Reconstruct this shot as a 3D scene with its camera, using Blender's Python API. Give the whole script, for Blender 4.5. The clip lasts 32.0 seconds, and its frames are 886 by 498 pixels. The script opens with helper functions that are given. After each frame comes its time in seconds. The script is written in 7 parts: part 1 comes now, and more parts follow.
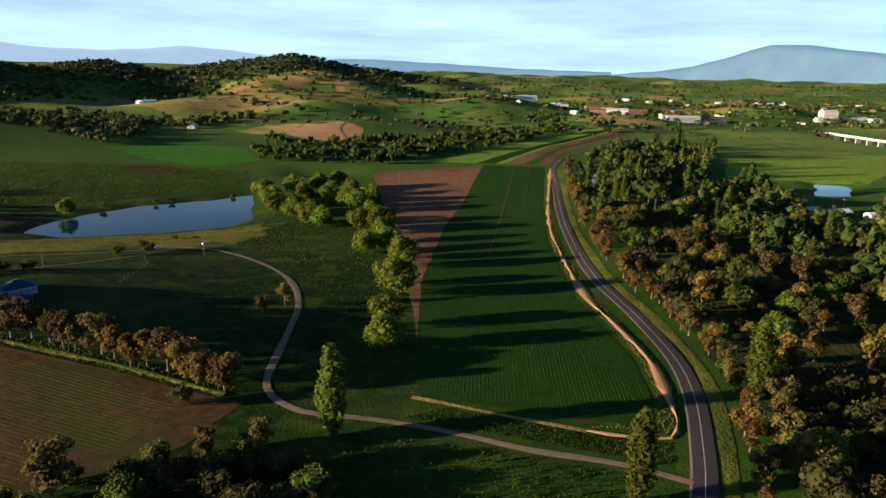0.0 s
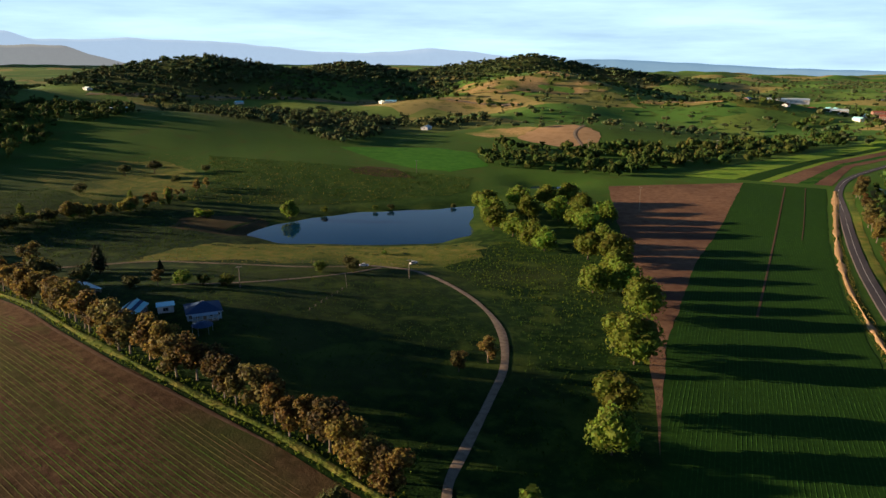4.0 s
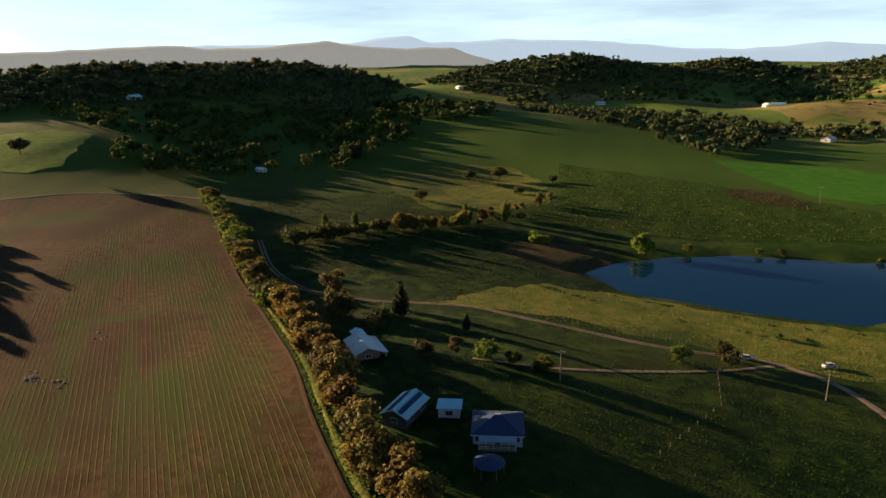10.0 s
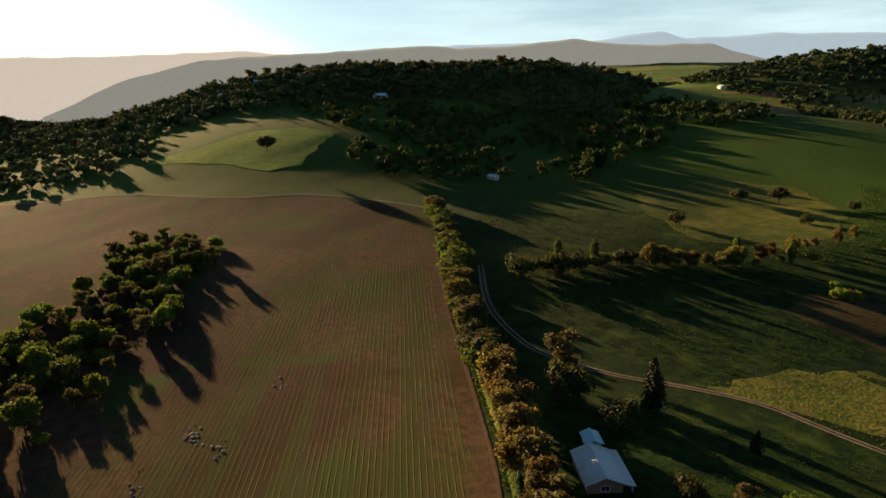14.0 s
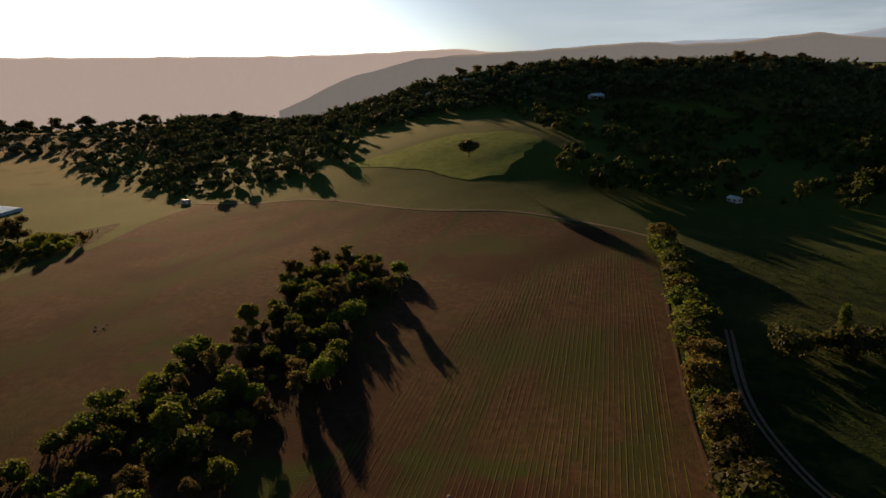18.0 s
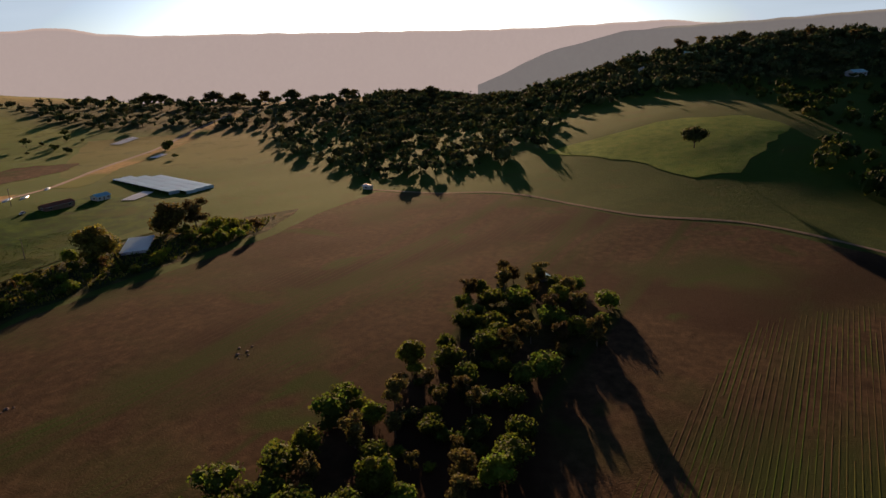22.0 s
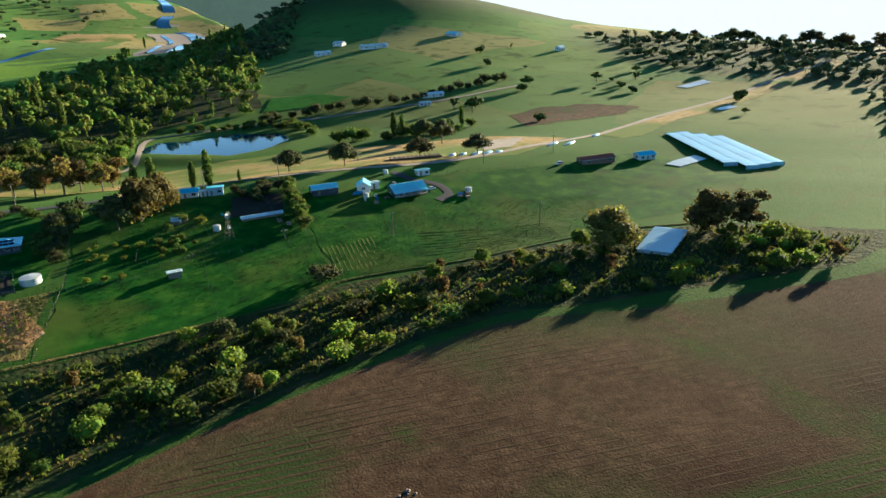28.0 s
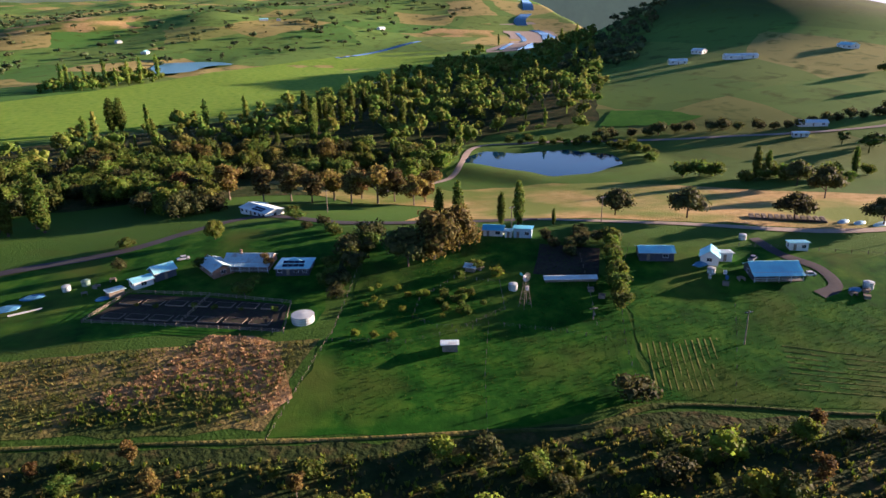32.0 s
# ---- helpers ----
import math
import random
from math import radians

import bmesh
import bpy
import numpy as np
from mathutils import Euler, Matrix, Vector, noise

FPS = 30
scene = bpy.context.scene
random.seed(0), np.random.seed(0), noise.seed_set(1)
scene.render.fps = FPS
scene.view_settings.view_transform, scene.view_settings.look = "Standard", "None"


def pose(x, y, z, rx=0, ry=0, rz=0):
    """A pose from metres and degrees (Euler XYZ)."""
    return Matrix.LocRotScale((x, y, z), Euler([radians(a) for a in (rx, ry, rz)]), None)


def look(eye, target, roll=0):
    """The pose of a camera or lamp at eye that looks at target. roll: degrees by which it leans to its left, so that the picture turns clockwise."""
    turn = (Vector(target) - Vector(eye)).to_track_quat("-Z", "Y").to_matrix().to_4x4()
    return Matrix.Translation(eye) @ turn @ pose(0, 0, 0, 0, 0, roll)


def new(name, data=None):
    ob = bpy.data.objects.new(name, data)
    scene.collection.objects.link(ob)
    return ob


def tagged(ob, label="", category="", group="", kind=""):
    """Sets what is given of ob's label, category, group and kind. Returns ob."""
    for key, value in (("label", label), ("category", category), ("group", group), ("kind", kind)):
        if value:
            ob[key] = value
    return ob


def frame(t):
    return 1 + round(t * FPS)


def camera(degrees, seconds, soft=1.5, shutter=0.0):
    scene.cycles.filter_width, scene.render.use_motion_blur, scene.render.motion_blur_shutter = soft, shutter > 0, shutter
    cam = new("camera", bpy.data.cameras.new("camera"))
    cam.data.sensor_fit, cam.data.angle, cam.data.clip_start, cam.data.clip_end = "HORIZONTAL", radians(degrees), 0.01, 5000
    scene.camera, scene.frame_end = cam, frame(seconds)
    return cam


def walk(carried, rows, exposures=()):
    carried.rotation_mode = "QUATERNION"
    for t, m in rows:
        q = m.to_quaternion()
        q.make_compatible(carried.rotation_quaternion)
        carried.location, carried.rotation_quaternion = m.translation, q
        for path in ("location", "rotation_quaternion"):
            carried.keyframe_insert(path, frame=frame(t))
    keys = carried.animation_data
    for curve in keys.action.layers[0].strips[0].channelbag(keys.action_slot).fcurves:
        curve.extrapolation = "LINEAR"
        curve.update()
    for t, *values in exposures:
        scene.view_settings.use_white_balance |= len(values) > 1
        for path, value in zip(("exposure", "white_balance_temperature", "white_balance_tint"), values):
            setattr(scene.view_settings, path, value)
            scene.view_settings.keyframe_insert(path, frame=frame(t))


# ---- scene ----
cam = camera(65.1, 32.0)
METRES, EYE, TILT, LEAN, TURN = 506.0, 85.0, 0.0, 0.0, 0.0
ROWS = [
    (0.0, 0.0, 0.0, 0.0, 0.25, -15.26, -0.93),
    (0.5, 0.0, 0.0155, -0.0009, 2.67, -15.29, -0.9),
    (1.0, -0.0006, 0.0309, -0.0016, 5.03, -15.35, -0.83),
    (1.5, -0.0018, 0.0464, -0.0019, 7.41, -15.43, -0.73),
    (2.0, -0.0037, 0.0618, -0.0022, 9.8, -15.46, -0.62),
    (2.5, -0.0064, 0.077, -0.0026, 12.22, -15.46, -0.56),
    (3.0, -0.0098, 0.0921, -0.003, 14.62, -15.44, -0.51),
    (3.5, -0.0137, 0.107, -0.0033, 16.91, -15.42, -0.41),
    (5.5, -0.0354, 0.1635, -0.0032, 26.41, -15.45, -0.1),
    (6.0, -0.0422, 0.1772, -0.0035, 28.82, -15.45, -0.0),
    (6.5, -0.0497, 0.1905, -0.0039, 31.24, -15.41, 0.06),
    (7.0, -0.0581, 0.2038, -0.0044, 33.63, -15.4, 0.17),
    (7.5, -0.0669, 0.2167, -0.005, 36.09, -15.44, 0.25),
    (8.0, -0.0764, 0.2291, -0.0056, 38.53, -15.47, 0.34),
    (8.5, -0.086, 0.2409, -0.0057, 40.95, -15.49, 0.44),
    (9.0, -0.0967, 0.2526, -0.0065, 43.25, -15.47, 0.52),
    (9.5, -0.1075, 0.2639, -0.0069, 45.58, -15.47, 0.63),
    (10.0, -0.1189, 0.2742, -0.0072, 47.93, -15.45, 0.65),
    (10.5, -0.1308, 0.2844, -0.0074, 50.35, -15.46, 0.75),
    (11.0, -0.1428, 0.2938, -0.0078, 52.75, -15.46, 0.82),
    (11.5, -0.1557, 0.3028, -0.0083, 55.24, -15.46, 0.85),
    (12.0, -0.1688, 0.3113, -0.0087, 57.73, -15.44, 0.9),
    (12.5, -0.1824, 0.3193, -0.0091, 60.13, -15.41, 0.95),
    (13.0, -0.1962, 0.3267, -0.0095, 62.57, -15.38, 1.05),
    (13.5, -0.2099, 0.3331, -0.0095, 64.96, -15.35, 1.15),
    (14.0, -0.2238, 0.3395, -0.01, 67.38, -15.26, 1.22),
    (14.5, -0.2381, 0.3452, -0.0105, 69.82, -15.18, 1.29),
    (15.0, -0.2533, 0.3496, -0.0105, 72.13, -15.14, 1.31),
    (15.5, -0.2687, 0.3536, -0.0104, 74.31, -15.16, 1.34),
    (17.5, -0.3286, 0.3647, -0.0107, 82.24, -15.02, 1.48),
    (18.0, -0.3441, 0.3655, -0.0105, 84.17, -15.06, 1.47),
    (18.5, -0.3596, 0.3657, -0.0104, 86.1, -15.07, 1.42),
    (19.0, -0.3753, 0.3656, -0.0106, 88.04, -15.04, 1.47),
    (19.5, -0.3903, 0.3655, -0.0108, 90.01, -15.0, 1.55),
    (20.0, -0.4056, 0.3646, -0.0113, 91.95, -14.95, 1.61),
    (20.5, -0.4209, 0.3633, -0.0118, 93.94, -14.87, 1.71),
    (21.0, -0.4359, 0.3613, -0.0118, 95.3, -14.86, 1.76),
    (21.5, -0.4517, 0.3592, -0.0122, 96.77, -14.84, 1.86),
    (22.0, -0.4671, 0.3561, -0.013, 100.06, -16.63, 1.9),
    (22.5, -0.4839, 0.3529, -0.0155, 103.97, -18.27, 1.92),
    (23.0, -0.4995, 0.349, -0.0175, 107.88, -19.49, 2.0),
    (23.5, -0.5141, 0.3438, -0.0158, 111.68, -21.02, 2.02),
    (24.0, -0.5283, 0.3376, -0.0152, 115.5, -21.6, 2.08),
    (24.5, -0.5426, 0.3309, -0.0154, 119.41, -21.39, 2.1),
    (25.0, -0.5565, 0.3236, -0.0154, 123.26, -21.26, 2.19),
    (25.5, -0.5691, 0.3151, -0.0151, 126.97, -21.09, 2.11),
    (27.5, -0.6162, 0.2732, -0.0144, 141.27, -20.45, 1.95),
    (28.0, -0.6261, 0.2604, -0.0139, 144.71, -20.32, 1.87),
    (28.5, -0.6353, 0.2473, -0.0132, 148.25, -20.21, 1.84),
    (29.0, -0.6438, 0.2334, -0.0125, 151.64, -20.09, 1.8),
    (29.5, -0.6511, 0.2191, -0.0118, 154.99, -19.96, 1.71),
    (30.0, -0.6574, 0.2043, -0.0113, 158.52, -19.86, 1.61),
    (30.5, -0.6632, 0.1892, -0.0111, 161.94, -19.82, 1.54),
    (31.0, -0.6677, 0.1737, -0.0107, 165.31, -19.74, 1.45),
    (31.5, -0.6712, 0.1577, -0.0104, 168.75, -19.71, 1.33),
    (32.0, -0.6741, 0.1417, -0.0099, 172.07, -19.7, 1.24),
]
SUN_AZIMUTH, SUN_HEIGHT = 103.5, 8.6
walk(cam, [(t, pose(0, 0, EYE, TILT, LEAN, TURN) @ pose(METRES * x, METRES * y, METRES * z, 90 + pitch, roll, yaw)) for t, x, y, z, yaw, pitch, roll in ROWS],
     [(0.0, 1.2, 5750, 18), (4.0, 1.2, 5900, 19), (6.0, 1.25, 6300, 20), (9.0, 1.3, 6600, 20), (12.0, 1.15, 6900, 22), (12.5, 1.2, 7000, 18), (13.0, 1.2, 7000, 75), (13.2, 1.2, 7000, 65), (13.7, 1.1, 7000, 16),
      (15.5, 0.8, 7200, 27), (18.0, 0.3, 7300, 31), (21.0, 0.1, 7300, 31), (23.0, 1.0, 5900, 36), (25.0, 1.7, 5300, 28), (26.6, 1.9, 5400, 8), (27.3, 1.95, 5400, 38), (27.8, 2.0, 4950, 0), (29.0, 1.95, 5000, 11), (30.0, 1.95, 5150, 20), (32.0, 1.95, 5300, 32)])

# ---- sky and sun ----
world = bpy.data.worlds.new("sky")
scene.world = world
world.use_nodes = True
wn, wl = world.node_tree.nodes, world.node_tree.links
wn.clear()
sky = wn.new("ShaderNodeTexSky")
sky.sky_type = "NISHITA"
sky.sun_disc = False
sky.sun_elevation, sky.sun_rotation = radians(SUN_HEIGHT), radians(-SUN_AZIMUTH)
sky.air_density, sky.dust_density, sky.ozone_density = 0.42, 1.2, 1.5
coords = wn.new("ShaderNodeTexCoord")
stretch = wn.new("ShaderNodeMapping")
stretch.inputs["Scale"].default_value = (1.0, 1.0, 9.0)
puffs = wn.new("ShaderNodeTexNoise")
puffs.inputs["Scale"].default_value, puffs.inputs["Detail"].default_value, puffs.inputs["Roughness"].default_value = 3.2, 8.0, 0.58
cover = wn.new("ShaderNodeMapRange")
cover.inputs["From Min"].default_value, cover.inputs["From Max"].default_value, cover.inputs["To Min"].default_value = 0.30, 0.68, 0.55
split = wn.new("ShaderNodeSeparateXYZ")
band = wn.new("ShaderNodeMapRange")
band.inputs["From Min"].default_value, band.inputs["From Max"].default_value = 0.27, 0.04
mix_amount = wn.new("ShaderNodeMath")
mix_amount.operation = "MULTIPLY"
cloud = wn.new("ShaderNodeMixRGB")
cloud.blend_type = "LIGHTEN"
cloud.inputs[2].default_value = (11.5, 16.3, 17.6, 1)
background = wn.new("ShaderNodeBackground")
background.inputs["Strength"].default_value = 0.031
out = wn.new("ShaderNodeOutputWorld")
wl.new(coords.outputs["Generated"], stretch.inputs["Vector"])
wl.new(stretch.outputs["Vector"], puffs.inputs["Vector"])
wl.new(puffs.outputs["Fac"], cover.inputs["Value"])
wl.new(coords.outputs["Generated"], split.inputs["Vector"])
wl.new(split.outputs["Z"], band.inputs["Value"])
wl.new(cover.outputs["Result"], mix_amount.inputs[0])
wl.new(band.outputs["Result"], mix_amount.inputs[1])
wl.new(mix_amount.outputs[0], cloud.inputs[0])
soften = wn.new("ShaderNodeHueSaturation")
soften.inputs["Saturation"].default_value = 0.85
cool = wn.new("ShaderNodeMixRGB")
cool.blend_type = "MULTIPLY"
cool.inputs[0].default_value = 1.0
cool.inputs[2].default_value = (0.64, 1.0, 1.22, 1)
wl.new(sky.outputs["Color"], soften.inputs["Color"])
wl.new(soften.outputs["Color"], cool.inputs[1])
wl.new(cool.outputs["Color"], cloud.inputs[1])
wl.new(cloud.outputs["Color"], background.inputs["Color"])
wl.new(background.outputs["Background"], out.inputs["Surface"])

sun_data = bpy.data.lights.new("sun", "SUN")
sun_data.energy, sun_data.angle, sun_data.color = 5.0, radians(0.6), (1.0, 0.70, 0.37)
sun = new("sun", sun_data)
SUN_WAY = Vector((-math.sin(radians(SUN_AZIMUTH)) * math.cos(radians(SUN_HEIGHT)), math.cos(radians(SUN_AZIMUTH)) * math.cos(radians(SUN_HEIGHT)), math.sin(radians(SUN_HEIGHT))))
sun.matrix_world = look(SUN_WAY * 500, (0, 0, 0))


# ---- materials ----
def material(name, colours, scale=1.0, rough=0.9, bump=0.0, bump_scale=None, metal=0.0, random_tint=0.0, island_tint=0.0,
             through_light=0.0, big=None, spec=0.3, bump_depth=0.1, soft_edge=(0.3, 0.7)):
    """A procedural surface: two or more colours by noise at `scale` (per metre), a broader stain layer `big` (colour, scale, low, high), grain by bump."""
    m = bpy.data.materials.new(name)
    m.use_nodes = True
    n, l = m.node_tree.nodes, m.node_tree.links
    bsdf = n["Principled BSDF"]
    bsdf.inputs["Roughness"].default_value = rough
    bsdf.inputs["Metallic"].default_value = metal
    bsdf.inputs["Specular IOR Level"].default_value = spec
    geo = n.new("ShaderNodeNewGeometry")
    tex = n.new("ShaderNodeTexNoise")
    tex.inputs["Scale"].default_value, tex.inputs["Detail"].default_value, tex.inputs["Roughness"].default_value = scale, 6.0, 0.62
    l.new(geo.outputs["Position"], tex.inputs["Vector"])
    ramp = n.new("ShaderNodeValToRGB")
    lo, hi = soft_edge
    ramp.color_ramp.elements[0].position, ramp.color_ramp.elements[1].position = lo, hi
    ramp.color_ramp.elements[0].color = (*colours[0], 1)
    ramp.color_ramp.elements[1].color = (*colours[-1], 1)
    for k, c in enumerate(colours[1:-1]):
        ramp.color_ramp.elements.new(lo + (hi - lo) * (k + 1) / (len(colours) - 1)).color = (*c, 1)
    l.new(tex.outputs["Fac"], ramp.inputs["Fac"])
    colour = ramp.outputs["Color"]
    if big:
        tint, big_scale, low, high = big
        wide = n.new("ShaderNodeTexNoise")
        wide.inputs["Scale"].default_value, wide.inputs["Detail"].default_value = big_scale, 4.0
        l.new(geo.outputs["Position"], wide.inputs["Vector"])
        fade = n.new("ShaderNodeMapRange")
        fade.inputs["From Min"].default_value, fade.inputs["From Max"].default_value = low, high
        l.new(wide.outputs["Fac"], fade.inputs["Value"])
        mix = n.new("ShaderNodeMixRGB")
        mix.inputs[2].default_value = (*tint, 1)
        l.new(fade.outputs["Result"], mix.inputs[0])
        l.new(colour, mix.inputs[1])
        colour = mix.outputs["Color"]
    for amount, source in ((random_tint, "object"), (island_tint, "island")):
        if amount:
            rnd = n.new("ShaderNodeObjectInfo").outputs["Random"] if source == "object" else geo.outputs["Random Per Island"]
            hsv = n.new("ShaderNodeHueSaturation")
            val = n.new("ShaderNodeMapRange")
            val.inputs["To Min"].default_value, val.inputs["To Max"].default_value = 1 - amount, 1 + amount
            hue = n.new("ShaderNodeMapRange")
            hue.inputs["To Min"].default_value, hue.inputs["To Max"].default_value = 0.5 - amount * 0.07, 0.5 + amount * 0.07
            l.new(rnd, val.inputs["Value"])
            l.new(rnd, hue.inputs["Value"])
            l.new(val.outputs["Result"], hsv.inputs["Value"])
            l.new(hue.outputs["Result"], hsv.inputs["Hue"])
            l.new(colour, hsv.inputs["Color"])
            colour = hsv.outputs["Color"]
    l.new(colour, bsdf.inputs["Base Color"])
    if bump:
        grain = n.new("ShaderNodeTexNoise")
        grain.inputs["Scale"].default_value, grain.inputs["Detail"].default_value = bump_scale or scale * 4, 5.0
        l.new(geo.outputs["Position"], grain.inputs["Vector"])
        b = n.new("ShaderNodeBump")
        b.inputs["Strength"].default_value, b.inputs["Distance"].default_value = bump, bump_depth
        l.new(grain.outputs["Fac"], b.inputs["Height"])
        l.new(b.outputs["Normal"], bsdf.inputs["Normal"])
    if through_light:
        glow = n.new("ShaderNodeBsdfTranslucent")
        l.new(colour, glow.inputs["Color"])
        both = n.new("ShaderNodeMixShader")
        both.inputs[0].default_value = through_light
        l.new(bsdf.outputs["BSDF"], both.inputs[1])
        l.new(glow.outputs["BSDF"], both.inputs[2])
        l.new(both.outputs["Shader"], n["Material Output"].inputs["Surface"])
    return m


def paddock_material():
    """Grazed land: grass tones with clumps close by, painted sunlight from mid distance, and a patchwork of paddocks
    further off.
    """
    m = material("grassland", [(0.003, 0.017, 0.002), (0.009, 0.036, 0.004), (0.040, 0.078, 0.009)], scale=0.22, rough=1.0, bump=0.6, bump_scale=1.3, bump_depth=0.3,
                 big=((0.055, 0.075, 0.017), 0.011, 0.50, 0.72), spec=0.1)
    n, l = m.node_tree.nodes, m.node_tree.links
    bsdf = n["Principled BSDF"]
    source = bsdf.inputs["Base Color"].links[0].from_socket
    geo = n.new("ShaderNodeNewGeometry")
    cells = n.new("ShaderNodeTexVoronoi")
    cells.inputs["Scale"].default_value = 1 / 150
    warp = n.new("ShaderNodeTexNoise")
    warp.inputs["Scale"].default_value = 0.006
    shift = n.new("ShaderNodeVectorMath")
    shift.operation = "MULTIPLY_ADD"
    shift.inputs[1].default_value = (70, 70, 0)
    l.new(geo.outputs["Position"], warp.inputs["Vector"])
    l.new(warp.outputs["Color"], shift.inputs[0])
    l.new(geo.outputs["Position"], shift.inputs[2])
    l.new(shift.outputs["Vector"], cells.inputs["Vector"])
    pick = n.new("ShaderNodeSeparateXYZ")
    l.new(cells.outputs["Color"], pick.inputs["Vector"])
    ramp = n.new("ShaderNodeValToRGB")
    ramp.color_ramp.elements[0].color = (0.08, 0.21, 0.03, 1)
    ramp.color_ramp.elements[1].color = (0.42, 0.34, 0.12, 1)
    for at, c in ((0.25, (0.13, 0.23, 0.045)), (0.45, (0.15, 0.30, 0.045)), (0.6, (0.16, 0.25, 0.05)), (0.72, (0.19, 0.29, 0.05)), (0.84, (0.34, 0.30, 0.09))):
        ramp.color_ramp.elements.new(at).color = (*c, 1)
    l.new(pick.outputs["X"], ramp.inputs["Fac"])
    place = n.new("ShaderNodeVectorMath")
    place.operation = "DISTANCE"
    place.inputs[1].default_value = (-230, 250, 0)
    l.new(geo.outputs["Position"], place.inputs[0])
    fade = n.new("ShaderNodeMapRange")
    fade.inputs["From Min"].default_value, fade.inputs["From Max"].default_value, fade.inputs["To Max"].default_value = 560, 900, 0.88
    l.new(place.outputs["Value"], fade.inputs["Value"])
    mix = n.new("ShaderNodeMixRGB")
    l.new(fade.outputs["Result"], mix.inputs[0])
    # shade is kept in the near grass; a sunlit tone is painted in with distance
    painted_sun = n.new("ShaderNodeMixRGB")
    painted_sun.inputs[2].default_value = (0.070, 0.160, 0.018, 1)
    rise = n.new("ShaderNodeMapRange")
    rise.inputs["From Min"].default_value, rise.inputs["From Max"].default_value, rise.inputs["To Max"].default_value = 190, 400, 0.78
    l.new(place.outputs["Value"], rise.inputs["Value"])
    l.new(rise.outputs["Result"], painted_sun.inputs[0])
    l.new(source, painted_sun.inputs[1])
    l.new(painted_sun.outputs["Color"], mix.inputs[1])
    l.new(ramp.outputs["Color"], mix.inputs[2])
    colour = mix.outputs["Color"]
    # darker olive ground under the hill woods: centre, then half-widths
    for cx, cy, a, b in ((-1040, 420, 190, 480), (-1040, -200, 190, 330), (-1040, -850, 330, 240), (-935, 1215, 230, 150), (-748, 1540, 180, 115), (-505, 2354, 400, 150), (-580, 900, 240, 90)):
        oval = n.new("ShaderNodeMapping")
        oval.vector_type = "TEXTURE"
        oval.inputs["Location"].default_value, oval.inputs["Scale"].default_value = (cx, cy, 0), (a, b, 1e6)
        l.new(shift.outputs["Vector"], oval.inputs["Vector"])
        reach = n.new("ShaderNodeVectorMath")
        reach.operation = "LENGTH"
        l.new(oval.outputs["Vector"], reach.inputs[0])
        dark_floor = n.new("ShaderNodeMapRange")
        dark_floor.inputs["From Min"].default_value, dark_floor.inputs["From Max"].default_value, dark_floor.inputs["To Max"].default_value = 1.15, 0.85, 0.82
        l.new(reach.outputs["Value"], dark_floor.inputs["Value"])
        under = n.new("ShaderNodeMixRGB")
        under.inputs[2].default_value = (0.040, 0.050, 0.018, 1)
        l.new(dark_floor.outputs["Result"], under.inputs[0])
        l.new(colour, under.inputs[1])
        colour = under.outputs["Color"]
    l.new(colour, bsdf.inputs["Base Color"])
    return m


def water_material(name, tone, rough=0.03, ruffle=0.10):
    m = bpy.data.materials.new(name)
    m.use_nodes = True
    n, l = m.node_tree.nodes, m.node_tree.links
    b = n["Principled BSDF"]
    b.inputs["Base Color"].default_value = (*tone, 1)
    b.inputs["Roughness"].default_value = rough
    b.inputs["IOR"].default_value = 1.36
    geo = n.new("ShaderNodeNewGeometry")
    waves = n.new("ShaderNodeTexNoise")
    waves.inputs["Scale"].default_value, waves.inputs["Detail"].default_value = 0.9, 3.0
    bump = n.new("ShaderNodeBump")
    bump.inputs["Strength"].default_value, bump.inputs["Distance"].default_value = ruffle, 0.1
    l.new(geo.outputs["Position"], waves.inputs["Vector"])
    l.new(waves.outputs["Fac"], bump.inputs["Height"])
    l.new(bump.outputs["Normal"], b.inputs["Normal"])
    return m


def row_material(name, soil, plant, amount, patch_scale=0.03):
    """Rows of young plants over soil: plant colour breaks up along the row."""
    m = material(name, [soil, plant, tuple(1.4 * c for c in plant)], scale=0.55, rough=1.0, bump=0.5, bump_scale=2.5, bump_depth=0.2, spec=0.05,
                 big=(soil, patch_scale, 0.62 - amount * 0.3, 0.75 - amount * 0.2), soft_edge=(0.42 - amount * 0.2, 0.62))
    return m


GRASS = paddock_material()
WATER = water_material("still_water", (0.005, 0.040, 0.090))
# sky reflection is put into this pond's pale blue base; the ruffle is bump
RUFFLED = water_material("ruffled_sky_painted_water", (0.10, 0.30, 0.40), 0.3, 0.8)
POOL = water_material("turquoise_water", (0.10, 0.52, 0.62))
SOIL = material("tilled_soil", [(0.060, 0.036, 0.019), (0.100, 0.062, 0.033), (0.15, 0.094, 0.050)], scale=0.35, rough=1.0, bump=0.5, bump_scale=2.0, bump_depth=0.22,
                big=((0.055, 0.075, 0.020), 0.018, 0.48, 0.66), spec=0.05)


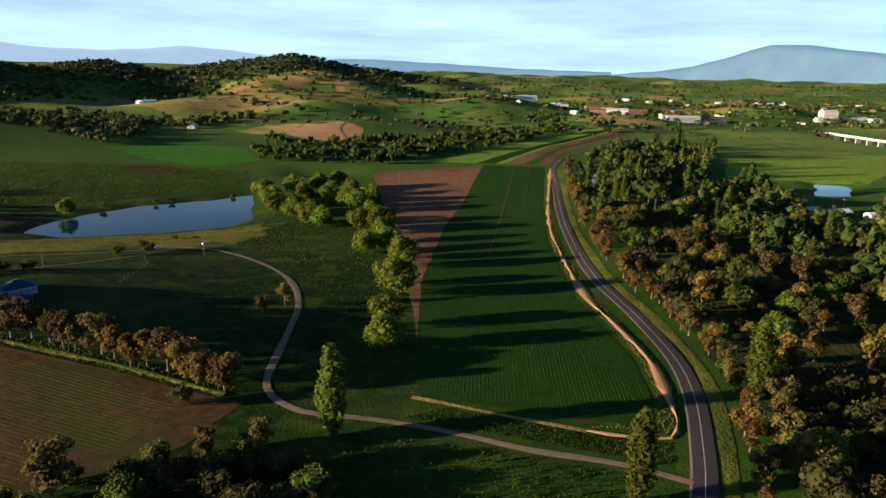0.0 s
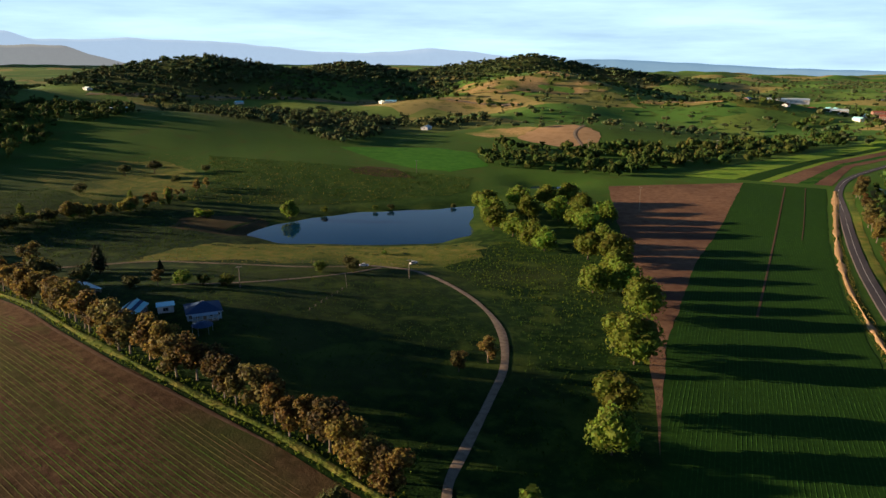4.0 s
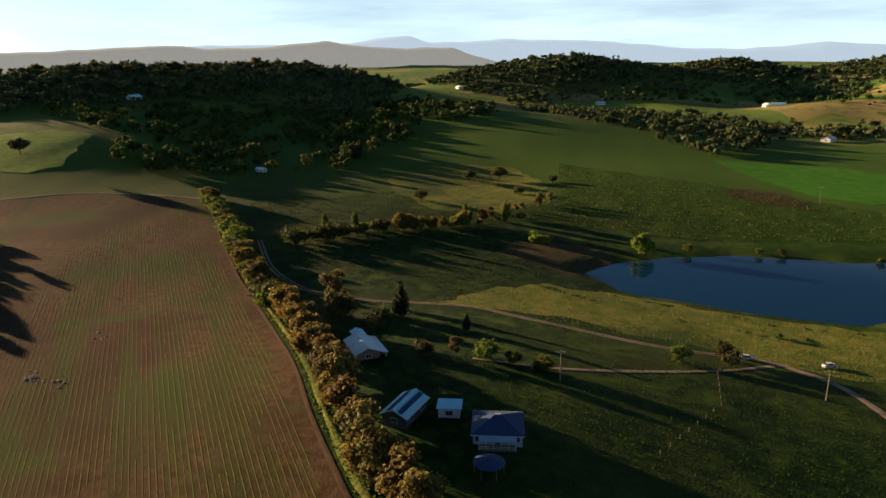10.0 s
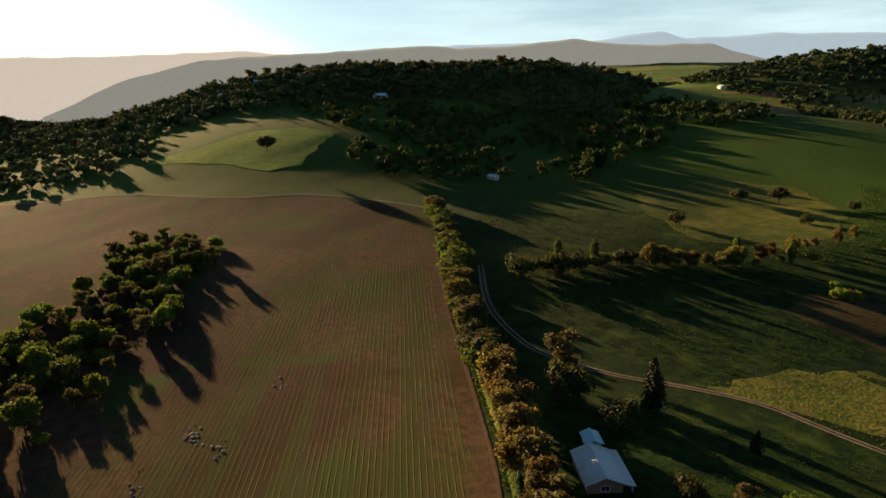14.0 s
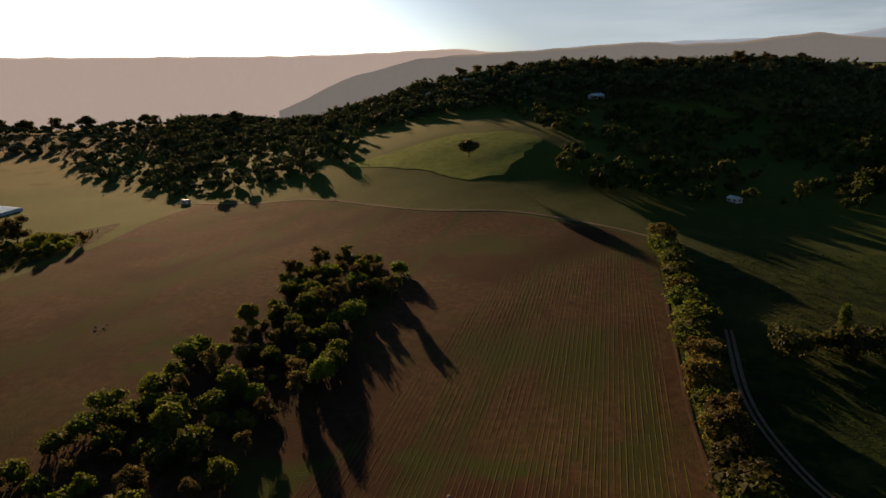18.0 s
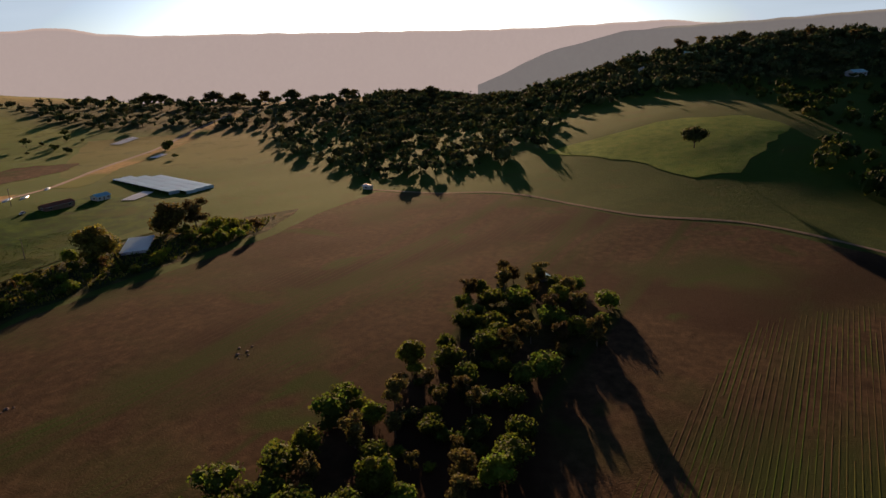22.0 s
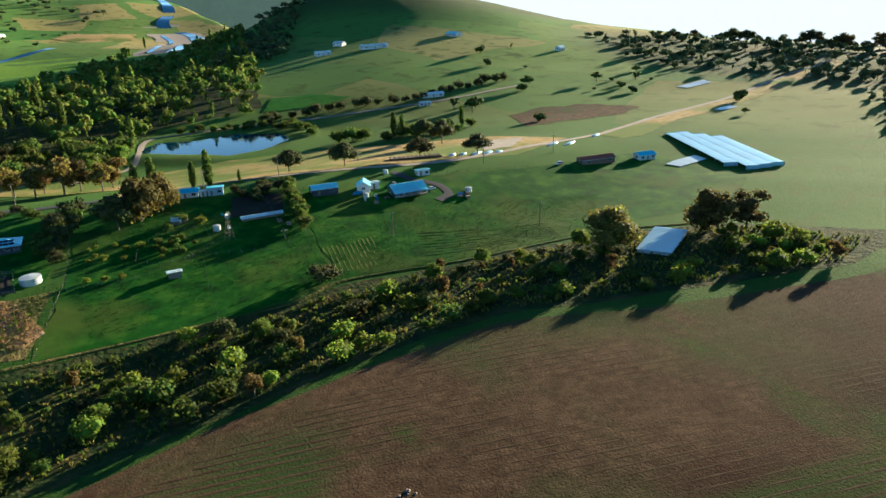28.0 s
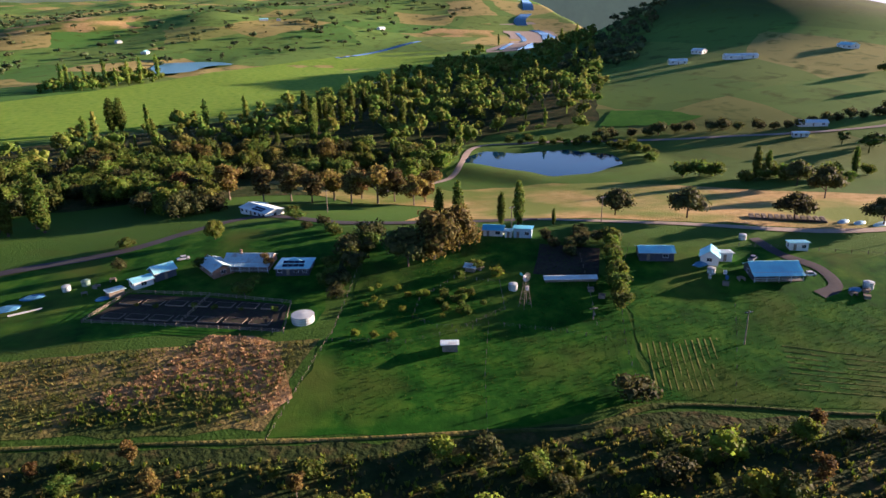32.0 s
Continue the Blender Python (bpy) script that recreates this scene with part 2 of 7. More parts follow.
def stained(m, tint, scale, low, high, way=None):
    """Lay one more broad stain over a surface; with way, as long bands in that direction."""
    n, l = m.node_tree.nodes, m.node_tree.links
    bsdf = n["Principled BSDF"]
    source = bsdf.inputs["Base Color"].links[0].from_socket
    geo, wide, fade, mix = n.new("ShaderNodeNewGeometry"), n.new("ShaderNodeTexNoise"), n.new("ShaderNodeMapRange"), n.new("ShaderNodeMixRGB")
    wide.inputs["Scale"].default_value, wide.inputs["Detail"].default_value, wide.inputs["Distortion"].default_value = scale, 5.0, 0.6
    fade.inputs["From Min"].default_value, fade.inputs["From Max"].default_value, fade.inputs["To Max"].default_value = low, high, 0.85
    mix.inputs[2].default_value = (*tint, 1)
    if way:
        join = n.new("ShaderNodeCombineXYZ")
        for axis, v in (("X", (way[0] * 0.05, way[1] * 0.05, 0)), ("Y", (-way[1], way[0], 0))):
            dot = n.new("ShaderNodeVectorMath")
            dot.operation = "DOT_PRODUCT"
            dot.inputs[1].default_value = v
            l.new(geo.outputs["Position"], dot.inputs[0])
            l.new(dot.outputs["Value"], join.inputs[axis])
        l.new(join.outputs["Vector"], wide.inputs["Vector"])
    else:
        l.new(geo.outputs["Position"], wide.inputs["Vector"])
    l.new(wide.outputs["Fac"], fade.inputs["Value"])
    l.new(fade.outputs["Result"], mix.inputs[0])
    l.new(source, mix.inputs[1])
    l.new(mix.outputs["Color"], bsdf.inputs["Base Color"])
    return m


stained(GRASS, (0.070, 0.112, 0.015), 0.055, 0.54, 0.70)
stained(SOIL, (0.052, 0.026, 0.016), 0.009, 0.50, 0.62)
stained(SOIL, (0.045, 0.085, 0.014), 0.028, 0.60, 0.70)
stained(SOIL, (0.050, 0.070, 0.016), 0.06, 0.54, 0.66, (-0.945, 0.327))
SOIL_BARE = material("bare_soil", [(0.16, 0.088, 0.050), (0.23, 0.135, 0.080), (0.29, 0.18, 0.105)], scale=0.25, rough=1.0, bump=0.7, bump_scale=1.5, bump_depth=0.3,
                     big=((0.13, 0.075, 0.05), 0.02, 0.4, 0.7), spec=0.05)
CROP_SOIL = material("crop_soil", [(0.016, 0.052, 0.007), (0.025, 0.074, 0.010)], scale=0.4, rough=1.0, bump=0.5, spec=0.05)
CROP = row_material("green_crop_rows", (0.023, 0.068, 0.009), (0.031, 0.092, 0.012), 0.0, 0.02)
EARTH = material("bare_earth", [(0.085, 0.055, 0.036), (0.14, 0.095, 0.062)], scale=0.4, rough=1.0, bump=0.6, spec=0.05)
FURROW = material("furrow_soil", [(0.060, 0.036, 0.020), (0.096, 0.060, 0.034), (0.078, 0.070, 0.028)], scale=0.3, rough=1.0, bump=0.6, spec=0.05)
SEEDLING = row_material("seedling_rows", (0.105, 0.066, 0.036), (0.085, 0.105, 0.022), 0.6, 0.022)
stained(SEEDLING, (0.060, 0.125, 0.014), 0.11, 0.50, 0.60, (-0.945, 0.327))
stained(SEEDLING, (0.125, 0.074, 0.042), 0.075, 0.53, 0.60, (-0.945, 0.327))
BRIGHT = material("irrigated_grass", [(0.034, 0.150, 0.008), (0.050, 0.205, 0.011), (0.080, 0.230, 0.015)], scale=0.12, rough=1.0, bump=0.6, bump_scale=1.0, bump_depth=0.3, spec=0.1)
LAWN = material("mown_paddock", [(0.006, 0.046, 0.003), (0.019, 0.105, 0.005), (0.072, 0.175, 0.010)], scale=0.13, rough=1.0, bump=0.4, bump_scale=2.4, bump_depth=0.15,
                big=((0.085, 0.125, 0.016), 0.035, 0.50, 0.72), spec=0.1)
# yellow-green grass with sunlight put into its tone, against the dark paddock grass
MEADOW = material("sun_toned_meadow_grass", [(0.075, 0.125, 0.017), (0.15, 0.18, 0.030), (0.25, 0.21, 0.05)], scale=0.16, rough=1.0, bump=0.9, bump_scale=1.0, bump_depth=0.5,
                  big=((0.06, 0.10, 0.018), 0.025, 0.45, 0.65), spec=0.1)
DRY = material("dry_grass", [(0.28, 0.21, 0.070), (0.44, 0.31, 0.12), (0.54, 0.38, 0.17)], scale=0.2, rough=1.0, bump=0.9, bump_scale=1.2, bump_depth=0.4,
               big=((0.15, 0.20, 0.035), 0.018, 0.44, 0.60), spec=0.1)
STUBBLE = material("dry_weeds", [(0.045, 0.08, 0.012), (0.13, 0.13, 0.032), (0.28, 0.20, 0.075)], scale=0.09, rough=1.0, bump=1.0, bump_scale=0.8, bump_depth=0.6, spec=0.1,
                   big=((0.05, 0.075, 0.015), 0.04, 0.5, 0.65))
LIME_GRASS = material("watered_grass", [(0.11, 0.25, 0.015), (0.20, 0.35, 0.028), (0.27, 0.37, 0.042)], scale=0.15, rough=1.0, bump=0.7, bump_scale=1.0, bump_depth=0.4, spec=0.1)
SAND = material("sandy_cutting", [(0.36, 0.23, 0.11), (0.46, 0.30, 0.15), (0.50, 0.34, 0.18)], scale=0.1, rough=1.0, bump=0.5, spec=0.1)
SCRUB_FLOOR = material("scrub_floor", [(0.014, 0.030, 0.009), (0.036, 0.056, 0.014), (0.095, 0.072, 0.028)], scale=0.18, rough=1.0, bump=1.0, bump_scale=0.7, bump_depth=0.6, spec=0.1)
REEDS = material("reed_bank", [(0.040, 0.034, 0.014), (0.075, 0.058, 0.024), (0.045, 0.055, 0.016)], scale=0.3, rough=1.0, bump=1.0, bump_scale=1.2, bump_depth=0.5, spec=0.1)
DIRT = material("dirt_track", [(0.20, 0.155, 0.11), (0.28, 0.225, 0.16), (0.35, 0.29, 0.21)], scale=0.5, rough=1.0, bump=0.5, spec=0.1)
PALE_SHEET = material("pale_sheet", [(0.44, 0.54, 0.60), (0.60, 0.68, 0.72)], scale=0.3, rough=0.4, bump=0.3, spec=0.5)
ASPHALT = material("asphalt", [(0.052, 0.048, 0.056), (0.070, 0.064, 0.072)], scale=0.8, rough=0.85, bump=0.2, spec=0.3, big=((0.08, 0.078, 0.08), 0.05, 0.5, 0.7))
LINE = material("road_paint", [(0.62, 0.62, 0.60), (0.75, 0.75, 0.72)], scale=1.5, rough=0.8)
GRAVEL = material("gravel", [(0.30, 0.25, 0.21), (0.42, 0.35, 0.29)], scale=0.3, rough=1.0, bump=0.4)
BARK = material("grey_brown_bark", [(0.07, 0.05, 0.035), (0.13, 0.10, 0.075)], scale=2.0, rough=0.95, bump=0.6)
PALE_BARK = material("pale_gum_bark", [(0.14, 0.11, 0.08), (0.27, 0.22, 0.16)], scale=0.9, rough=0.9, bump=0.4)


def leaves(name, a, b, light=0.38):
    return material(name, [a, b], scale=0.5, rough=0.75, random_tint=0.28, island_tint=0.4, through_light=light + 0.12, spec=0.25)


WILLOW = leaves("willow_leaves", (0.10, 0.15, 0.016), (0.20, 0.25, 0.028), 0.45)
GUM = leaves("gum_leaves", (0.055, 0.056, 0.018), (0.18, 0.140, 0.042), 0.35)
GUM_RED = leaves("bronze_gum_leaves", (0.085, 0.066, 0.018), (0.25, 0.175, 0.044), 0.4)
POPLAR = leaves("poplar_leaves", (0.060, 0.095, 0.012), (0.15, 0.19, 0.024), 0.45)
GUM_GOLD = leaves("golden_gum_leaves", (0.080, 0.084, 0.018), (0.26, 0.22, 0.044), 0.42)
DARK = leaves("dark_leaves", (0.012, 0.022, 0.008), (0.030, 0.042, 0.014), 0.2)
BUSH = leaves("bush_leaves", (0.045, 0.080, 0.012), (0.15, 0.19, 0.026), 0.45)
LIME = leaves("lime_bush_leaves", (0.12, 0.17, 0.015), (0.25, 0.29, 0.03), 0.45)
OLIVE = leaves("olive_leaves", (0.030, 0.042, 0.012), (0.105, 0.105, 0.028), 0.35)
# air haze over the far woods is put into these paler leaf colours
FAR_LEAF = material("hazed_far_leaves", [(0.042, 0.068, 0.028), (0.080, 0.108, 0.040), (0.120, 0.122, 0.048)], scale=0.02, rough=0.9, island_tint=0.5, through_light=0.25, spec=0.1)
SOUTH_LEAF = material("river_tree_leaves", [(0.048, 0.095, 0.016), (0.155, 0.225, 0.030), (0.29, 0.27, 0.054)], scale=0.05, rough=0.85, island_tint=0.4, through_light=0.5, spec=0.15)
FOREST_LEAF = material("forest_leaves", [(0.014, 0.030, 0.008), (0.060, 0.100, 0.018), (0.17, 0.165, 0.036)], scale=0.05, rough=0.85, island_tint=0.4, through_light=0.35, spec=0.15)


# ---- lie of the land ----
# rounded hills and hollows: centre x, y, rise, half-length along, half-length across, turn in degrees
HILLS_NEAR = [
    (-170, 235, 9, 75, 60, 0), (-80, 480, -7, 200, 140, 0), (-250, 430, -5, 130, 90, 0),
    (-430, 520, -4, 60, 50, 0), (-640, 720, 27, 190, 150, 20), (-730, 285, 27, 130, 130, 0),
    (-480, 150, 4, 150, 170, 20), (-145, 930, 13, 75, 60, 0), (-300, 1500, 56, 200, 230, 0), (-20, 1335, 17, 95, 80, 0), (75, 1290, 13, 70, 60, 0),
]
HILLS_WEST = [
    # the long wooded ridge under the sun, from north to south
    (-1150, 820, 48, 95, 190, -62), (-1080, 690, 51, 95, 190, -63), (-1020, 560, 47, 95, 190, -74), (-1010, 440, 37, 95, 190, -97),
    (-1050, 330, 47, 95, 190, -112), (-1100, 220, 24, 95, 190, -107), (-1120, 100, 3, 95, 190, -97), (-1130, -40, 15, 95, 190, -92),
    (-1130, -180, 8, 95, 190, -88), (-1120, -330, 9, 95, 190, -84), (-1100, -480, 3, 95, 190, -79),
    # three bush-topped hills to the north-west
    (-935, 1215, 84, 225, 135, 30), (-748, 1540, 66, 165, 101, 0), (-505, 2354, 79, 360, 132, 5),
]
HILLS_SOUTH = [
    (-385, -165, 6, 150, 34, -9), (-306, -216, 3, 50, 34, 0),
    (-365, -40, -9, 160, 34, 12), (-440, -110, 5, 170, 70, 10), (-470, -330, -11, 150, 80, 5),
    (-760, -560, 16, 260, 160, 35), (-1037, -848, 61, 300, 215, 40), (-840, -905, 48, 130, 150, 0),
    (250, -1500, 48, 700, 250, 0), (-500, -1900, 60, 800, 250, 0),
]
# level waters: level, then the shore's corners
WATERS = [
    (-17.5, [(-248, 395), (-247, 426), (-228, 455), (-211, 475), (-170, 500), (-146, 522), (-124, 440), (-132, 420), (-157, 404), (-195, 394), (-222, 387)]),
    (-11.0, [(-405, -332), (-424, -312), (-448, -284), (-470, -286), (-497, -303), (-499, -332), (-475, -350), (-448, -346), (-424, -358)]),
    (-9.0, [(276, 512), (305, 515), (330, 560), (306, 566)]),
    (-5.0, [(-100, -905), (-78, -985), (-66, -1070), (-104, -1082), (-140, -1070), (-168, -1020), (-138, -1000), (-134, -930)]),
    (-8.6, [(118, 540), (128, 560), (140, 640), (132, 650), (120, 600)]),
    (-8.4, [(148, 470), (162, 462), (172, 480), (155, 506), (140, 500)]),
    (-8.3, [(96, 310), (104, 308), (106, 330), (99, 334)]),
    (-14.5, [(-120, 590), (-98, 594), (-96, 602), (-122, 600)]),
]


def shore(x, y, corners):
    """Signed distance to a closed outline, negative inside it."""
    d, inside = np.full(np.shape(x), 1e9), np.zeros(np.shape(x), bool)
    for (ax, ay), (bx, by) in zip(corners, corners[1:] + corners[:1]):
        ex, ey = bx - ax, by - ay
        k = np.clip(((x - ax) * ex + (y - ay) * ey) / (ex * ex + ey * ey), 0, 1)
        d = np.minimum(d, np.hypot(x - ax - k * ex, y - ay - k * ey))
        inside ^= ((ay > y) != (by > y)) & (x < ax + (y - ay) * ex / ((by - ay) or 1e-9))
    return np.where(inside, -d, d)


def land(x, y):
    """Height of the bare land at x, y (arrays or numbers)."""
    x, y = np.asarray(x, float), np.asarray(y, float)
    far = np.hypot(x, y - 100)
    z = -7 + 0 * x + 0.012 * np.maximum(far - 1100, 0) * (0.55 + 0.45 * np.sin(np.arctan2(y, x) * 3 + 1))
    for cx, cy, rise, a, b, turn in HILLS_NEAR + HILLS_WEST + HILLS_SOUTH:
        c, s = math.cos(math.radians(turn)), math.sin(math.radians(turn))
        u, v = (x - cx) * c + (y - cy) * s, (y - cy) * c - (x - cx) * s
        z = z + rise * np.exp(-(u / a) ** 2 / 1.4 - (v / b) ** 2 / 1.4)
    swell = np.clip((far - 750) / 900, 0, 1)
    z = z + swell * (7 * np.sin(x / 150 + 1.3 * np.sin(y / 210)) * np.sin(y / 170 + 0.8) + 3.5 * np.sin(x / 61 + y / 83) * np.sin(y / 57 - x / 140))
    z = z + 0.036 * np.maximum(-y - 1350, 0)
    rolling = np.clip((np.where(y > 0, y - 850, -1130 - y)) / 350, 0, 1) * np.where(y > 0, np.clip((x + 800) / 300, 0, 1), np.clip((x + 350) / 200, 0, 1))
    z = z + rolling * (8 * np.sin(x / 72 + 1.1 * np.sin(y / 131)) * np.sin(y / 97 + 0.6 * np.sin(x / 113)) + 5 * np.sin(x / 39 + y / 171) * np.sin(y / 61 + 1.2))
    fall = np.clip((-1270 - x) / 450, 0, 1) * np.clip((1500 - y) / 300, 0, 1)
    fall = np.maximum(fall, np.clip((far - 1420) / 400, 0, 1) * np.clip((-850 - x) / 150, 0, 1) * np.clip((300 - y) / 200, 0, 1))
    z = z - 260 * fall * fall * (3 - 2 * fall)
    z = z + 0.22 * np.sin(x / 23 + np.sin(y / 31)) * np.sin(y / 27) + 0.05 * np.sin(x / 7.3 + y / 9.1)
    for level, corners in WATERS:
        d = shore(x, y, corners) + 2.0 * np.sin(x / 9.0) * np.sin(y / 7.0)
        w = np.clip(1 - (d - 1) / 34, 0, 1)
        w = w * w * (3 - 2 * w)
        z = z * (1 - w) + (level + np.clip(0.12 * d, -2, 1.6)) * w
    return z

# ---- builders ----
def mesh_object(name, verts, faces, mat, parent=None, label="", smooth=False):
    me = bpy.data.meshes.new(name)
    me.from_pydata([tuple(map(float, v)) for v in verts], [], [tuple(map(int, f)) for f in faces])
    if smooth:
        me.polygons.foreach_set("use_smooth", [True] * len(me.polygons))
    me.materials.append(mat)
    ob = new(name, me)
    ob.parent = parent
    if label:
        tagged(ob, label)
    return ob


def part(name, bm, mat, parent=None, label=""):
    """Link a bmesh as one mesh object under its thing or part."""
    me = bpy.data.meshes.new(name)
    bm.to_mesh(me)
    bm.free()
    me.materials.append(mat)
    ob = new(name, me)
    ob.parent = parent
    if label:
        tagged(ob, label)
    return ob


def ground_z(x, y):
    """Height of the ground sheet itself: between its grid points the sheet is flat."""
    x, y = np.asarray(x, float), np.asarray(y, float)
    i = np.clip(np.searchsorted(gx, x) - 1, 0, len(gx) - 2)
    j = np.clip(np.searchsorted(gy, y) - 1, 0, len(gy) - 2)
    u, v = (x - gx[i]) / (gx[i + 1] - gx[i]), (y - gy[j]) / (gy[j + 1] - gy[j])
    return mz[j, i] * (1 - u) * (1 - v) + mz[j, i + 1] * u * (1 - v) + mz[j + 1, i] * (1 - u) * v + mz[j + 1, i + 1] * u * v


def height(x, y):
    return float(ground_z(x, y))


def smooth_line(points, step=4.0):
    """A Catmull-Rom line through the points, with a point about every step metres."""
    p = [np.array(q, float) for q in points]
    p = [2 * p[0] - p[1]] + p + [2 * p[-1] - p[-2]]
    made = []
    for a, b, c, d in zip(p, p[1:], p[2:], p[3:]):
        n = max(1, int(np.linalg.norm(c - b) / step))
        for k in range(n):
            t = k / n
            made.append(0.5 * (2 * b + (c - a) * t + (2 * a - 5 * b + 4 * c - d) * t * t + (3 * b - a - 3 * c + d) * t ** 3))
    made.append(p[-2])
    return np.array(made)


def strip(name, points, width, mat, lift=0.12, label="", category="", step=4.0, shift=0.0, wobble=0.0, kind="structure", parent=None, crown=0.04, thick=0.0):
    """A band of the given width that lies on the land along a line (road, track, verge)."""
    line = smooth_line(points, step)
    way = np.gradient(line, axis=0)
    side = np.stack([way[:, 1], -way[:, 0]], 1) / np.linalg.norm(way, axis=1)[:, None]
    verts, faces = [], []
    rng = np.random.RandomState(len(points) + int(width * 10))
    w = width / 2 * (1 + wobble * np.convolve(rng.rand(len(line) + 4) - 0.5, np.ones(5) / 5, "valid") * 2) if wobble else np.full(len(line), width / 2)
    offsets = (-1, -0.5, 0, 0.5, 1)
    for k, o in enumerate(offsets):
        q = line + side * (shift + o * w[:, None])
        z = land(q[:, 0], q[:, 1]) + lift + crown * (1 - o * o)
        verts += [(a, b, c) for (a, b), c in zip(q, z)]
    n = len(line)
    for k in range(len(offsets) - 1):
        for i in range(n - 1):
            faces.append((k * n + i, k * n + i + 1, (k + 1) * n + i + 1, (k + 1) * n + i))
    ob = mesh_object(name, verts, [f[::-1] for f in faces], mat, parent)
    if not parent:
        tagged(ob, label, category, kind=kind)
    return ob


def roughen(corners, every=12.0, amount=1.5, seed=1):
    rng = np.random.RandomState(seed)
    made = []
    for a, b in zip(corners, corners[1:] + corners[:1]):
        a, b = np.array(a, float), np.array(b, float)
        n = max(1, int(np.linalg.norm(b - a) / every))
        for k in range(n):
            made.append(a + (b - a) * k / n + rng.uniform(-amount, amount, 2) * (k > 0))
    return made


def patch(name, corners, mat, lift=0.06, label="", category="field", cell=10.0, edge=1.2, kind="structure", seed=1):
    """A piece of ground with its own cover, cut to an outline and laid on the land."""
    ring = roughen(list(corners), max(cell, 8.0), edge, seed)
    bm = bmesh.new()
    bm.faces.new([bm.verts.new((x, y, 0)) for x, y in ring])
    bmesh.ops.triangulate(bm, faces=bm.faces[:])
    xs, ys = [p[0] for p in ring], [p[1] for p in ring]
    for axis, lo, hi in ((0, min(xs), max(xs)), (1, min(ys), max(ys))):
        for c in np.arange(math.ceil(lo / cell) * cell, hi, cell):
            co, no = [0, 0, 0], [0, 0, 0]
            co[axis], no[axis] = c, 1
            bmesh.ops.bisect_plane(bm, geom=bm.verts[:] + bm.edges[:] + bm.faces[:], plane_co=co, plane_no=no, dist=1e-4)
    co = np.array([v.co for v in bm.verts])
    for v, z in zip(bm.verts, land(co[:, 0], co[:, 1]) + lift):
        v.co.z = z
    bmesh.ops.recalc_face_normals(bm, faces=bm.faces[:])
    if sum(f.normal.z for f in bm.faces) < 0:
        bmesh.ops.reverse_faces(bm, faces=bm.faces[:])
    return tagged(part(name, bm, mat), label, category, kind=kind)


def rows_of(name, corners, way, spacing, high, wide, mat, label, parent=None, lift=0.06, gap=0.0, seed=2, step=5.0):
    """Ridged rows, parallel to way, cut to an outline: real ridges, joined into one mesh."""
    rng = np.random.RandomState(seed)
    d = np.array(way, float) / np.linalg.norm(way)
    s = np.array((d[1], -d[0]))
    c = np.array(corners, float)
    u, v = c @ d, c @ s
    verts, faces = [], []
    for row in np.arange(v.min(), v.max(), spacing):
        k = np.arange(u.min(), u.max(), step)
        x, y = d[0] * k + s[0] * row, d[1] * k + s[1] * row
        ok = shore(x, y, list(map(tuple, corners))) < -1
        if gap:
            ok &= rng.rand(len(k)) > gap
        if not ok.any():
            continue
        z = land(x, y) + lift
        jig = rng.uniform(0.6, 1.3, len(k))
        base = len(verts)
        for i in range(len(k)):
            for o, h in ((-0.5, -0.05), (0, high * jig[i]), (0.5, -0.05)):
                verts.append((x[i] + s[0] * o * wide, y[i] + s[1] * o * wide, z[i] + h))
        for i in range(len(k) - 1):
            if ok[i] and ok[i + 1]:
                for j in (0, 1):
                    a = base + i * 3 + j
                    faces.append((a, a + 3, a + 4, a + 1)[::-1])
    ob = mesh_object(name, verts, faces, mat, parent)
    return tagged(ob, label, "crop rows", kind="stuff")


# ---- plants ----
def ico(n=1):
    bm = bmesh.new()
    bmesh.ops.create_icosphere(bm, subdivisions=n, radius=1)
    v, f = np.array([x.co for x in bm.verts]), [[x.index for x in q.verts] for q in bm.faces]
    bm.free()
    return v, f


ICO1, ICO2 = ico(1), ico(2)


def crown_data(blobs, count, size, rng, core=ICO2, core_size=0.8, droop=0.0):
    """Leaf sprays over a few rounded clumps, with an uneven outline: vertices and faces."""
    verts, faces = [], []
    for bx, by, bz, rx, ry, rz in blobs:
        v, f = core
        bump = 1 + rng.uniform(-0.22, 0.16, len(v))[:, None]
        base = len(verts)
        verts += list(v * bump * core_size * (rx, ry, rz) + (bx, by, bz))
        faces += [[base + i for i in q] for q in f]
    b = np.array(blobs)
    area = (b[:, 3] * b[:, 5]) ** 0.9
    pick = rng.choice(len(b), count, p=area / area.sum())
    way = rng.normal(size=(count, 3))
    way /= np.linalg.norm(way, axis=1)[:, None]
    at = b[pick, :3] + way * b[pick, 3:] * rng.uniform(0.78, 1.12, count)[:, None]
    at[:, 2] -= droop * rng.rand(count)
    face = way + rng.normal(size=(count, 3)) * 0.55
    face /= np.linalg.norm(face, axis=1)[:, None]
    u = np.cross(face, rng.normal(size=(count, 3)))
    u /= np.linalg.norm(u, axis=1)[:, None]
    w = np.cross(face, u)
    k = size * rng.uniform(0.6, 1.4, count)[:, None]
    base = len(verts)
    for p, a, c in zip(at, u * k, w * k):
        verts += [p - a * 0.9 - c * 0.2, p - a * 0.1 - c * 0.75, p + a * 0.85 + c * 0.1, p + a * 0.1 + c * 0.8]
    faces += [[base + 4 * i, base + 4 * i + 1, base + 4 * i + 2, base + 4 * i + 3] for i in range(count)]
    return verts, faces


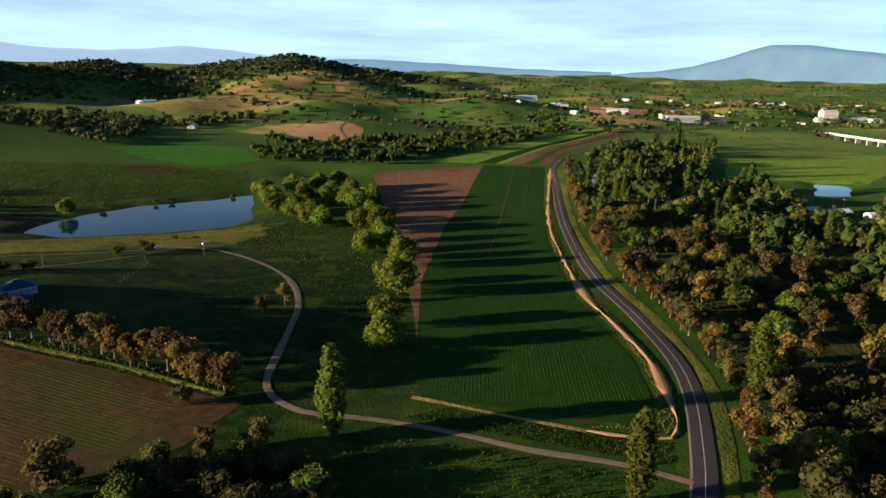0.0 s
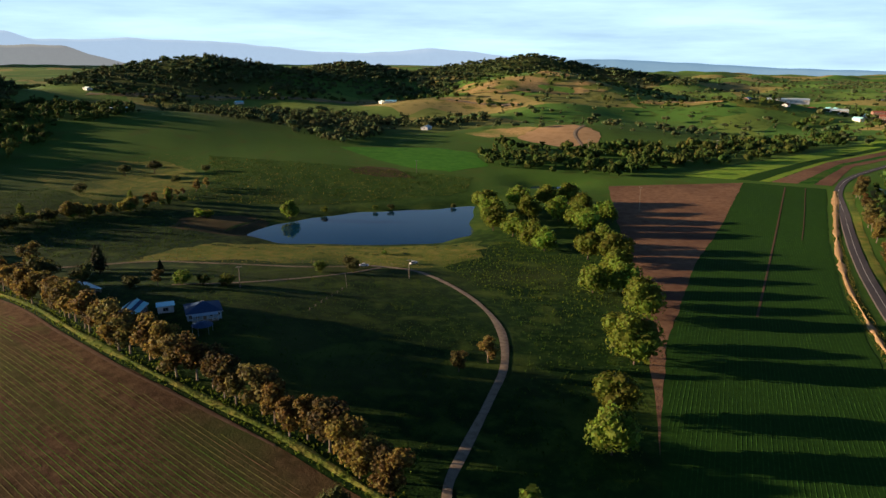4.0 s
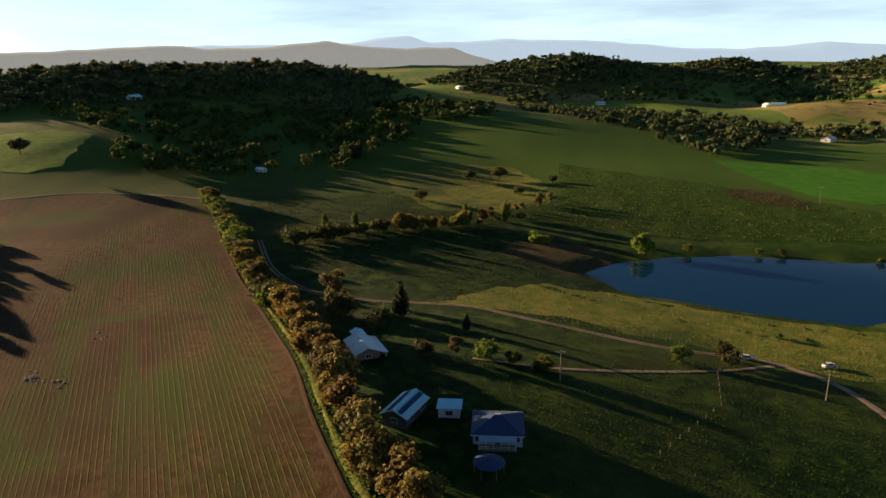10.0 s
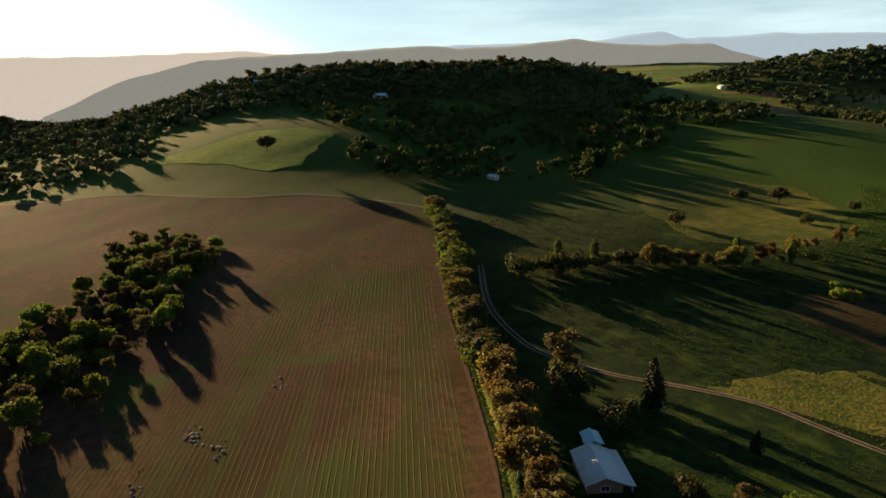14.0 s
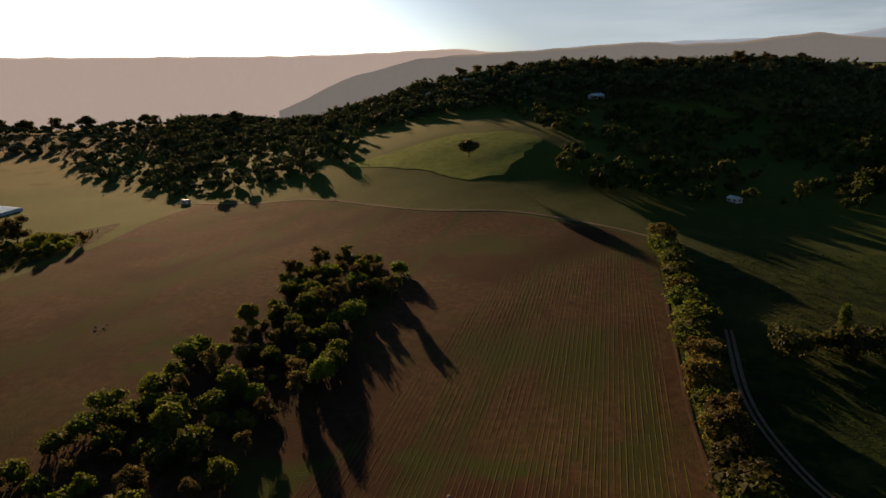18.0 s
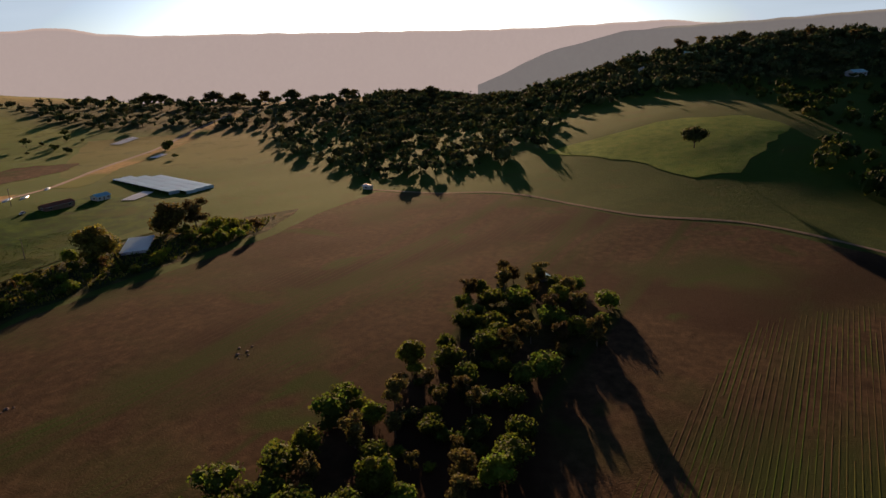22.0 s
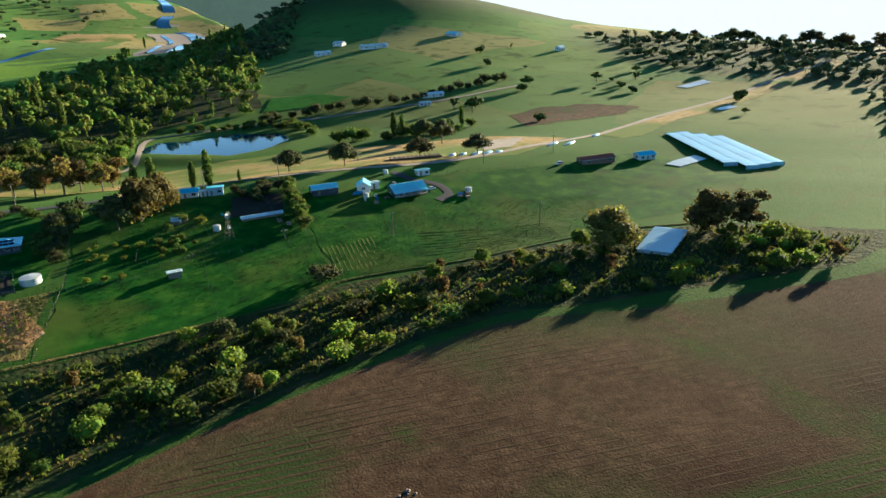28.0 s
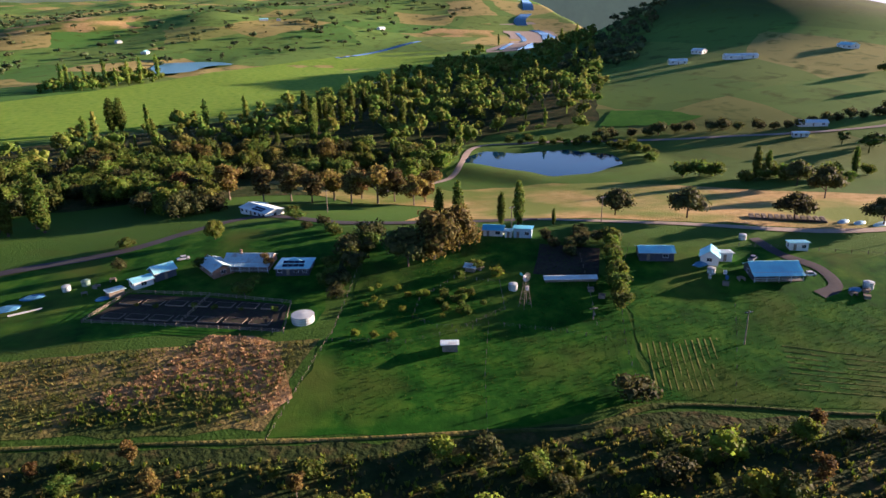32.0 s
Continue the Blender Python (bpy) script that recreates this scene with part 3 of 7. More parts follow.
def limb_data(lines, sides=6):
    """Tapered round limbs along lines of (x, y, z, radius)."""
    verts, faces = [], []
    for line in lines:
        base = len(verts)
        for x, y, z, r in line:
            verts += [(x + r * math.cos(math.tau * k / sides), y + r * math.sin(math.tau * k / sides), z) for k in range(sides)]
        for i in range(len(line) - 1):
            for k in range(sides):
                a, b = base + i * sides + k, base + i * sides + (k + 1) % sides
                faces.append((a, b, b + sides, a + sides))
    return verts, faces


def make_mesh(name, data, mat):
    me = bpy.data.meshes.new(name)
    me.from_pydata([tuple(map(float, v)) for v in data[0]], [], [tuple(f) for f in data[1]])
    me.materials.append(mat)
    return me


def blobs_for(shape, rng):
    """Clumps of a crown for a tree one unit high."""
    if shape == "willow":
        return [(0, 0, 0.50, 0.36, 0.36, 0.34)] + [(0.27 * math.cos(a), 0.27 * math.sin(a), rng.uniform(0.34, 0.66), 0.26, 0.26, 0.25) for a in rng.uniform(0, 0.8) + np.arange(6) * 1.05] + [
            (rng.uniform(-0.1, 0.1), rng.uniform(-0.1, 0.1), 0.78, 0.24, 0.24, 0.2)]
    if shape == "gum":
        made = []
        for k in range(10):
            a, r = k * 2.4 + rng.uniform(-0.5, 0.5), rng.uniform(0.04, 0.25)
            made.append((r * math.cos(a), r * math.sin(a), rng.uniform(0.30, 0.88), rng.uniform(0.12, 0.20), rng.uniform(0.12, 0.20), rng.uniform(0.11, 0.17)))
        return made
    if shape == "poplar":
        return [(rng.uniform(-0.015, 0.015), rng.uniform(-0.015, 0.015), z, r, r, 0.11) for z, r in zip(np.linspace(0.14, 0.94, 9), (0.08, 0.11, 0.125, 0.13, 0.13, 0.125, 0.115, 0.10, 0.065))]
    if shape == "pine":
        return [(0, 0, z, r, r, 0.11) for z, r in zip(np.linspace(0.2, 0.93, 7), (0.26, 0.27, 0.24, 0.20, 0.16, 0.11, 0.06))]
    if shape == "paddock":
        return [(0, 0, 0.60, 0.42, 0.42, 0.28)] + [(0.36 * math.cos(a), 0.36 * math.sin(a), rng.uniform(0.48, 0.68), 0.25, 0.25, 0.19) for a in rng.uniform(0, 0.8) + np.arange(6) * 1.05] + [(0, 0, 0.82, 0.28, 0.28, 0.16)]
    made = [(0, 0, 0.42, 0.42, 0.42, 0.40)]
    for k in range(4):
        a = k * 1.6 + rng.uniform(-0.5, 0.5)
        made.append((0.32 * math.cos(a), 0.32 * math.sin(a), rng.uniform(0.3, 0.6), 0.28, 0.28, rng.uniform(0.22, 0.34)))
    return made


SPECIES = {  # shape, leaf material, bark, leaf count, leaf size for a plant one unit high, bare trunk share
    "willow_tree": ("willow", WILLOW, BARK, 1300, 0.042, 0.3),
    "gum_tree": ("gum", GUM, PALE_BARK, 1150, 0.036, 0.5),
    "bronze_gum_tree": ("gum", GUM_RED, PALE_BARK, 1150, 0.036, 0.5),
    "poplar_tree": ("poplar", POPLAR, BARK, 1300, 0.025, 0.15),
    "pine_tree": ("pine", DARK, BARK, 600, 0.034, 0.25),
    "golden_gum_tree": ("willow", GUM_GOLD, PALE_BARK, 2200, 0.034, 0.4),
    "paddock_tree": ("paddock", OLIVE, BARK, 800, 0.042, 0.4),
    "bushy_tree": ("bush", BUSH, BARK, 520, 0.050, 0.3),
    "olive_tree": ("bush", OLIVE, BARK, 520, 0.050, 0.3),
    "shrub": ("bush", BUSH, BARK, 260, 0.070, 0.2),
    "lime_shrub": ("bush", LIME, BARK, 260, 0.070, 0.2),
}
TREE_MESHES = {}


def tree_meshes(kind, variant):
    if (kind, variant) not in TREE_MESHES:
        shape, leaf, bark, count, size, bare = SPECIES[kind]
        rng = np.random.RandomState(sum(map(ord, kind)) * 7 + variant)
        blobs = blobs_for(shape, rng)
        lines = [[(0, 0, -0.03, 0.030), (0.004, 0, 0.1, 0.022), (0.01, 0.006, bare, 0.016), (0.01, 0, min(0.9, bare + 0.3), 0.005)]]
        for bx, by, bz, *_ in blobs[:6]:
            lines.append([(0.006, 0.003, bare * 0.55, 0.012), (bx * 0.5, by * 0.5, (bare * 0.6 + bz) / 2, 0.009), (bx * 0.9, by * 0.9, bz, 0.004)])
        TREE_MESHES[kind, variant] = (make_mesh("trunk", limb_data(lines), bark), make_mesh("crown", crown_data(blobs, count, size, rng, ICO1 if count < 600 else ICO2, 0.62 if shape == "gum" else 0.74, 0.05 if shape == "willow" else 0.0), leaf))
    return TREE_MESHES[kind, variant]


def plant(kind, x, y, tall, label, category="tree", group="", wide=1.0, rng=np.random, name=None):
    """One tree or shrub with its trunk and crown, standing on the land."""
    trunk, crown = tree_meshes(kind, rng.randint(4))
    ob = new(name or kind)
    ob.location = (x, y, height(x, y) - 0.05)
    ob.rotation_euler = (0, 0, rng.uniform(0, math.tau))
    ob.scale = (tall * wide, tall * wide, tall)
    tagged(ob, label, category, group)
    for part_name, me in (("trunk", trunk), ("crown", crown)):
        new(part_name, me).parent = ob
    return ob


def scatter(corners, count, rng, apart=0.0, keep=None):
    """Random places inside an outline, at least `apart` metres from one another."""
    c = np.array(corners, float)
    made, cells = [], {}
    for _ in range(6):
        x, y = rng.uniform(c[:, 0].min(), c[:, 0].max(), count * 3), rng.uniform(c[:, 1].min(), c[:, 1].max(), count * 3)
        ok = shore(x, y, corners) < 0
        if keep:
            ok &= keep(x, y)
        for px, py in zip(x[ok].tolist(), y[ok].tolist()):
            if len(made) >= count:
                return made
            if apart:
                i, j = int(px // apart), int(py // apart)
                if any((px - p) ** 2 + (py - q) ** 2 < apart * apart for a in (i - 1, i, i + 1) for b in (j - 1, j, j + 1) for p, q in cells.get((a, b), ())):
                    continue
                cells.setdefault((i, j), []).append((px, py))
            made.append((px, py))
    return made


WOOD_FORMS = {}


def wood_form(shape, detail):
    if (shape, detail) not in WOOD_FORMS:
        forms = []
        for k in range(5):
            rng = np.random.RandomState(90 + k)
            blobs = blobs_for(shape, rng)
            if detail < 60:
                blobs = blobs[:5 if shape == "gum" else 4]
            v, f = crown_data(blobs, detail, 0.075 if detail < 60 else 0.060, rng, ICO1, 0.78)
            tv, tf = limb_data([[(0, 0, -0.03, 0.035), (0, 0, 0.55, 0.02)]], 4)
            f = [list(q) for q in f] + [[i + len(v) for i in q] for q in tf]
            forms.append((np.array(list(v) + list(tv)), f))
        WOOD_FORMS[shape, detail] = forms
    return WOOD_FORMS[shape, detail]


def wood(name, places, tall, mat, label, shapes=("bush", "gum", "bush", "paddock", "bush"), detail=40, seed=3, category="woodland", wide=1.0):
    """A stretch of wood too large to count: crowns joined into one mesh."""
    rng = np.random.RandomState(seed)
    verts, faces, base = [], [], 0
    p = np.array(places)
    z = ground_z(p[:, 0], p[:, 1])
    for (x, y), h in zip(places, z):
        shape = shapes[rng.randint(len(shapes))]
        v, f = wood_form(shape, detail)[rng.randint(5)]
        s, a = (tall[0] * 0.6 + (tall[1] * 1.1 - tall[0] * 0.6) * rng.rand() ** 1.25) * (1.45 if shape == "poplar" else 1.0), rng.uniform(0, math.tau)
        c, q = math.cos(a) * s * wide, math.sin(a) * s * wide
        verts.append(np.stack([v[:, 0] * c - v[:, 1] * q + x, v[:, 0] * q + v[:, 1] * c + y, v[:, 2] * s * rng.uniform(0.85, 1.15) + h - 0.3], 1))
        faces += [[i + base for i in g] for g in f]
        base += len(v)
    me = bpy.data.meshes.new(name)
    me.from_pydata(np.concatenate(verts).tolist(), [], faces)
    me.materials.append(mat)
    return tagged(new(name, me), label, category, kind="stuff")

# ---- ground ----
def spread(lo, hi, fine, far_lo, far_hi, growth=1.09):
    line = list(np.arange(lo, hi + fine, fine))
    step = fine
    while line[-1] < far_hi:
        step = min(step * growth, 90)
        line.append(line[-1] + step)
    step = fine
    while line[0] > far_lo:
        step = min(step * growth, 90)
        line.insert(0, line[0] - step)
    return np.array(line)


gx, gy = spread(-830, 360, 5.0, -4900, 4900), spread(-460, 700, 5.0, -4900, 4900)
mx, my = np.meshgrid(gx, gy)
mz = land(mx, my)
nx, ny = len(gx), len(gy)
grid = np.arange(nx * ny).reshape(ny, nx)
quads = np.stack([grid[:-1, :-1], grid[:-1, 1:], grid[1:, 1:], grid[1:, :-1]], -1).reshape(-1, 4)
ground_mesh = bpy.data.meshes.new("ground")
ground_mesh.from_pydata(np.stack([mx.ravel(), my.ravel(), mz.ravel()], 1).tolist(), [], quads.tolist())
ground_mesh.polygons.foreach_set("use_smooth", [True] * len(ground_mesh.polygons))
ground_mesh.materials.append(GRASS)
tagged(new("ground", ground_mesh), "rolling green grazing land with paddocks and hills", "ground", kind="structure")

for k, (level, corners) in enumerate(WATERS):
    c = np.array(corners, float)
    ring = smooth_line(list(map(tuple, c)) + [tuple(c[0])], 6.0)[:-1]
    mid = c.mean(0)
    ring = mid + (ring - mid) * (1 + 9.0 / np.linalg.norm(ring - mid, axis=1))[:, None]
    if k == 3:  # the far pond brims over the coarse far ground
        level = float(ground_z(ring[:, 0], ring[:, 1]).max()) + 0.15
    bm = bmesh.new()
    bm.faces.new([bm.verts.new((x, y, level)) for x, y in ring])
    bmesh.ops.triangulate(bm, faces=bm.faces[:])
    for f in bm.faces:
        if f.normal.z < 0:
            f.normal_flip()
    names = ("farm_pond", "village_pond", "pool_pond", "far_pond", "river_reach", "river_reach", "river_reach", "small_dam")
    tagged(part(names[k], bm, POOL if k == 2 else RUFFLED if k == 3 else WATER), "still blue water of a " + names[k].replace("_", " ") + " with grassy banks", "water", kind="structure")

# mountains on the skyline: azimuth and elevation of each top, in degrees, as seen from one place on the flight
def range_of(name, distance, eye, tops, mat, label, rough=2.0):
    verts, faces = [], []
    turns = np.arange(tops[-1][0], tops[0][0], 0.12)
    up = np.interp(turns, [a for a, _ in tops[::-1]], [e for _, e in tops[::-1]])
    up = np.convolve(np.pad(up, 4, "edge"), np.hanning(11)[1:-1] / np.hanning(11)[1:-1].sum(), "valid")
    r = np.random.RandomState(len(tops))
    for i, (a, e) in enumerate(zip(np.radians(turns), up)):
        shoulder = EYE + (distance + 160) * math.tan(radians(e)) + 4 * math.sin(i * 0.05)
        top = EYE + (distance + 160) * math.tan(radians(e)) + rough * (math.sin(i * 0.13) * math.sin(i * 0.071) + 0.4 * math.sin(i * 0.29 + 1) + r.uniform(-0.12, 0.12))
        for d, z in ((0, -370), (50, shoulder * 0.5 - 150), (110, shoulder * 0.85 - 14), (160, top), (340, -370)):
            verts.append((eye[0] - math.sin(a) * (distance + d), eye[1] + math.cos(a) * (distance + d), z))
        if i:
            for q in range(4):
                b = (i - 1) * 5 + q
                faces.append((b, b + 1, b + 6, b + 5))
    return tagged(mesh_object(name, verts, faces, mat, smooth=True), label, "mountains", kind="structure")


# air haze in front of the ranges is put into colour and a faint emission
def painted_haze(name, base, air, strength):
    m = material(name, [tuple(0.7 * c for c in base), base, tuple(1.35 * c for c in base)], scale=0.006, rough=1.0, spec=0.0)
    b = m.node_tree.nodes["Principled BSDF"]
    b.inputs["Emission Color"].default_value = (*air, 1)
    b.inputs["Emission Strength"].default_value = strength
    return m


FAR_BLUE = painted_haze("painted_haze_mountain", (0.06, 0.09, 0.09), (0.25, 0.42, 0.52), 0.34)
FAR_PALE = painted_haze("painted_haze_pale_mountain", (0.08, 0.10, 0.11), (0.42, 0.55, 0.62), 0.46)
FAR_OLIVE = painted_haze("hazy_olive_range", (0.10, 0.11, 0.07), (0.36, 0.37, 0.33), 0.33)
# the low sun's bright haze is painted into this range as emission
FAR_WARM = painted_haze("painted_glow_range", (0.14, 0.12, 0.09), (0.52, 0.47, 0.40), 0.55)
FAR_SOUTH = painted_haze("hazy_green_range", (0.08, 0.11, 0.05), (0.19, 0.23, 0.16), 0.12)
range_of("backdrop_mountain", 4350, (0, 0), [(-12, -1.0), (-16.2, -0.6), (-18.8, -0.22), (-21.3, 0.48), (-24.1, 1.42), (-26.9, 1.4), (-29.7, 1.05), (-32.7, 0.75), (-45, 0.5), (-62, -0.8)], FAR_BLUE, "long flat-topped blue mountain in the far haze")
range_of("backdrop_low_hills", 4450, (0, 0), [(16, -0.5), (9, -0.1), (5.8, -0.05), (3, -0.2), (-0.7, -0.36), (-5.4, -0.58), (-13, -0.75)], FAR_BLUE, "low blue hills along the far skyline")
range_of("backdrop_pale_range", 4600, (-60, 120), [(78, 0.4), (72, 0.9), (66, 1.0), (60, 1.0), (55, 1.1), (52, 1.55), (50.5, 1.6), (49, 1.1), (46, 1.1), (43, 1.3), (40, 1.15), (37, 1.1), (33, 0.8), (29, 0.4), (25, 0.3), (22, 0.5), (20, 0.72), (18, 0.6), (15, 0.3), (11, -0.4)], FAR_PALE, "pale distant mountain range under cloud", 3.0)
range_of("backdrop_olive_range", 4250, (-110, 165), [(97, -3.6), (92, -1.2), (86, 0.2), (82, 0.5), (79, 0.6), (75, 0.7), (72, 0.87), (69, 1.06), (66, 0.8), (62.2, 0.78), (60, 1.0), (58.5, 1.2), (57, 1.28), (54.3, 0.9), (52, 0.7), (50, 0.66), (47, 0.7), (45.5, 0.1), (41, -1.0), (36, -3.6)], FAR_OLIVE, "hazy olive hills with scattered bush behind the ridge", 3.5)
range_of("backdrop_west_range", 4400, (-190, 180), [(156, -3.6), (146, 0.2), (140, 0.9), (131, 1.5), (129, 1.66), (127, 1.66), (125, 1.25), (121, 1.0), (113, 0.98), (106, 0.85), (98, 0.75), (92, 0.7), (89, 0.8), (85, 0.92), (83, 0.95), (79, 0.5), (74, -0.5), (66, -3.6)], FAR_WARM, "pale backdrop hills with the low sun's haze painted in as glow", 3.0)
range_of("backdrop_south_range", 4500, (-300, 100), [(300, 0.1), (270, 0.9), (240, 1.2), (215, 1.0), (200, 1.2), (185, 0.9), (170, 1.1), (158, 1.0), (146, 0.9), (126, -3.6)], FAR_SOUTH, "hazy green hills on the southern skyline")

# ---- fields ----
HEDGE = [(-60, 179), (-92, 191), (-123, 199), (-154, 207), (-188, 219), (-226, 235), (-290, 256), (-329, 268), (-406, 295), (-477, 317)]
BROWN = [(-54, 172)] + [(x - 2, y - 5.5) for x, y in HEDGE[1:]] + [(-498, 297), (-531, 255), (-544, 205), (-586, 150), (-612, 72), (-560, 54), (-527, 49), (-497, 38), (-456, 22), (-424, 3),
                                                          (-382, -2), (-343, -2), (-300, 3), (-240, 20), (-200, 60), (-100, 120), (-62, 150)]
patch("tilled_field", BROWN, SOIL, 0.06, "wide brown tilled field with faint green rows", "field", 8.0, 0.5)
FIELD_A = [(-66, 168)] + [(x - 3, y - 9) for x, y in HEDGE[1:9]] + [(-470, 298), (-440, 235), (-330, 180), (-270, 145), (-240, 110), (-150, 105), (-100, 125), (-72, 150)]
rows_of("seedling_rows", FIELD_A, (-0.945, 0.327), 1.35, 0.05, 0.6, SEEDLING, "long rows of young green seedlings in brown soil", gap=0.03)
FIELD_B = [(-570, 62), (-500, 48), (-456, 30), (-424, 10), (-380, 6), (-300, 10), (-240, 30), (-220, 70), (-300, 95), (-420, 120), (-480, 170), (-520, 200), (-560, 150)]
rows_of("furrow_rows", FIELD_B, (-0.93, 0.36), 2.4, 0.014, 1.3, FURROW, "shallow furrows of a bare brown field", gap=0.02, step=6.0)
CROP_W = [(-5, 178), (-8, 220), (-9, 287), (1, 410), (16, 503), (36, 643)]
CROP_E = [(92, 632), (70, 481), (57, 364), (54, 274), (59, 235), (62, 205), (60, 178), (52, 164)]
GREEN = CROP_W + CROP_E
patch("crop_field", GREEN, CROP_SOIL, 0.07, "long dark green crop field beside the road", "field", 8.0, 0.5)
rows_of("crop_rows", GREEN, (0.06, 1.0), 1.15, 0.04, 0.75, CROP, "dense straight rows of a low green crop", gap=0.004)
patch("bare_field", [(-62, 600), (36, 643), (16, 503), (1, 410), (-9, 290), (-8, 215), (-16, 300), (-28, 400), (-46, 500)], SOIL_BARE, 0.06, "bare reddish brown field between willows and crop", "field", 8.0, 0.4)
for k, (a, b, cover, about) in enumerate([(0.0, 0.36, LIME_GRASS, "bright yellow-green"), (0.375, 0.52, CROP_SOIL, "dark green"), (0.53, 0.60, LIME_GRASS, "yellow-green"), (0.605, 0.78, SOIL_BARE, "bare brown"), (0.785, 0.88, LAWN, "green"), (0.885, 1.0, SOIL_BARE, "bare brown")]):
    edges = [[(-8 + 106 * f, 660 - 14 * f), (92 + 38 * f, 812 - 62 * f), (205 + 55 * f, 985 - 30 * f)] for f in (a, b)]
    patch("strip_field", edges[0] + edges[1][::-1], cover, 0.12, "long narrow " + about + " strip field", "field", 10.0, 0.6, seed=k + 1)
patch("bright_field", [(-338, 690), (-300, 712), (-250, 735), (-205, 718), (-172, 652), (-195, 614), (-232, 618), (-284, 648)], BRIGHT, 0.12, "vivid green irrigated field at the foot of the hill", "field", 12.0)
patch("ploughed_patch", [(-280, 592), (-270, 611), (-246, 612), (-226, 594), (-212, 580), (-243, 573), (-268, 580)], REEDS, 0.14, "small purplish brown patch of turned soil", "field", 8.0)
patch("meadow", [(-248, 300), (-212, 322), (-160, 340), (-118, 352), (-100, 385), (-112, 425), (-128, 414), (-156, 397), (-196, 386), (-222, 378), (-244, 350)], MEADOW, 0.05, "yellow-green meadow below the pond with sunlight put into its colour", "field", 8.0, 5.0)
patch("reed_bank", [(-290, 380), (-250, 385), (-242, 398), (-250, 425), (-275, 430), (-300, 405)], REEDS, 0.05, "brown reedy bank at the pond's end", "bank", 6.0, 3.0)
patch("mound_meadow", [(-470, 452), (-487, 530), (-441, 558), (-384, 532), (-352, 492), (-345, 440), (-382, 417), (-430, 428)], MEADOW, 0.10, "grassy mound with scattered trees and sunlight put into its colour", "field", 8.0, 4.0)
patch("sandy_hill", [(-192, 845), (-165, 815), (-130, 795), (-100, 830), (-105, 890), (-140, 930), (-180, 905)], SAND, 0.12, "bare sandy cutting on a small hill", "hill", 10.0, 3.0)
patch("golden_slope", [(-470, 1330), (-420, 1420), (-330, 1400), (-300, 1480), (-200, 1440), (-130, 1400), (-180, 1330), (-280, 1290), (-380, 1270)], DRY, 0.5, "golden dry grass on the side of the far hill", "field", 14.0, 8.0)
patch("golden_knoll", [(-90, 1290), (-60, 1350), (0, 1390), (50, 1340), (40, 1280), (-20, 1260)], DRY, 0.5, "golden dry grass on a small far knoll", "field", 12.0, 6.0, seed=3)
patch("golden_rise", [(60, 1250), (40, 1300), (90, 1350), (140, 1310), (130, 1250)], MEADOW, 0.5, "yellow-green grass on a small far rise", "field", 12.0, 6.0, seed=4)
patch("golden_far_field", [(520, 1500), (560, 1640), (800, 1760), (930, 1740), (900, 1560), (700, 1480)], DRY, 0.6, "wide golden field behind the far town", "field", 18.0, 8.0, seed=5)
patch("green_far_field", [(380, 1560), (420, 1700), (560, 1760), (540, 1640), (500, 1520)], MEADOW, 0.6, "yellow-green field behind the far town", "field", 18.0, 8.0, seed=6)
patch("sandy_shoulder", [(-262, 866), (-240, 905), (-196, 915), (-180, 905), (-192, 848), (-225, 838)], DRY, 0.1, "dry golden shoulder beside the sandy cutting", "hill", 10.0, 4.0, seed=7)
patch("river_green", [(222, 545), (286, 700), (470, 750), (420, 640), (345, 560), (270, 575)], LIME_GRASS, 0.10, "mown green playing field beside the river trees", "field", 12.0)
patch("sprinkled_field", [(-673, 166), (-690, 194), (-718, 245), (-720, 294), (-690, 312), (-655, 290), (-606, 266), (-600, 243), (-628, 222), (-650, 196)], LIME_GRASS, 0.15, "bright green watered paddock on the slope", "field", 10.0, 3.0)
# village ground
patch("paddock_east", [(-319, -60), (-345, -58), (-368, -58), (-408, -62), (-416, -112), (-404, -146), (-372, -160), (-346, -160), (-340, -128), (-333, -98)], LAWN, 0.06, "lush green paddock divided by wire fences", "field", 6.0)
patch("paddock_west", [(-410, -62), (-452, -50), (-488, -40), (-530, -30), (-560, -20), (-604, -40), (-610, -106), (-540, -110), (-466, -128), (-420, -135), (-417, -112)], LAWN, 0.06, "green paddock with faint rows behind the farmhouse", "field", 6.0)
patch("weedy_paddock", [(-205, -70), (-262, -66), (-318, -62), (-330, -96), (-300, -99), (-250, -100), (-205, -105)], STUBBLE, 0.06, "rough paddock of dry pinkish weeds and grass", "field", 6.0)
PINK = material("pinkish_dry_weeds", [(0.13, 0.11, 0.034), (0.33, 0.21, 0.085), (0.50, 0.33, 0.17)], scale=0.22, rough=1.0, bump=1.0, bump_scale=0.9, bump_depth=0.6, spec=0.1)
patch("pink_weeds", [(-300, -104), (-312, -101), (-321, -86), (-324, -72), (-317, -66), (-309, -76), (-298, -78), (-284, -72), (-278, -78), (-291, -89)], PINK, 0.12, "pale pinkish patch of dead weeds in the rough paddock", "field", 3.0, 3.0)
patch("south_gold_field", [(-500, -1400), (-560, -1500), (-670, -1530), (-640, -1350), (-540, -1330)], DRY, 0.5, "golden field beside the far river", "field", 20.0, 6.0)
patch("south_gold_slope", [(300, -1370), (145, -1390), (-12, -1480), (80, -1570), (310, -1520)], DRY, 0.5, "golden dry slope beyond the river flat", "field", 20.0, 6.0, seed=3)
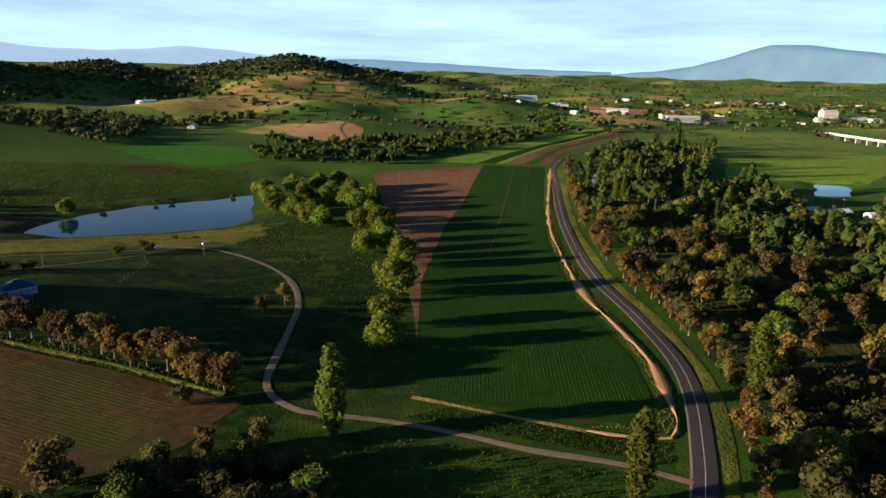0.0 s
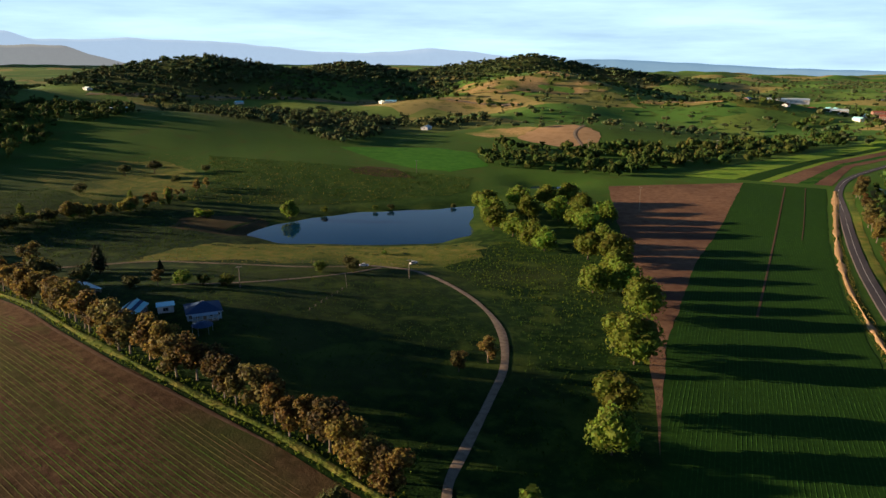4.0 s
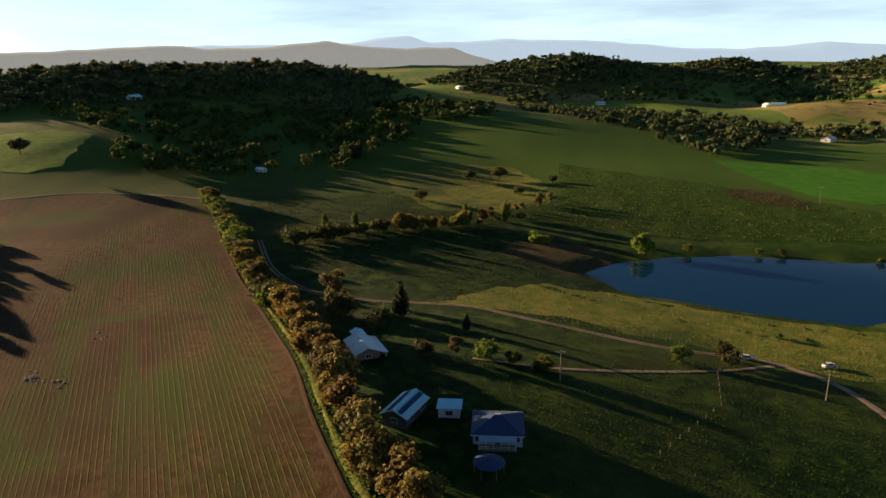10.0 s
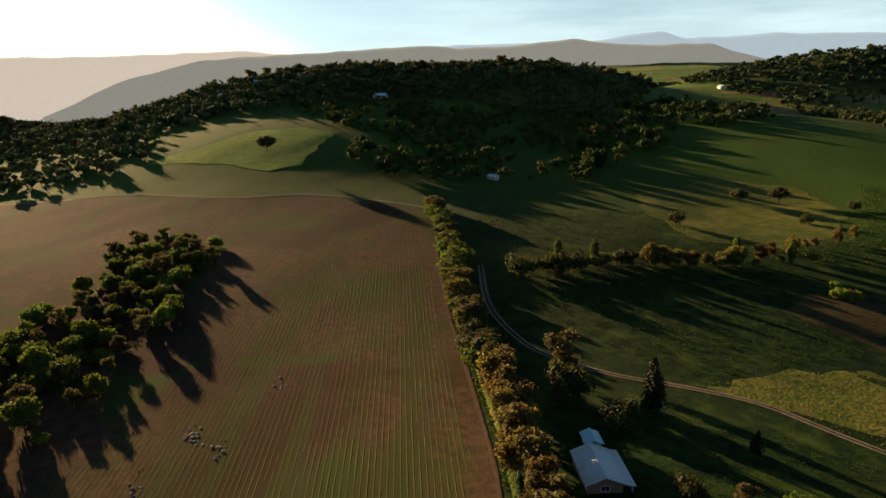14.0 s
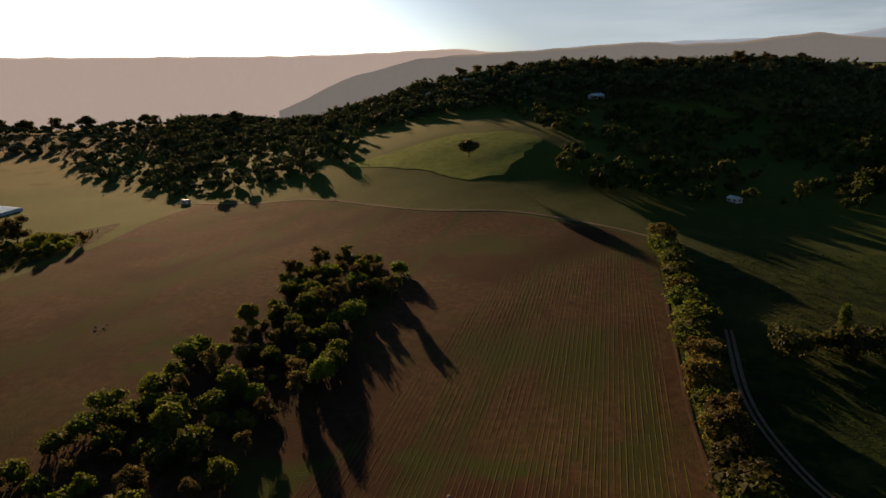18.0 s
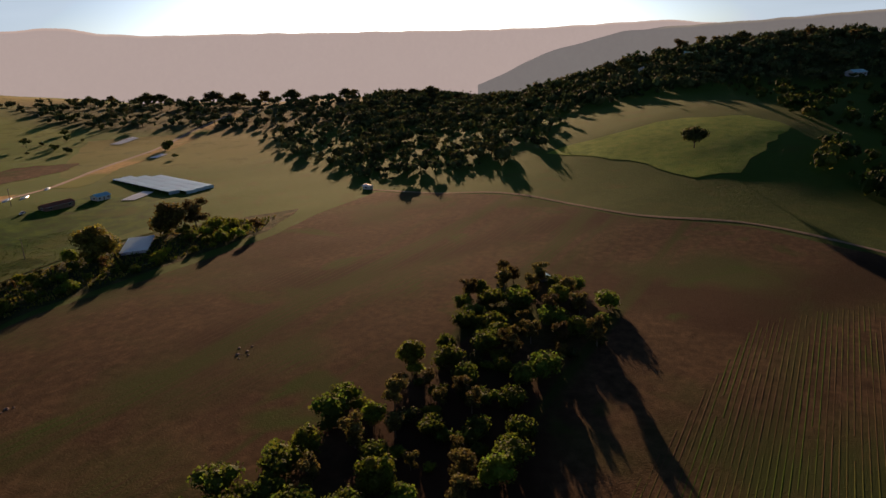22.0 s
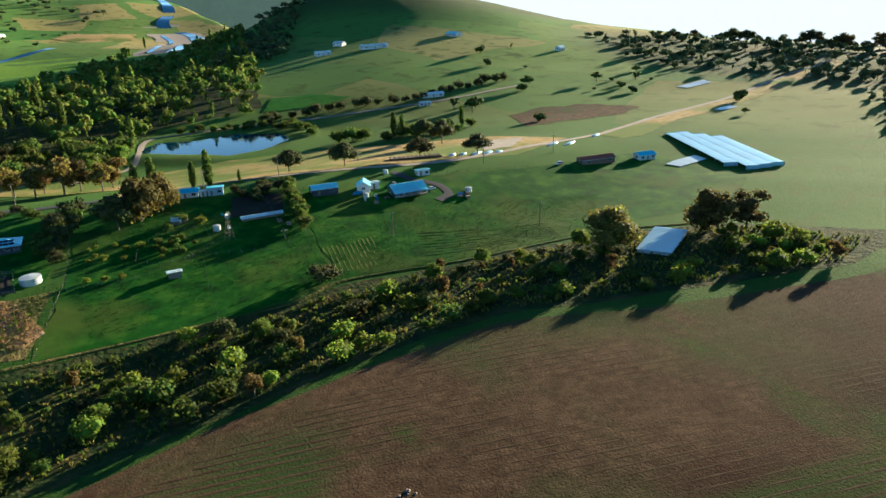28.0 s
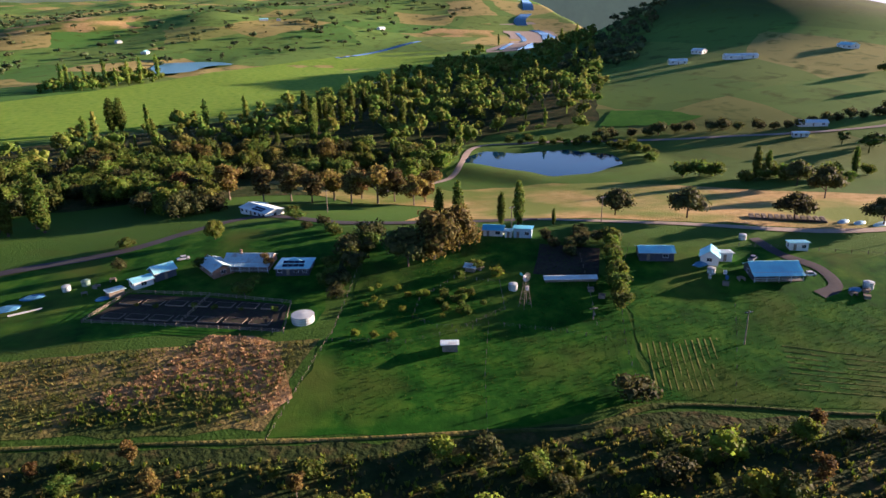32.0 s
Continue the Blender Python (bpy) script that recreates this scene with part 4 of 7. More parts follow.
patch("dry_field", [(-360, -184), (-372, -205), (-396, -268), (-436, -268), (-476, -262), (-530, -215), (-575, -190), (-600, -150), (-545, -130), (-509, -139), (-449, -158), (-409, -175)], DRY, 0.08, "golden dry field beside the village road", "field", 8.0)
patch("house_lawn", [(-208, -110), (-262, -108), (-328, -104), (-340, -158), (-330, -196), (-275, -186), (-240, -168), (-205, -160)], LAWN, 0.06, "dark green house lawn", "lawn", 6.0)
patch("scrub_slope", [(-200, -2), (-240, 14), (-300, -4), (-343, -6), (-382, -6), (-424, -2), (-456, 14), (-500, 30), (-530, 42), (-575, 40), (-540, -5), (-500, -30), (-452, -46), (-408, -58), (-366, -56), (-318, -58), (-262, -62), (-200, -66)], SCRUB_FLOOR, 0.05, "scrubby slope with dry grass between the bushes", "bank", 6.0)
patch("river_flat", [(20, -420), (-168, -470), (-265, -560), (-400, -800), (-520, -1120), (-420, -1180), (-200, -980), (-60, -760), (60, -640)], LIME_GRASS, 0.25, "long bright green river flat", "field", 20.0, 4.0)

# darker ground cover inside the outlines of the two woods
patch("river_wood_floor", [(83, 118), (88, 182), (90, 247), (86, 300), (90, 352), (98, 442), (110, 540), (118, 620), (152, 690), (202, 760), (268, 790), (268, 700), (213, 560), (238, 480), (230, 430), (260, 400), (300, 380), (260, 260), (190, 180), (150, 100)], SCRUB_FLOOR, 0.05, "dark green-brown ground under the river wood", "ground", 10.0, 3.0)
patch("village_wood_floor", [(-62, -228), (-150, -238), (-243, -264), (-300, -270), (-366, -258), (-388, -300), (-396, -350), (-436, -398), (-520, -410), (-600, -640), (-560, -700), (-400, -700), (-270, -520), (-170, -440), (0, -400)], SCRUB_FLOOR, 0.12, "dark green-brown ground under the village wood", "ground", 14.0, 3.0)
patch("roadside_bank", [(-296, -300), (-318, -275), (-340, -240), (-365, -230), (-388, -214), (-397, -255), (-374, -286), (-338, -292), (-308, -316)], DRY, 0.2, "dry golden bank behind the roadside gums", "bank", 6.0)

# ---- roads and tracks ----
RIVER_BED = [(-572, -1085), (-579, -1121), (-628, -1190), (-670, -1320), (-690, -1523), (-765, -1536), (-782, -1426), (-765, -1306), (-700, -1150), (-656, -1060)]
RIVER_GAP = RIVER_BED + [(-600, -950), (-520, -960)]
ROAD = [(30, 60), (46, 100), (59, 134), (65, 152), (73, 182), (76, 210), (74, 247), (69, 295), (70, 352), (77, 442), (89, 545), (98, 622), (120, 694), (165, 776), (222, 880)]
strip("road", ROAD, 5.6, ASPHALT, 0.16, "grey asphalt country road curving past the crop field", "road")
strip("centre_line", ROAD, 0.17, LINE, 0.20, "thin continuous white line down the middle of the road", "road marking", crown=0.0)
strip("gravel_shoulder", ROAD[:12], 0.7, GRAVEL, 0.10, "narrow gravel shoulder of the road", "verge", shift=-3.0, wobble=0.25, crown=0.0)
strip("verge", ROAD[:12], 4.2, MEADOW, 0.08, "mown yellow-green road verge", "verge", shift=5.7, wobble=0.5)
strip("dry_bank", [(38, 161), (52, 158), (59, 158), (63, 166), (65, 180), (67, 205), (64, 235), (59, 274), (61, 364), (66, 420), (74, 481), (96, 622)], 2.2, SAND, 0.14, "strip of dry golden grass along the field's edge", "verge", wobble=2.2, crown=0.35)
strip("dry_bank_south", [(-8, 178), (0, 175), (18, 168), (38, 161)], 1.6, DRY, 0.14, "thin strip of dry grass at the field's end", "verge", wobble=0.8)
TRACK = [(60, 138), (43, 146), (23, 151), (3, 159), (-14, 164), (-26, 166), (-37, 168), (-47, 176), (-51, 186), (-52, 202), (-53, 227), (-55, 251), (-64, 280), (-80, 307), (-101, 330), (-122, 345), (-144, 346), (-165, 330), (-188, 321), (-213, 314), (-232, 309), (-247, 297), (-260, 283), (-280, 273), (-300, 272), (-330, 278), (-374, 296)]
strip("farm_track", TRACK[:17], 2.5, DIRT, 0.13, "pale winding dirt track through the paddock", "track", wobble=0.35)
for side in (-1, 1):
    strip("wheel_rut", TRACK[16:], 0.9, DIRT, 0.12, "pale wheel rut of a grassy farm track", "track", shift=side * 0.85, wobble=0.7)
strip("house_track", [(-138, 344), (-147, 322), (-159, 300), (-172, 280), (-190, 266)], 1.8, DIRT, 0.12, "pale driveway behind the farmhouse", "track", wobble=0.5)
strip("field_track", [(x - 1.5, y - 6.0) for x, y in HEDGE[1:9]], 1.1, EARTH, 0.14, "bare earth track along the hedge of gums", "track", wobble=0.6)
strip("weedy_verge", [(x, y - 3.0) for x, y in HEDGE], 2.3, MEADOW, 0.16, "yellow-green weeds along the foot of the gum hedge", "verge", wobble=0.9, crown=0.35)
strip("scrub_edge", [(-205, -66), (-262, -63), (-318, -59), (-367, -57), (-391, -56), (-406, -60), (-425, -57), (-453, -47), (-500, -32), (-540, -8)], 1.3, STUBBLE, 0.16, "dry golden grass path along the top of the scrub", "track", wobble=0.9, crown=0.2)
strip("hill_track", [(-620, 66), (-600, 110), (-590, 150), (-548, 207), (-535, 257), (-502, 299), (-470, 322)], 2.2, DIRT, 0.12, "pale track round the top of the tilled field", "track", wobble=0.5, crown=0.02)
VILLAGE_ROAD = [(-180, -150), (-220, -167), (-258, -176), (-280, -192), (-305, -206), (-335, -186), (-367, -178), (-409, -171), (-449, -154), (-509, -137), (-575, -143), (-622, -148), (-670, -160), (-723, -171), (-800, -180), (-870, -195), (-950, -208), (-1015, -216)]
strip("village_road", VILLAGE_ROAD[:8], 5.0, ASPHALT, 0.2, "narrow sealed village road", "road")
strip("village_lane", VILLAGE_ROAD[7:], 4.0, GRAVEL, 0.2, "pale gravel lane past the farm sheds", "road", wobble=0.2)
strip("lane_bank", VILLAGE_ROAD[11:], 16.0, DRY, 0.12, "sunlit dry grass beside the hill lane", "verge", shift=9.0, wobble=0.9)
patch("turned_field", [(-612, -199), (-635, -243), (-674, -250), (-711, -231), (-725, -203), (-688, -190)], SOIL, 0.14, "purplish brown turned field on the hillside", "field", 8.0, 3.0)
patch("gravel_yard", [(-537, -146), (-556, -147), (-584, -170), (-566, -178), (-545, -160)], GRAVEL, 0.14, "pale gravel yard beside the lane", "yard", 6.0, 2.0)
for x, y, a, b in [(-834, -235, 20, 6), (-761, -156, 11, 4), (-612, -78, 13, 5)]:
    patch("sheeted_mound", [(x - a, y - b), (x + a, y - b * 0.6), (x + a * 0.9, y + b), (x - a * 0.8, y + b * 0.8)], PALE_SHEET, 0.4, "low mound under a pale plastic sheet", "mound", 6.0, 1.0, kind="")
strip("farmhouse_drive", [(-474, -134), (-476, -122), (-483, -112), (-482, -102), (-474, -98)], 4.0, ASPHALT, 0.16, "dark sealed drive curving to the farmhouse", "drive", step=2.0)
strip("river_road", [(-355, -270), (-395, -300), (-420, -365), (-455, -374), (-500, -366), (-560, -350), (-640, -330), (-720, -330)], 4.0, GRAVEL, 0.3, "pale road along the foot of the hill", "road", wobble=0.2)
patch("river_gravel", RIVER_BED, GRAVEL, 0.6, "wide pale gravel bed of the far river", "river", 20.0, 5.0)
strip("river_water", [(-630, -1075), (-690, -1180), (-742, -1300), (-758, -1420), (-738, -1530), (-800, -1700), (-860, -2000)], 24, WATER, 1.0, "shining braid of the far river", "water", step=20.0, wobble=0.8, crown=0.0)
strip("river_braid", [(-600, -1110), (-640, -1190), (-690, -1300), (-705, -1420)], 9, WATER, 1.0, "thin shining side channel of the far river", "water", step=20.0, wobble=0.8, crown=0.0)
strip("far_canal", [(-330, -1080), (-400, -1160), (-480, -1250)], 12, WATER, 0.8, "thin shining water channel across the flat", "water", step=20.0, crown=0.0)
for name, line, wide in (("crop_wheel_track", [(64, 630), (47, 508), (33, 408), (22, 330)], 0.9), ("crop_furrow", [(78, 632), (63, 522), (56, 475)], 0.5)):
    strip(name, line, wide, EARTH, 0.16, "thin bare line through the green crop", "track", wobble=0.2, crown=0.02)
patch("green_knoll", [(-515, -398), (-536, -430), (-566, -420), (-590, -392), (-562, -382)], BRIGHT, 0.35, "bright green knoll behind the village pond", "field", 8.0, 2.0)
strip("sand_track", [(-128, 930), (-132, 880), (-122, 840), (-105, 800), (-60, 770), (0, 740)], 3.5, DIRT, 0.35, "pale track up the sandy hill", "track")
strip("far_dry_bank", [(-960, 985), (-849, 1048), (-720, 1122), (-600, 1192), (-510, 1255), (-420, 1232), (-351, 1222), (-270, 1212)], 30.0, DRY, 0.55, "golden dry grass along the far hill road", "verge", step=8.0, wobble=1.2)
strip("far_hill_road", [(-960, 985), (-849, 1048), (-720, 1122), (-600, 1192), (-510, 1255), (-420, 1232), (-351, 1222), (-270, 1212)], 6.0, DIRT, 0.75, "pale road along the far rise", "road", step=8.0)

# ---- trees, space by space ----
rng = np.random.RandomState(11)
for x, y, h in [(-19, 212, 13), (-20, 232, 13), (-18, 268, 17), (-24, 283, 12), (-18, 312, 15), (-20, 328, 13), (-28, 345, 14), (-40, 340, 13), (-33, 366, 15), (-36, 392, 17), (-50, 400, 15), (-44, 418, 16), (-58, 455, 17),
                (-74, 410, 14), (-84, 422, 16), (-80, 486, 17), (-66, 470, 16), (-98, 440, 15), (-113, 452, 16), (-118, 470, 17), (-132, 500, 17), (-112, 512, 17), (-96, 525, 16), (-82, 535, 16), (-70, 510, 15), (-100, 490, 16), (-52, 490, 15), (-124, 486, 15)]:
    plant("willow_tree", x, y, h, "rounded yellow-green willow beside the bare field", "tree", "willows along the creek", rng=rng)
line = smooth_line(HEDGE, 5.4)
for k, (x, y) in enumerate(line):
    near = x > -262
    kind = ("bronze_gum_tree" if rng.rand() < 0.5 else "gum_tree") if near else ("gum_tree", "bushy_tree", "golden_gum_tree", "olive_tree")[rng.randint(4)]
    plant(kind, x + rng.uniform(-1.8, 1.8), y + rng.uniform(-1.8, 1.8), rng.uniform(11, 15.5) if near else rng.uniform(6, 10), "tall olive-brown gum tree in the field hedge" if near else "low bushy gum in the field hedge",
          "tree", "hedge of gums", 1.0 if near else 1.35, rng, "gum_tree")
for x, y, h in [(-27, 156, 24), (43, 131, 22), (90, 180, 24), (96, 192, 18)]:
    plant("poplar_tree", x, y, h, "tall narrow green poplar", "tree", rng=rng, wide=1.15)
for x, y, h, kind, label in [
        (-60, 250, 9, "bronze_gum_tree", "brown bushy gum beside the dirt track"), (-66, 240, 7, "gum_tree", "low gum beside the dirt track"), (-82, 128, 15, "gum_tree", "dark gum at the field corner"), (-66, 126, 9, "bushy_tree", "bushy tree at the field corner"),
        (-56, 148, 7, "gum_tree", "small gum by the field"), (-43, 149, 9, "gum_tree", "small gum by the track"), (-28, 132, 8, "bushy_tree", "bushy green tree by the track"), (-36, 140, 7, "olive_tree", "dark bush by the track"),
        (-70, 170, 6, "olive_tree", "dark bush under the hedge"), (-62, 188, 6, "bushy_tree", "bush beside the hedge"), (-245, 441, 12, "willow_tree", "bright willow at the pond's shore"), (-232, 462, 5, "shrub", "green bush at the pond's shore"),
        (-205, 484, 4, "shrub", "bush at the pond's shore"), (-196, 490, 4.5, "olive_tree", "dark bush at the pond's shore"), (-158, 512, 4, "olive_tree", "dark bush at the pond's shore"),
        (-245, 284, 11, "pine_tree", "dark conifer by the white-roofed house"), (-236, 277, 12, "pine_tree", "dark conifer by the white-roofed house"), (-211, 284, 6, "pine_tree", "small dark conifer on the meadow"),
        (-263, 268, 14, "gum_tree", "large gum behind the white-roofed house"), (-250, 262, 11, "olive_tree", "dark tree behind the white-roofed house"), (-232, 264, 8, "olive_tree", "dark tree behind the white-roofed house"),
        (-157, 322, 6, "bushy_tree", "round bush beside the driveway"), (-150, 336, 7, "olive_tree", "broad dark bush beside the driveway"), (-146, 332, 6, "olive_tree", "broad dark bush beside the driveway"),
        (-193, 262, 7, "gum_tree", "grey-brown bush behind the farmhouse"), (-188, 270, 7, "bushy_tree", "green bush behind the farmhouse"), (-180, 272, 5, "shrub", "bush behind the farmhouse"), (-172, 276, 6, "bushy_tree", "bush behind the farmhouse"),
        (-200, 256, 6, "olive_tree", "dark bush beside the white-roofed house"), (-149, 373, 3, "shrub", "small bush on the meadow"), (-292, 412, 6, "lime_shrub", "bright yellow-green bush below the mound"), (-287, 415, 6, "lime_shrub", "bright yellow-green bush below the mound"), (-300, 420, 5, "lime_shrub", "bright yellow-green bush below the mound"),
        (-422, 522, 11, "paddock_tree", "round tree on the sunlit mound"), (-432, 500, 10, "paddock_tree", "round tree on the sunlit mound"), (-438, 505, 8, "paddock_tree", "round tree on the sunlit mound"), (-404, 428, 9, "olive_tree", "tree below the mound"), (-380, 497, 7, "olive_tree", "tree beside the mound"), (-385, 540, 7, "olive_tree", "tree beside the mound")]:
    plant(kind, x, y, h, label, "bush" if "bush" in label.split() else "tree", rng=rng)
for a, b, n, kind, tall in [((-355, 306), (-356, 373), 12, "olive_tree", (5, 12)), ((-352, 370), (-338, 409), 8, "golden_gum_tree", (6, 12)), ((-338, 409), (-346, 490), 10, "bronze_gum_tree", (5, 11)), ((-356, 350), (-330, 440), 9, "bushy_tree", (3, 7))]:
    for k in range(n):
        f = k / (n - 1)
        plant(kind, a[0] + (b[0] - a[0]) * f + rng.uniform(-3, 3), a[1] + (b[1] - a[1]) * f + rng.uniform(-3, 3), rng.uniform(*tall), "tree in the line across the western paddock", "tree", "tree line across the paddock", rng=rng)
for x, y in [(-345, 412), (-366, 330), (-360, 345), (-332, 432)]:
    plant("poplar_tree", x, y, 11, "young narrow poplar in the tree line", "tree", rng=rng, wide=1.4)
for x, y in scatter([(-94, 130), (-70, 142), (-45, 150), (-22, 140), (-20, 124), (-60, 116), (-95, 118)], 20, rng, 5.0):
    plant(("gum_tree", "olive_tree", "bushy_tree", "olive_tree")[rng.randint(4)], x, y, rng.uniform(5, 9), "dark tree in the clump at the field corner", "tree", "field corner clump", rng=rng)
for x, y in scatter([(78, 138), (88, 160), (96, 180), (150, 200), (190, 180), (150, 105), (110, 100), (80, 112)], 44, rng, 7.0):
    plant(("gum_tree", "golden_gum_tree", "bushy_tree", "bronze_gum_tree", "olive_tree")[rng.randint(5)], x, y, rng.uniform(6, 13), "leafy tree in the near corner of the river wood", "tree", "river wood", rng=rng)
# belt of trees inside the tilled field
BELT = [(-235, 88), (-300, 100), (-360, 120), (-400, 138), (-440, 145), (-470, 158), (-465, 182), (-430, 200), (-405, 180), (-350, 168), (-300, 146), (-240, 118)]
for x, y in scatter(BELT, 120, rng, 6.5):
    kind = ("willow_tree", "bushy_tree", "gum_tree", "bushy_tree", "gum_tree")[rng.randint(5)]
    plant(kind, x, y, rng.uniform(4.5, 9), "bushy green tree in the belt between the tilled fields", "tree", "tree belt", rng=rng)
for x, y in scatter(BELT, 80, rng, 4.0):
    plant(("shrub", "olive_tree", "lime_shrub")[rng.randint(3)], x, y, rng.uniform(2.0, 4.5), "low bush under the trees of the belt", "shrub", "belt bushes", 1.3, rng, "bush")
# river wood beside the road
RIVER_WOOD = [(80, 118), (86, 182), (88, 247), (84, 300), (88, 352), (96, 442), (108, 540), (116, 620), (150, 690), (200, 760), (270, 800), (270, 700), (215, 560), (240, 480), (230, 430), (260, 400), (300, 380), (260, 260), (190, 180), (150, 110)]


def dry_land(x, y):
    return np.min([shore(x, y, c) for _, c in WATERS], axis=0) > 3


NEAR_RIVER = [(82, 118), (87, 182), (89, 247), (85, 300), (90, 352), (98, 420), (130, 420), (150, 330), (190, 260), (190, 180), (150, 110)]
for x, y in scatter(NEAR_RIVER, 150, rng, 7.0, dry_land):
    kind = ("gum_tree", "golden_gum_tree", "bushy_tree", "olive_tree", "shrub", "willow_tree", "bronze_gum_tree")[rng.randint(7)]
    plant(kind, x, y, rng.uniform(2.5, 4.5) if kind == "shrub" else rng.uniform(6, 15), "leafy tree in the wood between road and river", "tree", "river wood", rng=rng)
road_side = smooth_line(ROAD, 8.0)
for k, (x, y) in enumerate(road_side):
    if 110 < y < 640 and rng.rand() < 0.85:
        plant("bronze_gum_tree" if rng.rand() < 0.5 else "gum_tree", x + rng.uniform(10.5, 16), y + rng.uniform(-3, 3), rng.uniform(6, 13), "sunlit brown-leaved tree at the edge of the road", "tree", "roadside trees", 1.0, rng, "roadside_tree")
wood("river_woodland", scatter(RIVER_WOOD, 300, rng, 9.5, lambda x, y: dry_land(x, y) & (shore(x, y, NEAR_RIVER) > 2)), (7, 19), FOREST_LEAF, "dense mixed green and brown woodland along the river", ("bush", "willow", "gum", "paddock", "poplar", "bush"), 130)
for x, y, h in [(118, 470, 20), (126, 480, 19), (112, 500, 20), (150, 560, 22), (160, 566, 20), (140, 520, 20), (175, 420, 22), (200, 350, 20), (165, 300, 18), (225, 520, 18)]:
    plant("poplar_tree", x, y, h, "tall narrow poplar in the river wood", "tree", "river poplars", rng=rng)
EAST_WOOD = [(310, 380), (420, 560), (620, 760), (900, 1000), (900, 300), (500, 100), (260, 60), (180, 60), (200, 170), (270, 260)]
wood("eastern_woodland", scatter(EAST_WOOD, 620, rng, 11.0), (9, 16), FOREST_LEAF, "mixed woodland on the river flat", detail=60)
# scrub below the village
SCRUB = [(-205, -6), (-240, 8), (-300, -8), (-343, -10), (-382, -10), (-424, -6), (-456, 10), (-500, 26), (-530, 38), (-560, 34), (-538, 0), (-500, -26), (-452, -42), (-408, -54), (-366, -52), (-318, -54), (-262, -58), (-205, -62)]
for x, y in scatter(SCRUB, 270, rng, 3.9, lambda x, y: np.hypot(x + 503, y + 6) > 20):
    kind = ("shrub", "lime_shrub", "bushy_tree", "lime_shrub", "willow_tree", "olive_tree", "bronze_gum_tree")[rng.randint(7)]
    plant(kind, x, y, 1.5 + 5.5 * rng.rand() ** 1.7, "wild green shrub on the scrubby slope", "shrub", "scrub below the village", rng=rng, wide=1.1, name="shrub" if "shrub" in kind else "bush")
# village trees
for x, y, h, w, kind, label in [
        (-366, -139, 18, 1.0, "golden_gum_tree", "huge dark tree beside the village houses"), (-375, -145, 16, 0.9, "golden_gum_tree", "large dark tree beside the village houses"), (-357, -136, 14, 1.0, "paddock_tree", "large dark tree beside the village houses"),
        (-440, -172, 11, 1.15, "paddock_tree", "round paddock tree in the dry field"), (-463, -160, 12, 1.1, "paddock_tree", "round paddock tree in the dry field"), (-500, -151, 11, 1.15, "paddock_tree", "round tree beside stacked timber"), (-528, -141, 11, 1.2, "paddock_tree", "round tree beside the lane"),
        (-542, -192, 15, 0.9, "paddock_tree", "tall spreading tree in the dry field"), (-548, -220, 13, 0.9, "paddock_tree", "tall spreading tree by the dry field"), (-489, -17, 15, 1.25, "golden_gum_tree", "big spreading golden-brown gum by the white shed"),
        (-650, 250, 13, 1.0, "paddock_tree", "lone tree in the watered paddock"), (-527, -6, 16, 1.1, "golden_gum_tree", "big gum behind the white shed"), (-537, 2, 15, 1.2, "gum_tree", "big gum behind the white shed"), (-404, -63, 7, 1.4, "olive_tree", "round dark bush at the paddock's edge"), (-290, -178, 8, 0.9, "willow_tree", "small yellow-leaved tree on the lawn"),
        (-312, -146, 6, 1.0, "bronze_gum_tree", "russet tree beside the verandah"), (-338, -150, 8, 1.2, "olive_tree", "dark tree on the garden boundary"), (-340, -140, 7, 1.2, "olive_tree", "dark tree on the garden boundary"), (-336, -130, 7, 1.2, "pine_tree", "dark conifer on the garden boundary"), (-334, -120, 5, 1.2, "olive_tree", "dark bush on the garden boundary"),
        (-346, -162, 8, 1.2, "olive_tree", "dark tree beside the road"), (-262, -158, 5, 1.0, "olive_tree", "dark bush by the shed"), (-378, -128, 4, 1.0, "shrub", "small green bush in the garden"), (-383, -122, 4, 1.1, "lime_shrub", "bright yellow-green bush in the garden"), (-372, -124, 3, 1.0, "shrub", "small green bush in the garden")]:
    plant(kind, x, y, h, label, "bush" if "bush" in label.split() else "tree", rng=rng, wide=w)
LAWN_EDGE = [(-247, -239), (-259, -227), (-273, -217), (-282, -228), (-274, -279), (-261, -282), (-248, -280), (-240, -271)]
SHRUBS = [(-315, -210), (-319, -197), (-324, -181), (-328, -185), (-331, -175), (-334, -169), (-338, -162), (-341, -155), (-344, -151), (-346, -157), (-336, -148), (-333, -142), (-334, -134), (-336, -127), (-338, -144), (-331, -130), (-291, -153), (-310, -138), (-305, -129), (-259, -180)]
for x, y in scatter(LAWN_EDGE, 26, rng, 6.0):
    kind = ("bushy_tree", "olive_tree", "paddock_tree", "golden_gum_tree", "willow_tree")[rng.randint(5)]
    plant(kind, x, y, rng.uniform(8, 13), "dark leafy tree at the edge of the village lawn", "tree", "lawn edge trees", rng=rng)
for x, y in SHRUBS:
    kind = ("olive_tree", "olive_tree", "shrub", "bushy_tree")[rng.randint(4)]
    plant(kind, x + rng.uniform(-1.5, 1.5), y + rng.uniform(-1.5, 1.5), rng.uniform(3, 6), "dark garden bush between the house and the road", "bush", "dark garden bushes", rng=rng, wide=1.3, name="shrub" if kind == "shrub" else "bush")
for k in range(9):
    plant("willow_tree" if k % 2 else "bushy_tree", -425 + k * 1.4, -138 + k * 4.9, rng.uniform(5, 7), "tall hedge bush between the gardens", "hedge", "garden hedge", rng=rng)
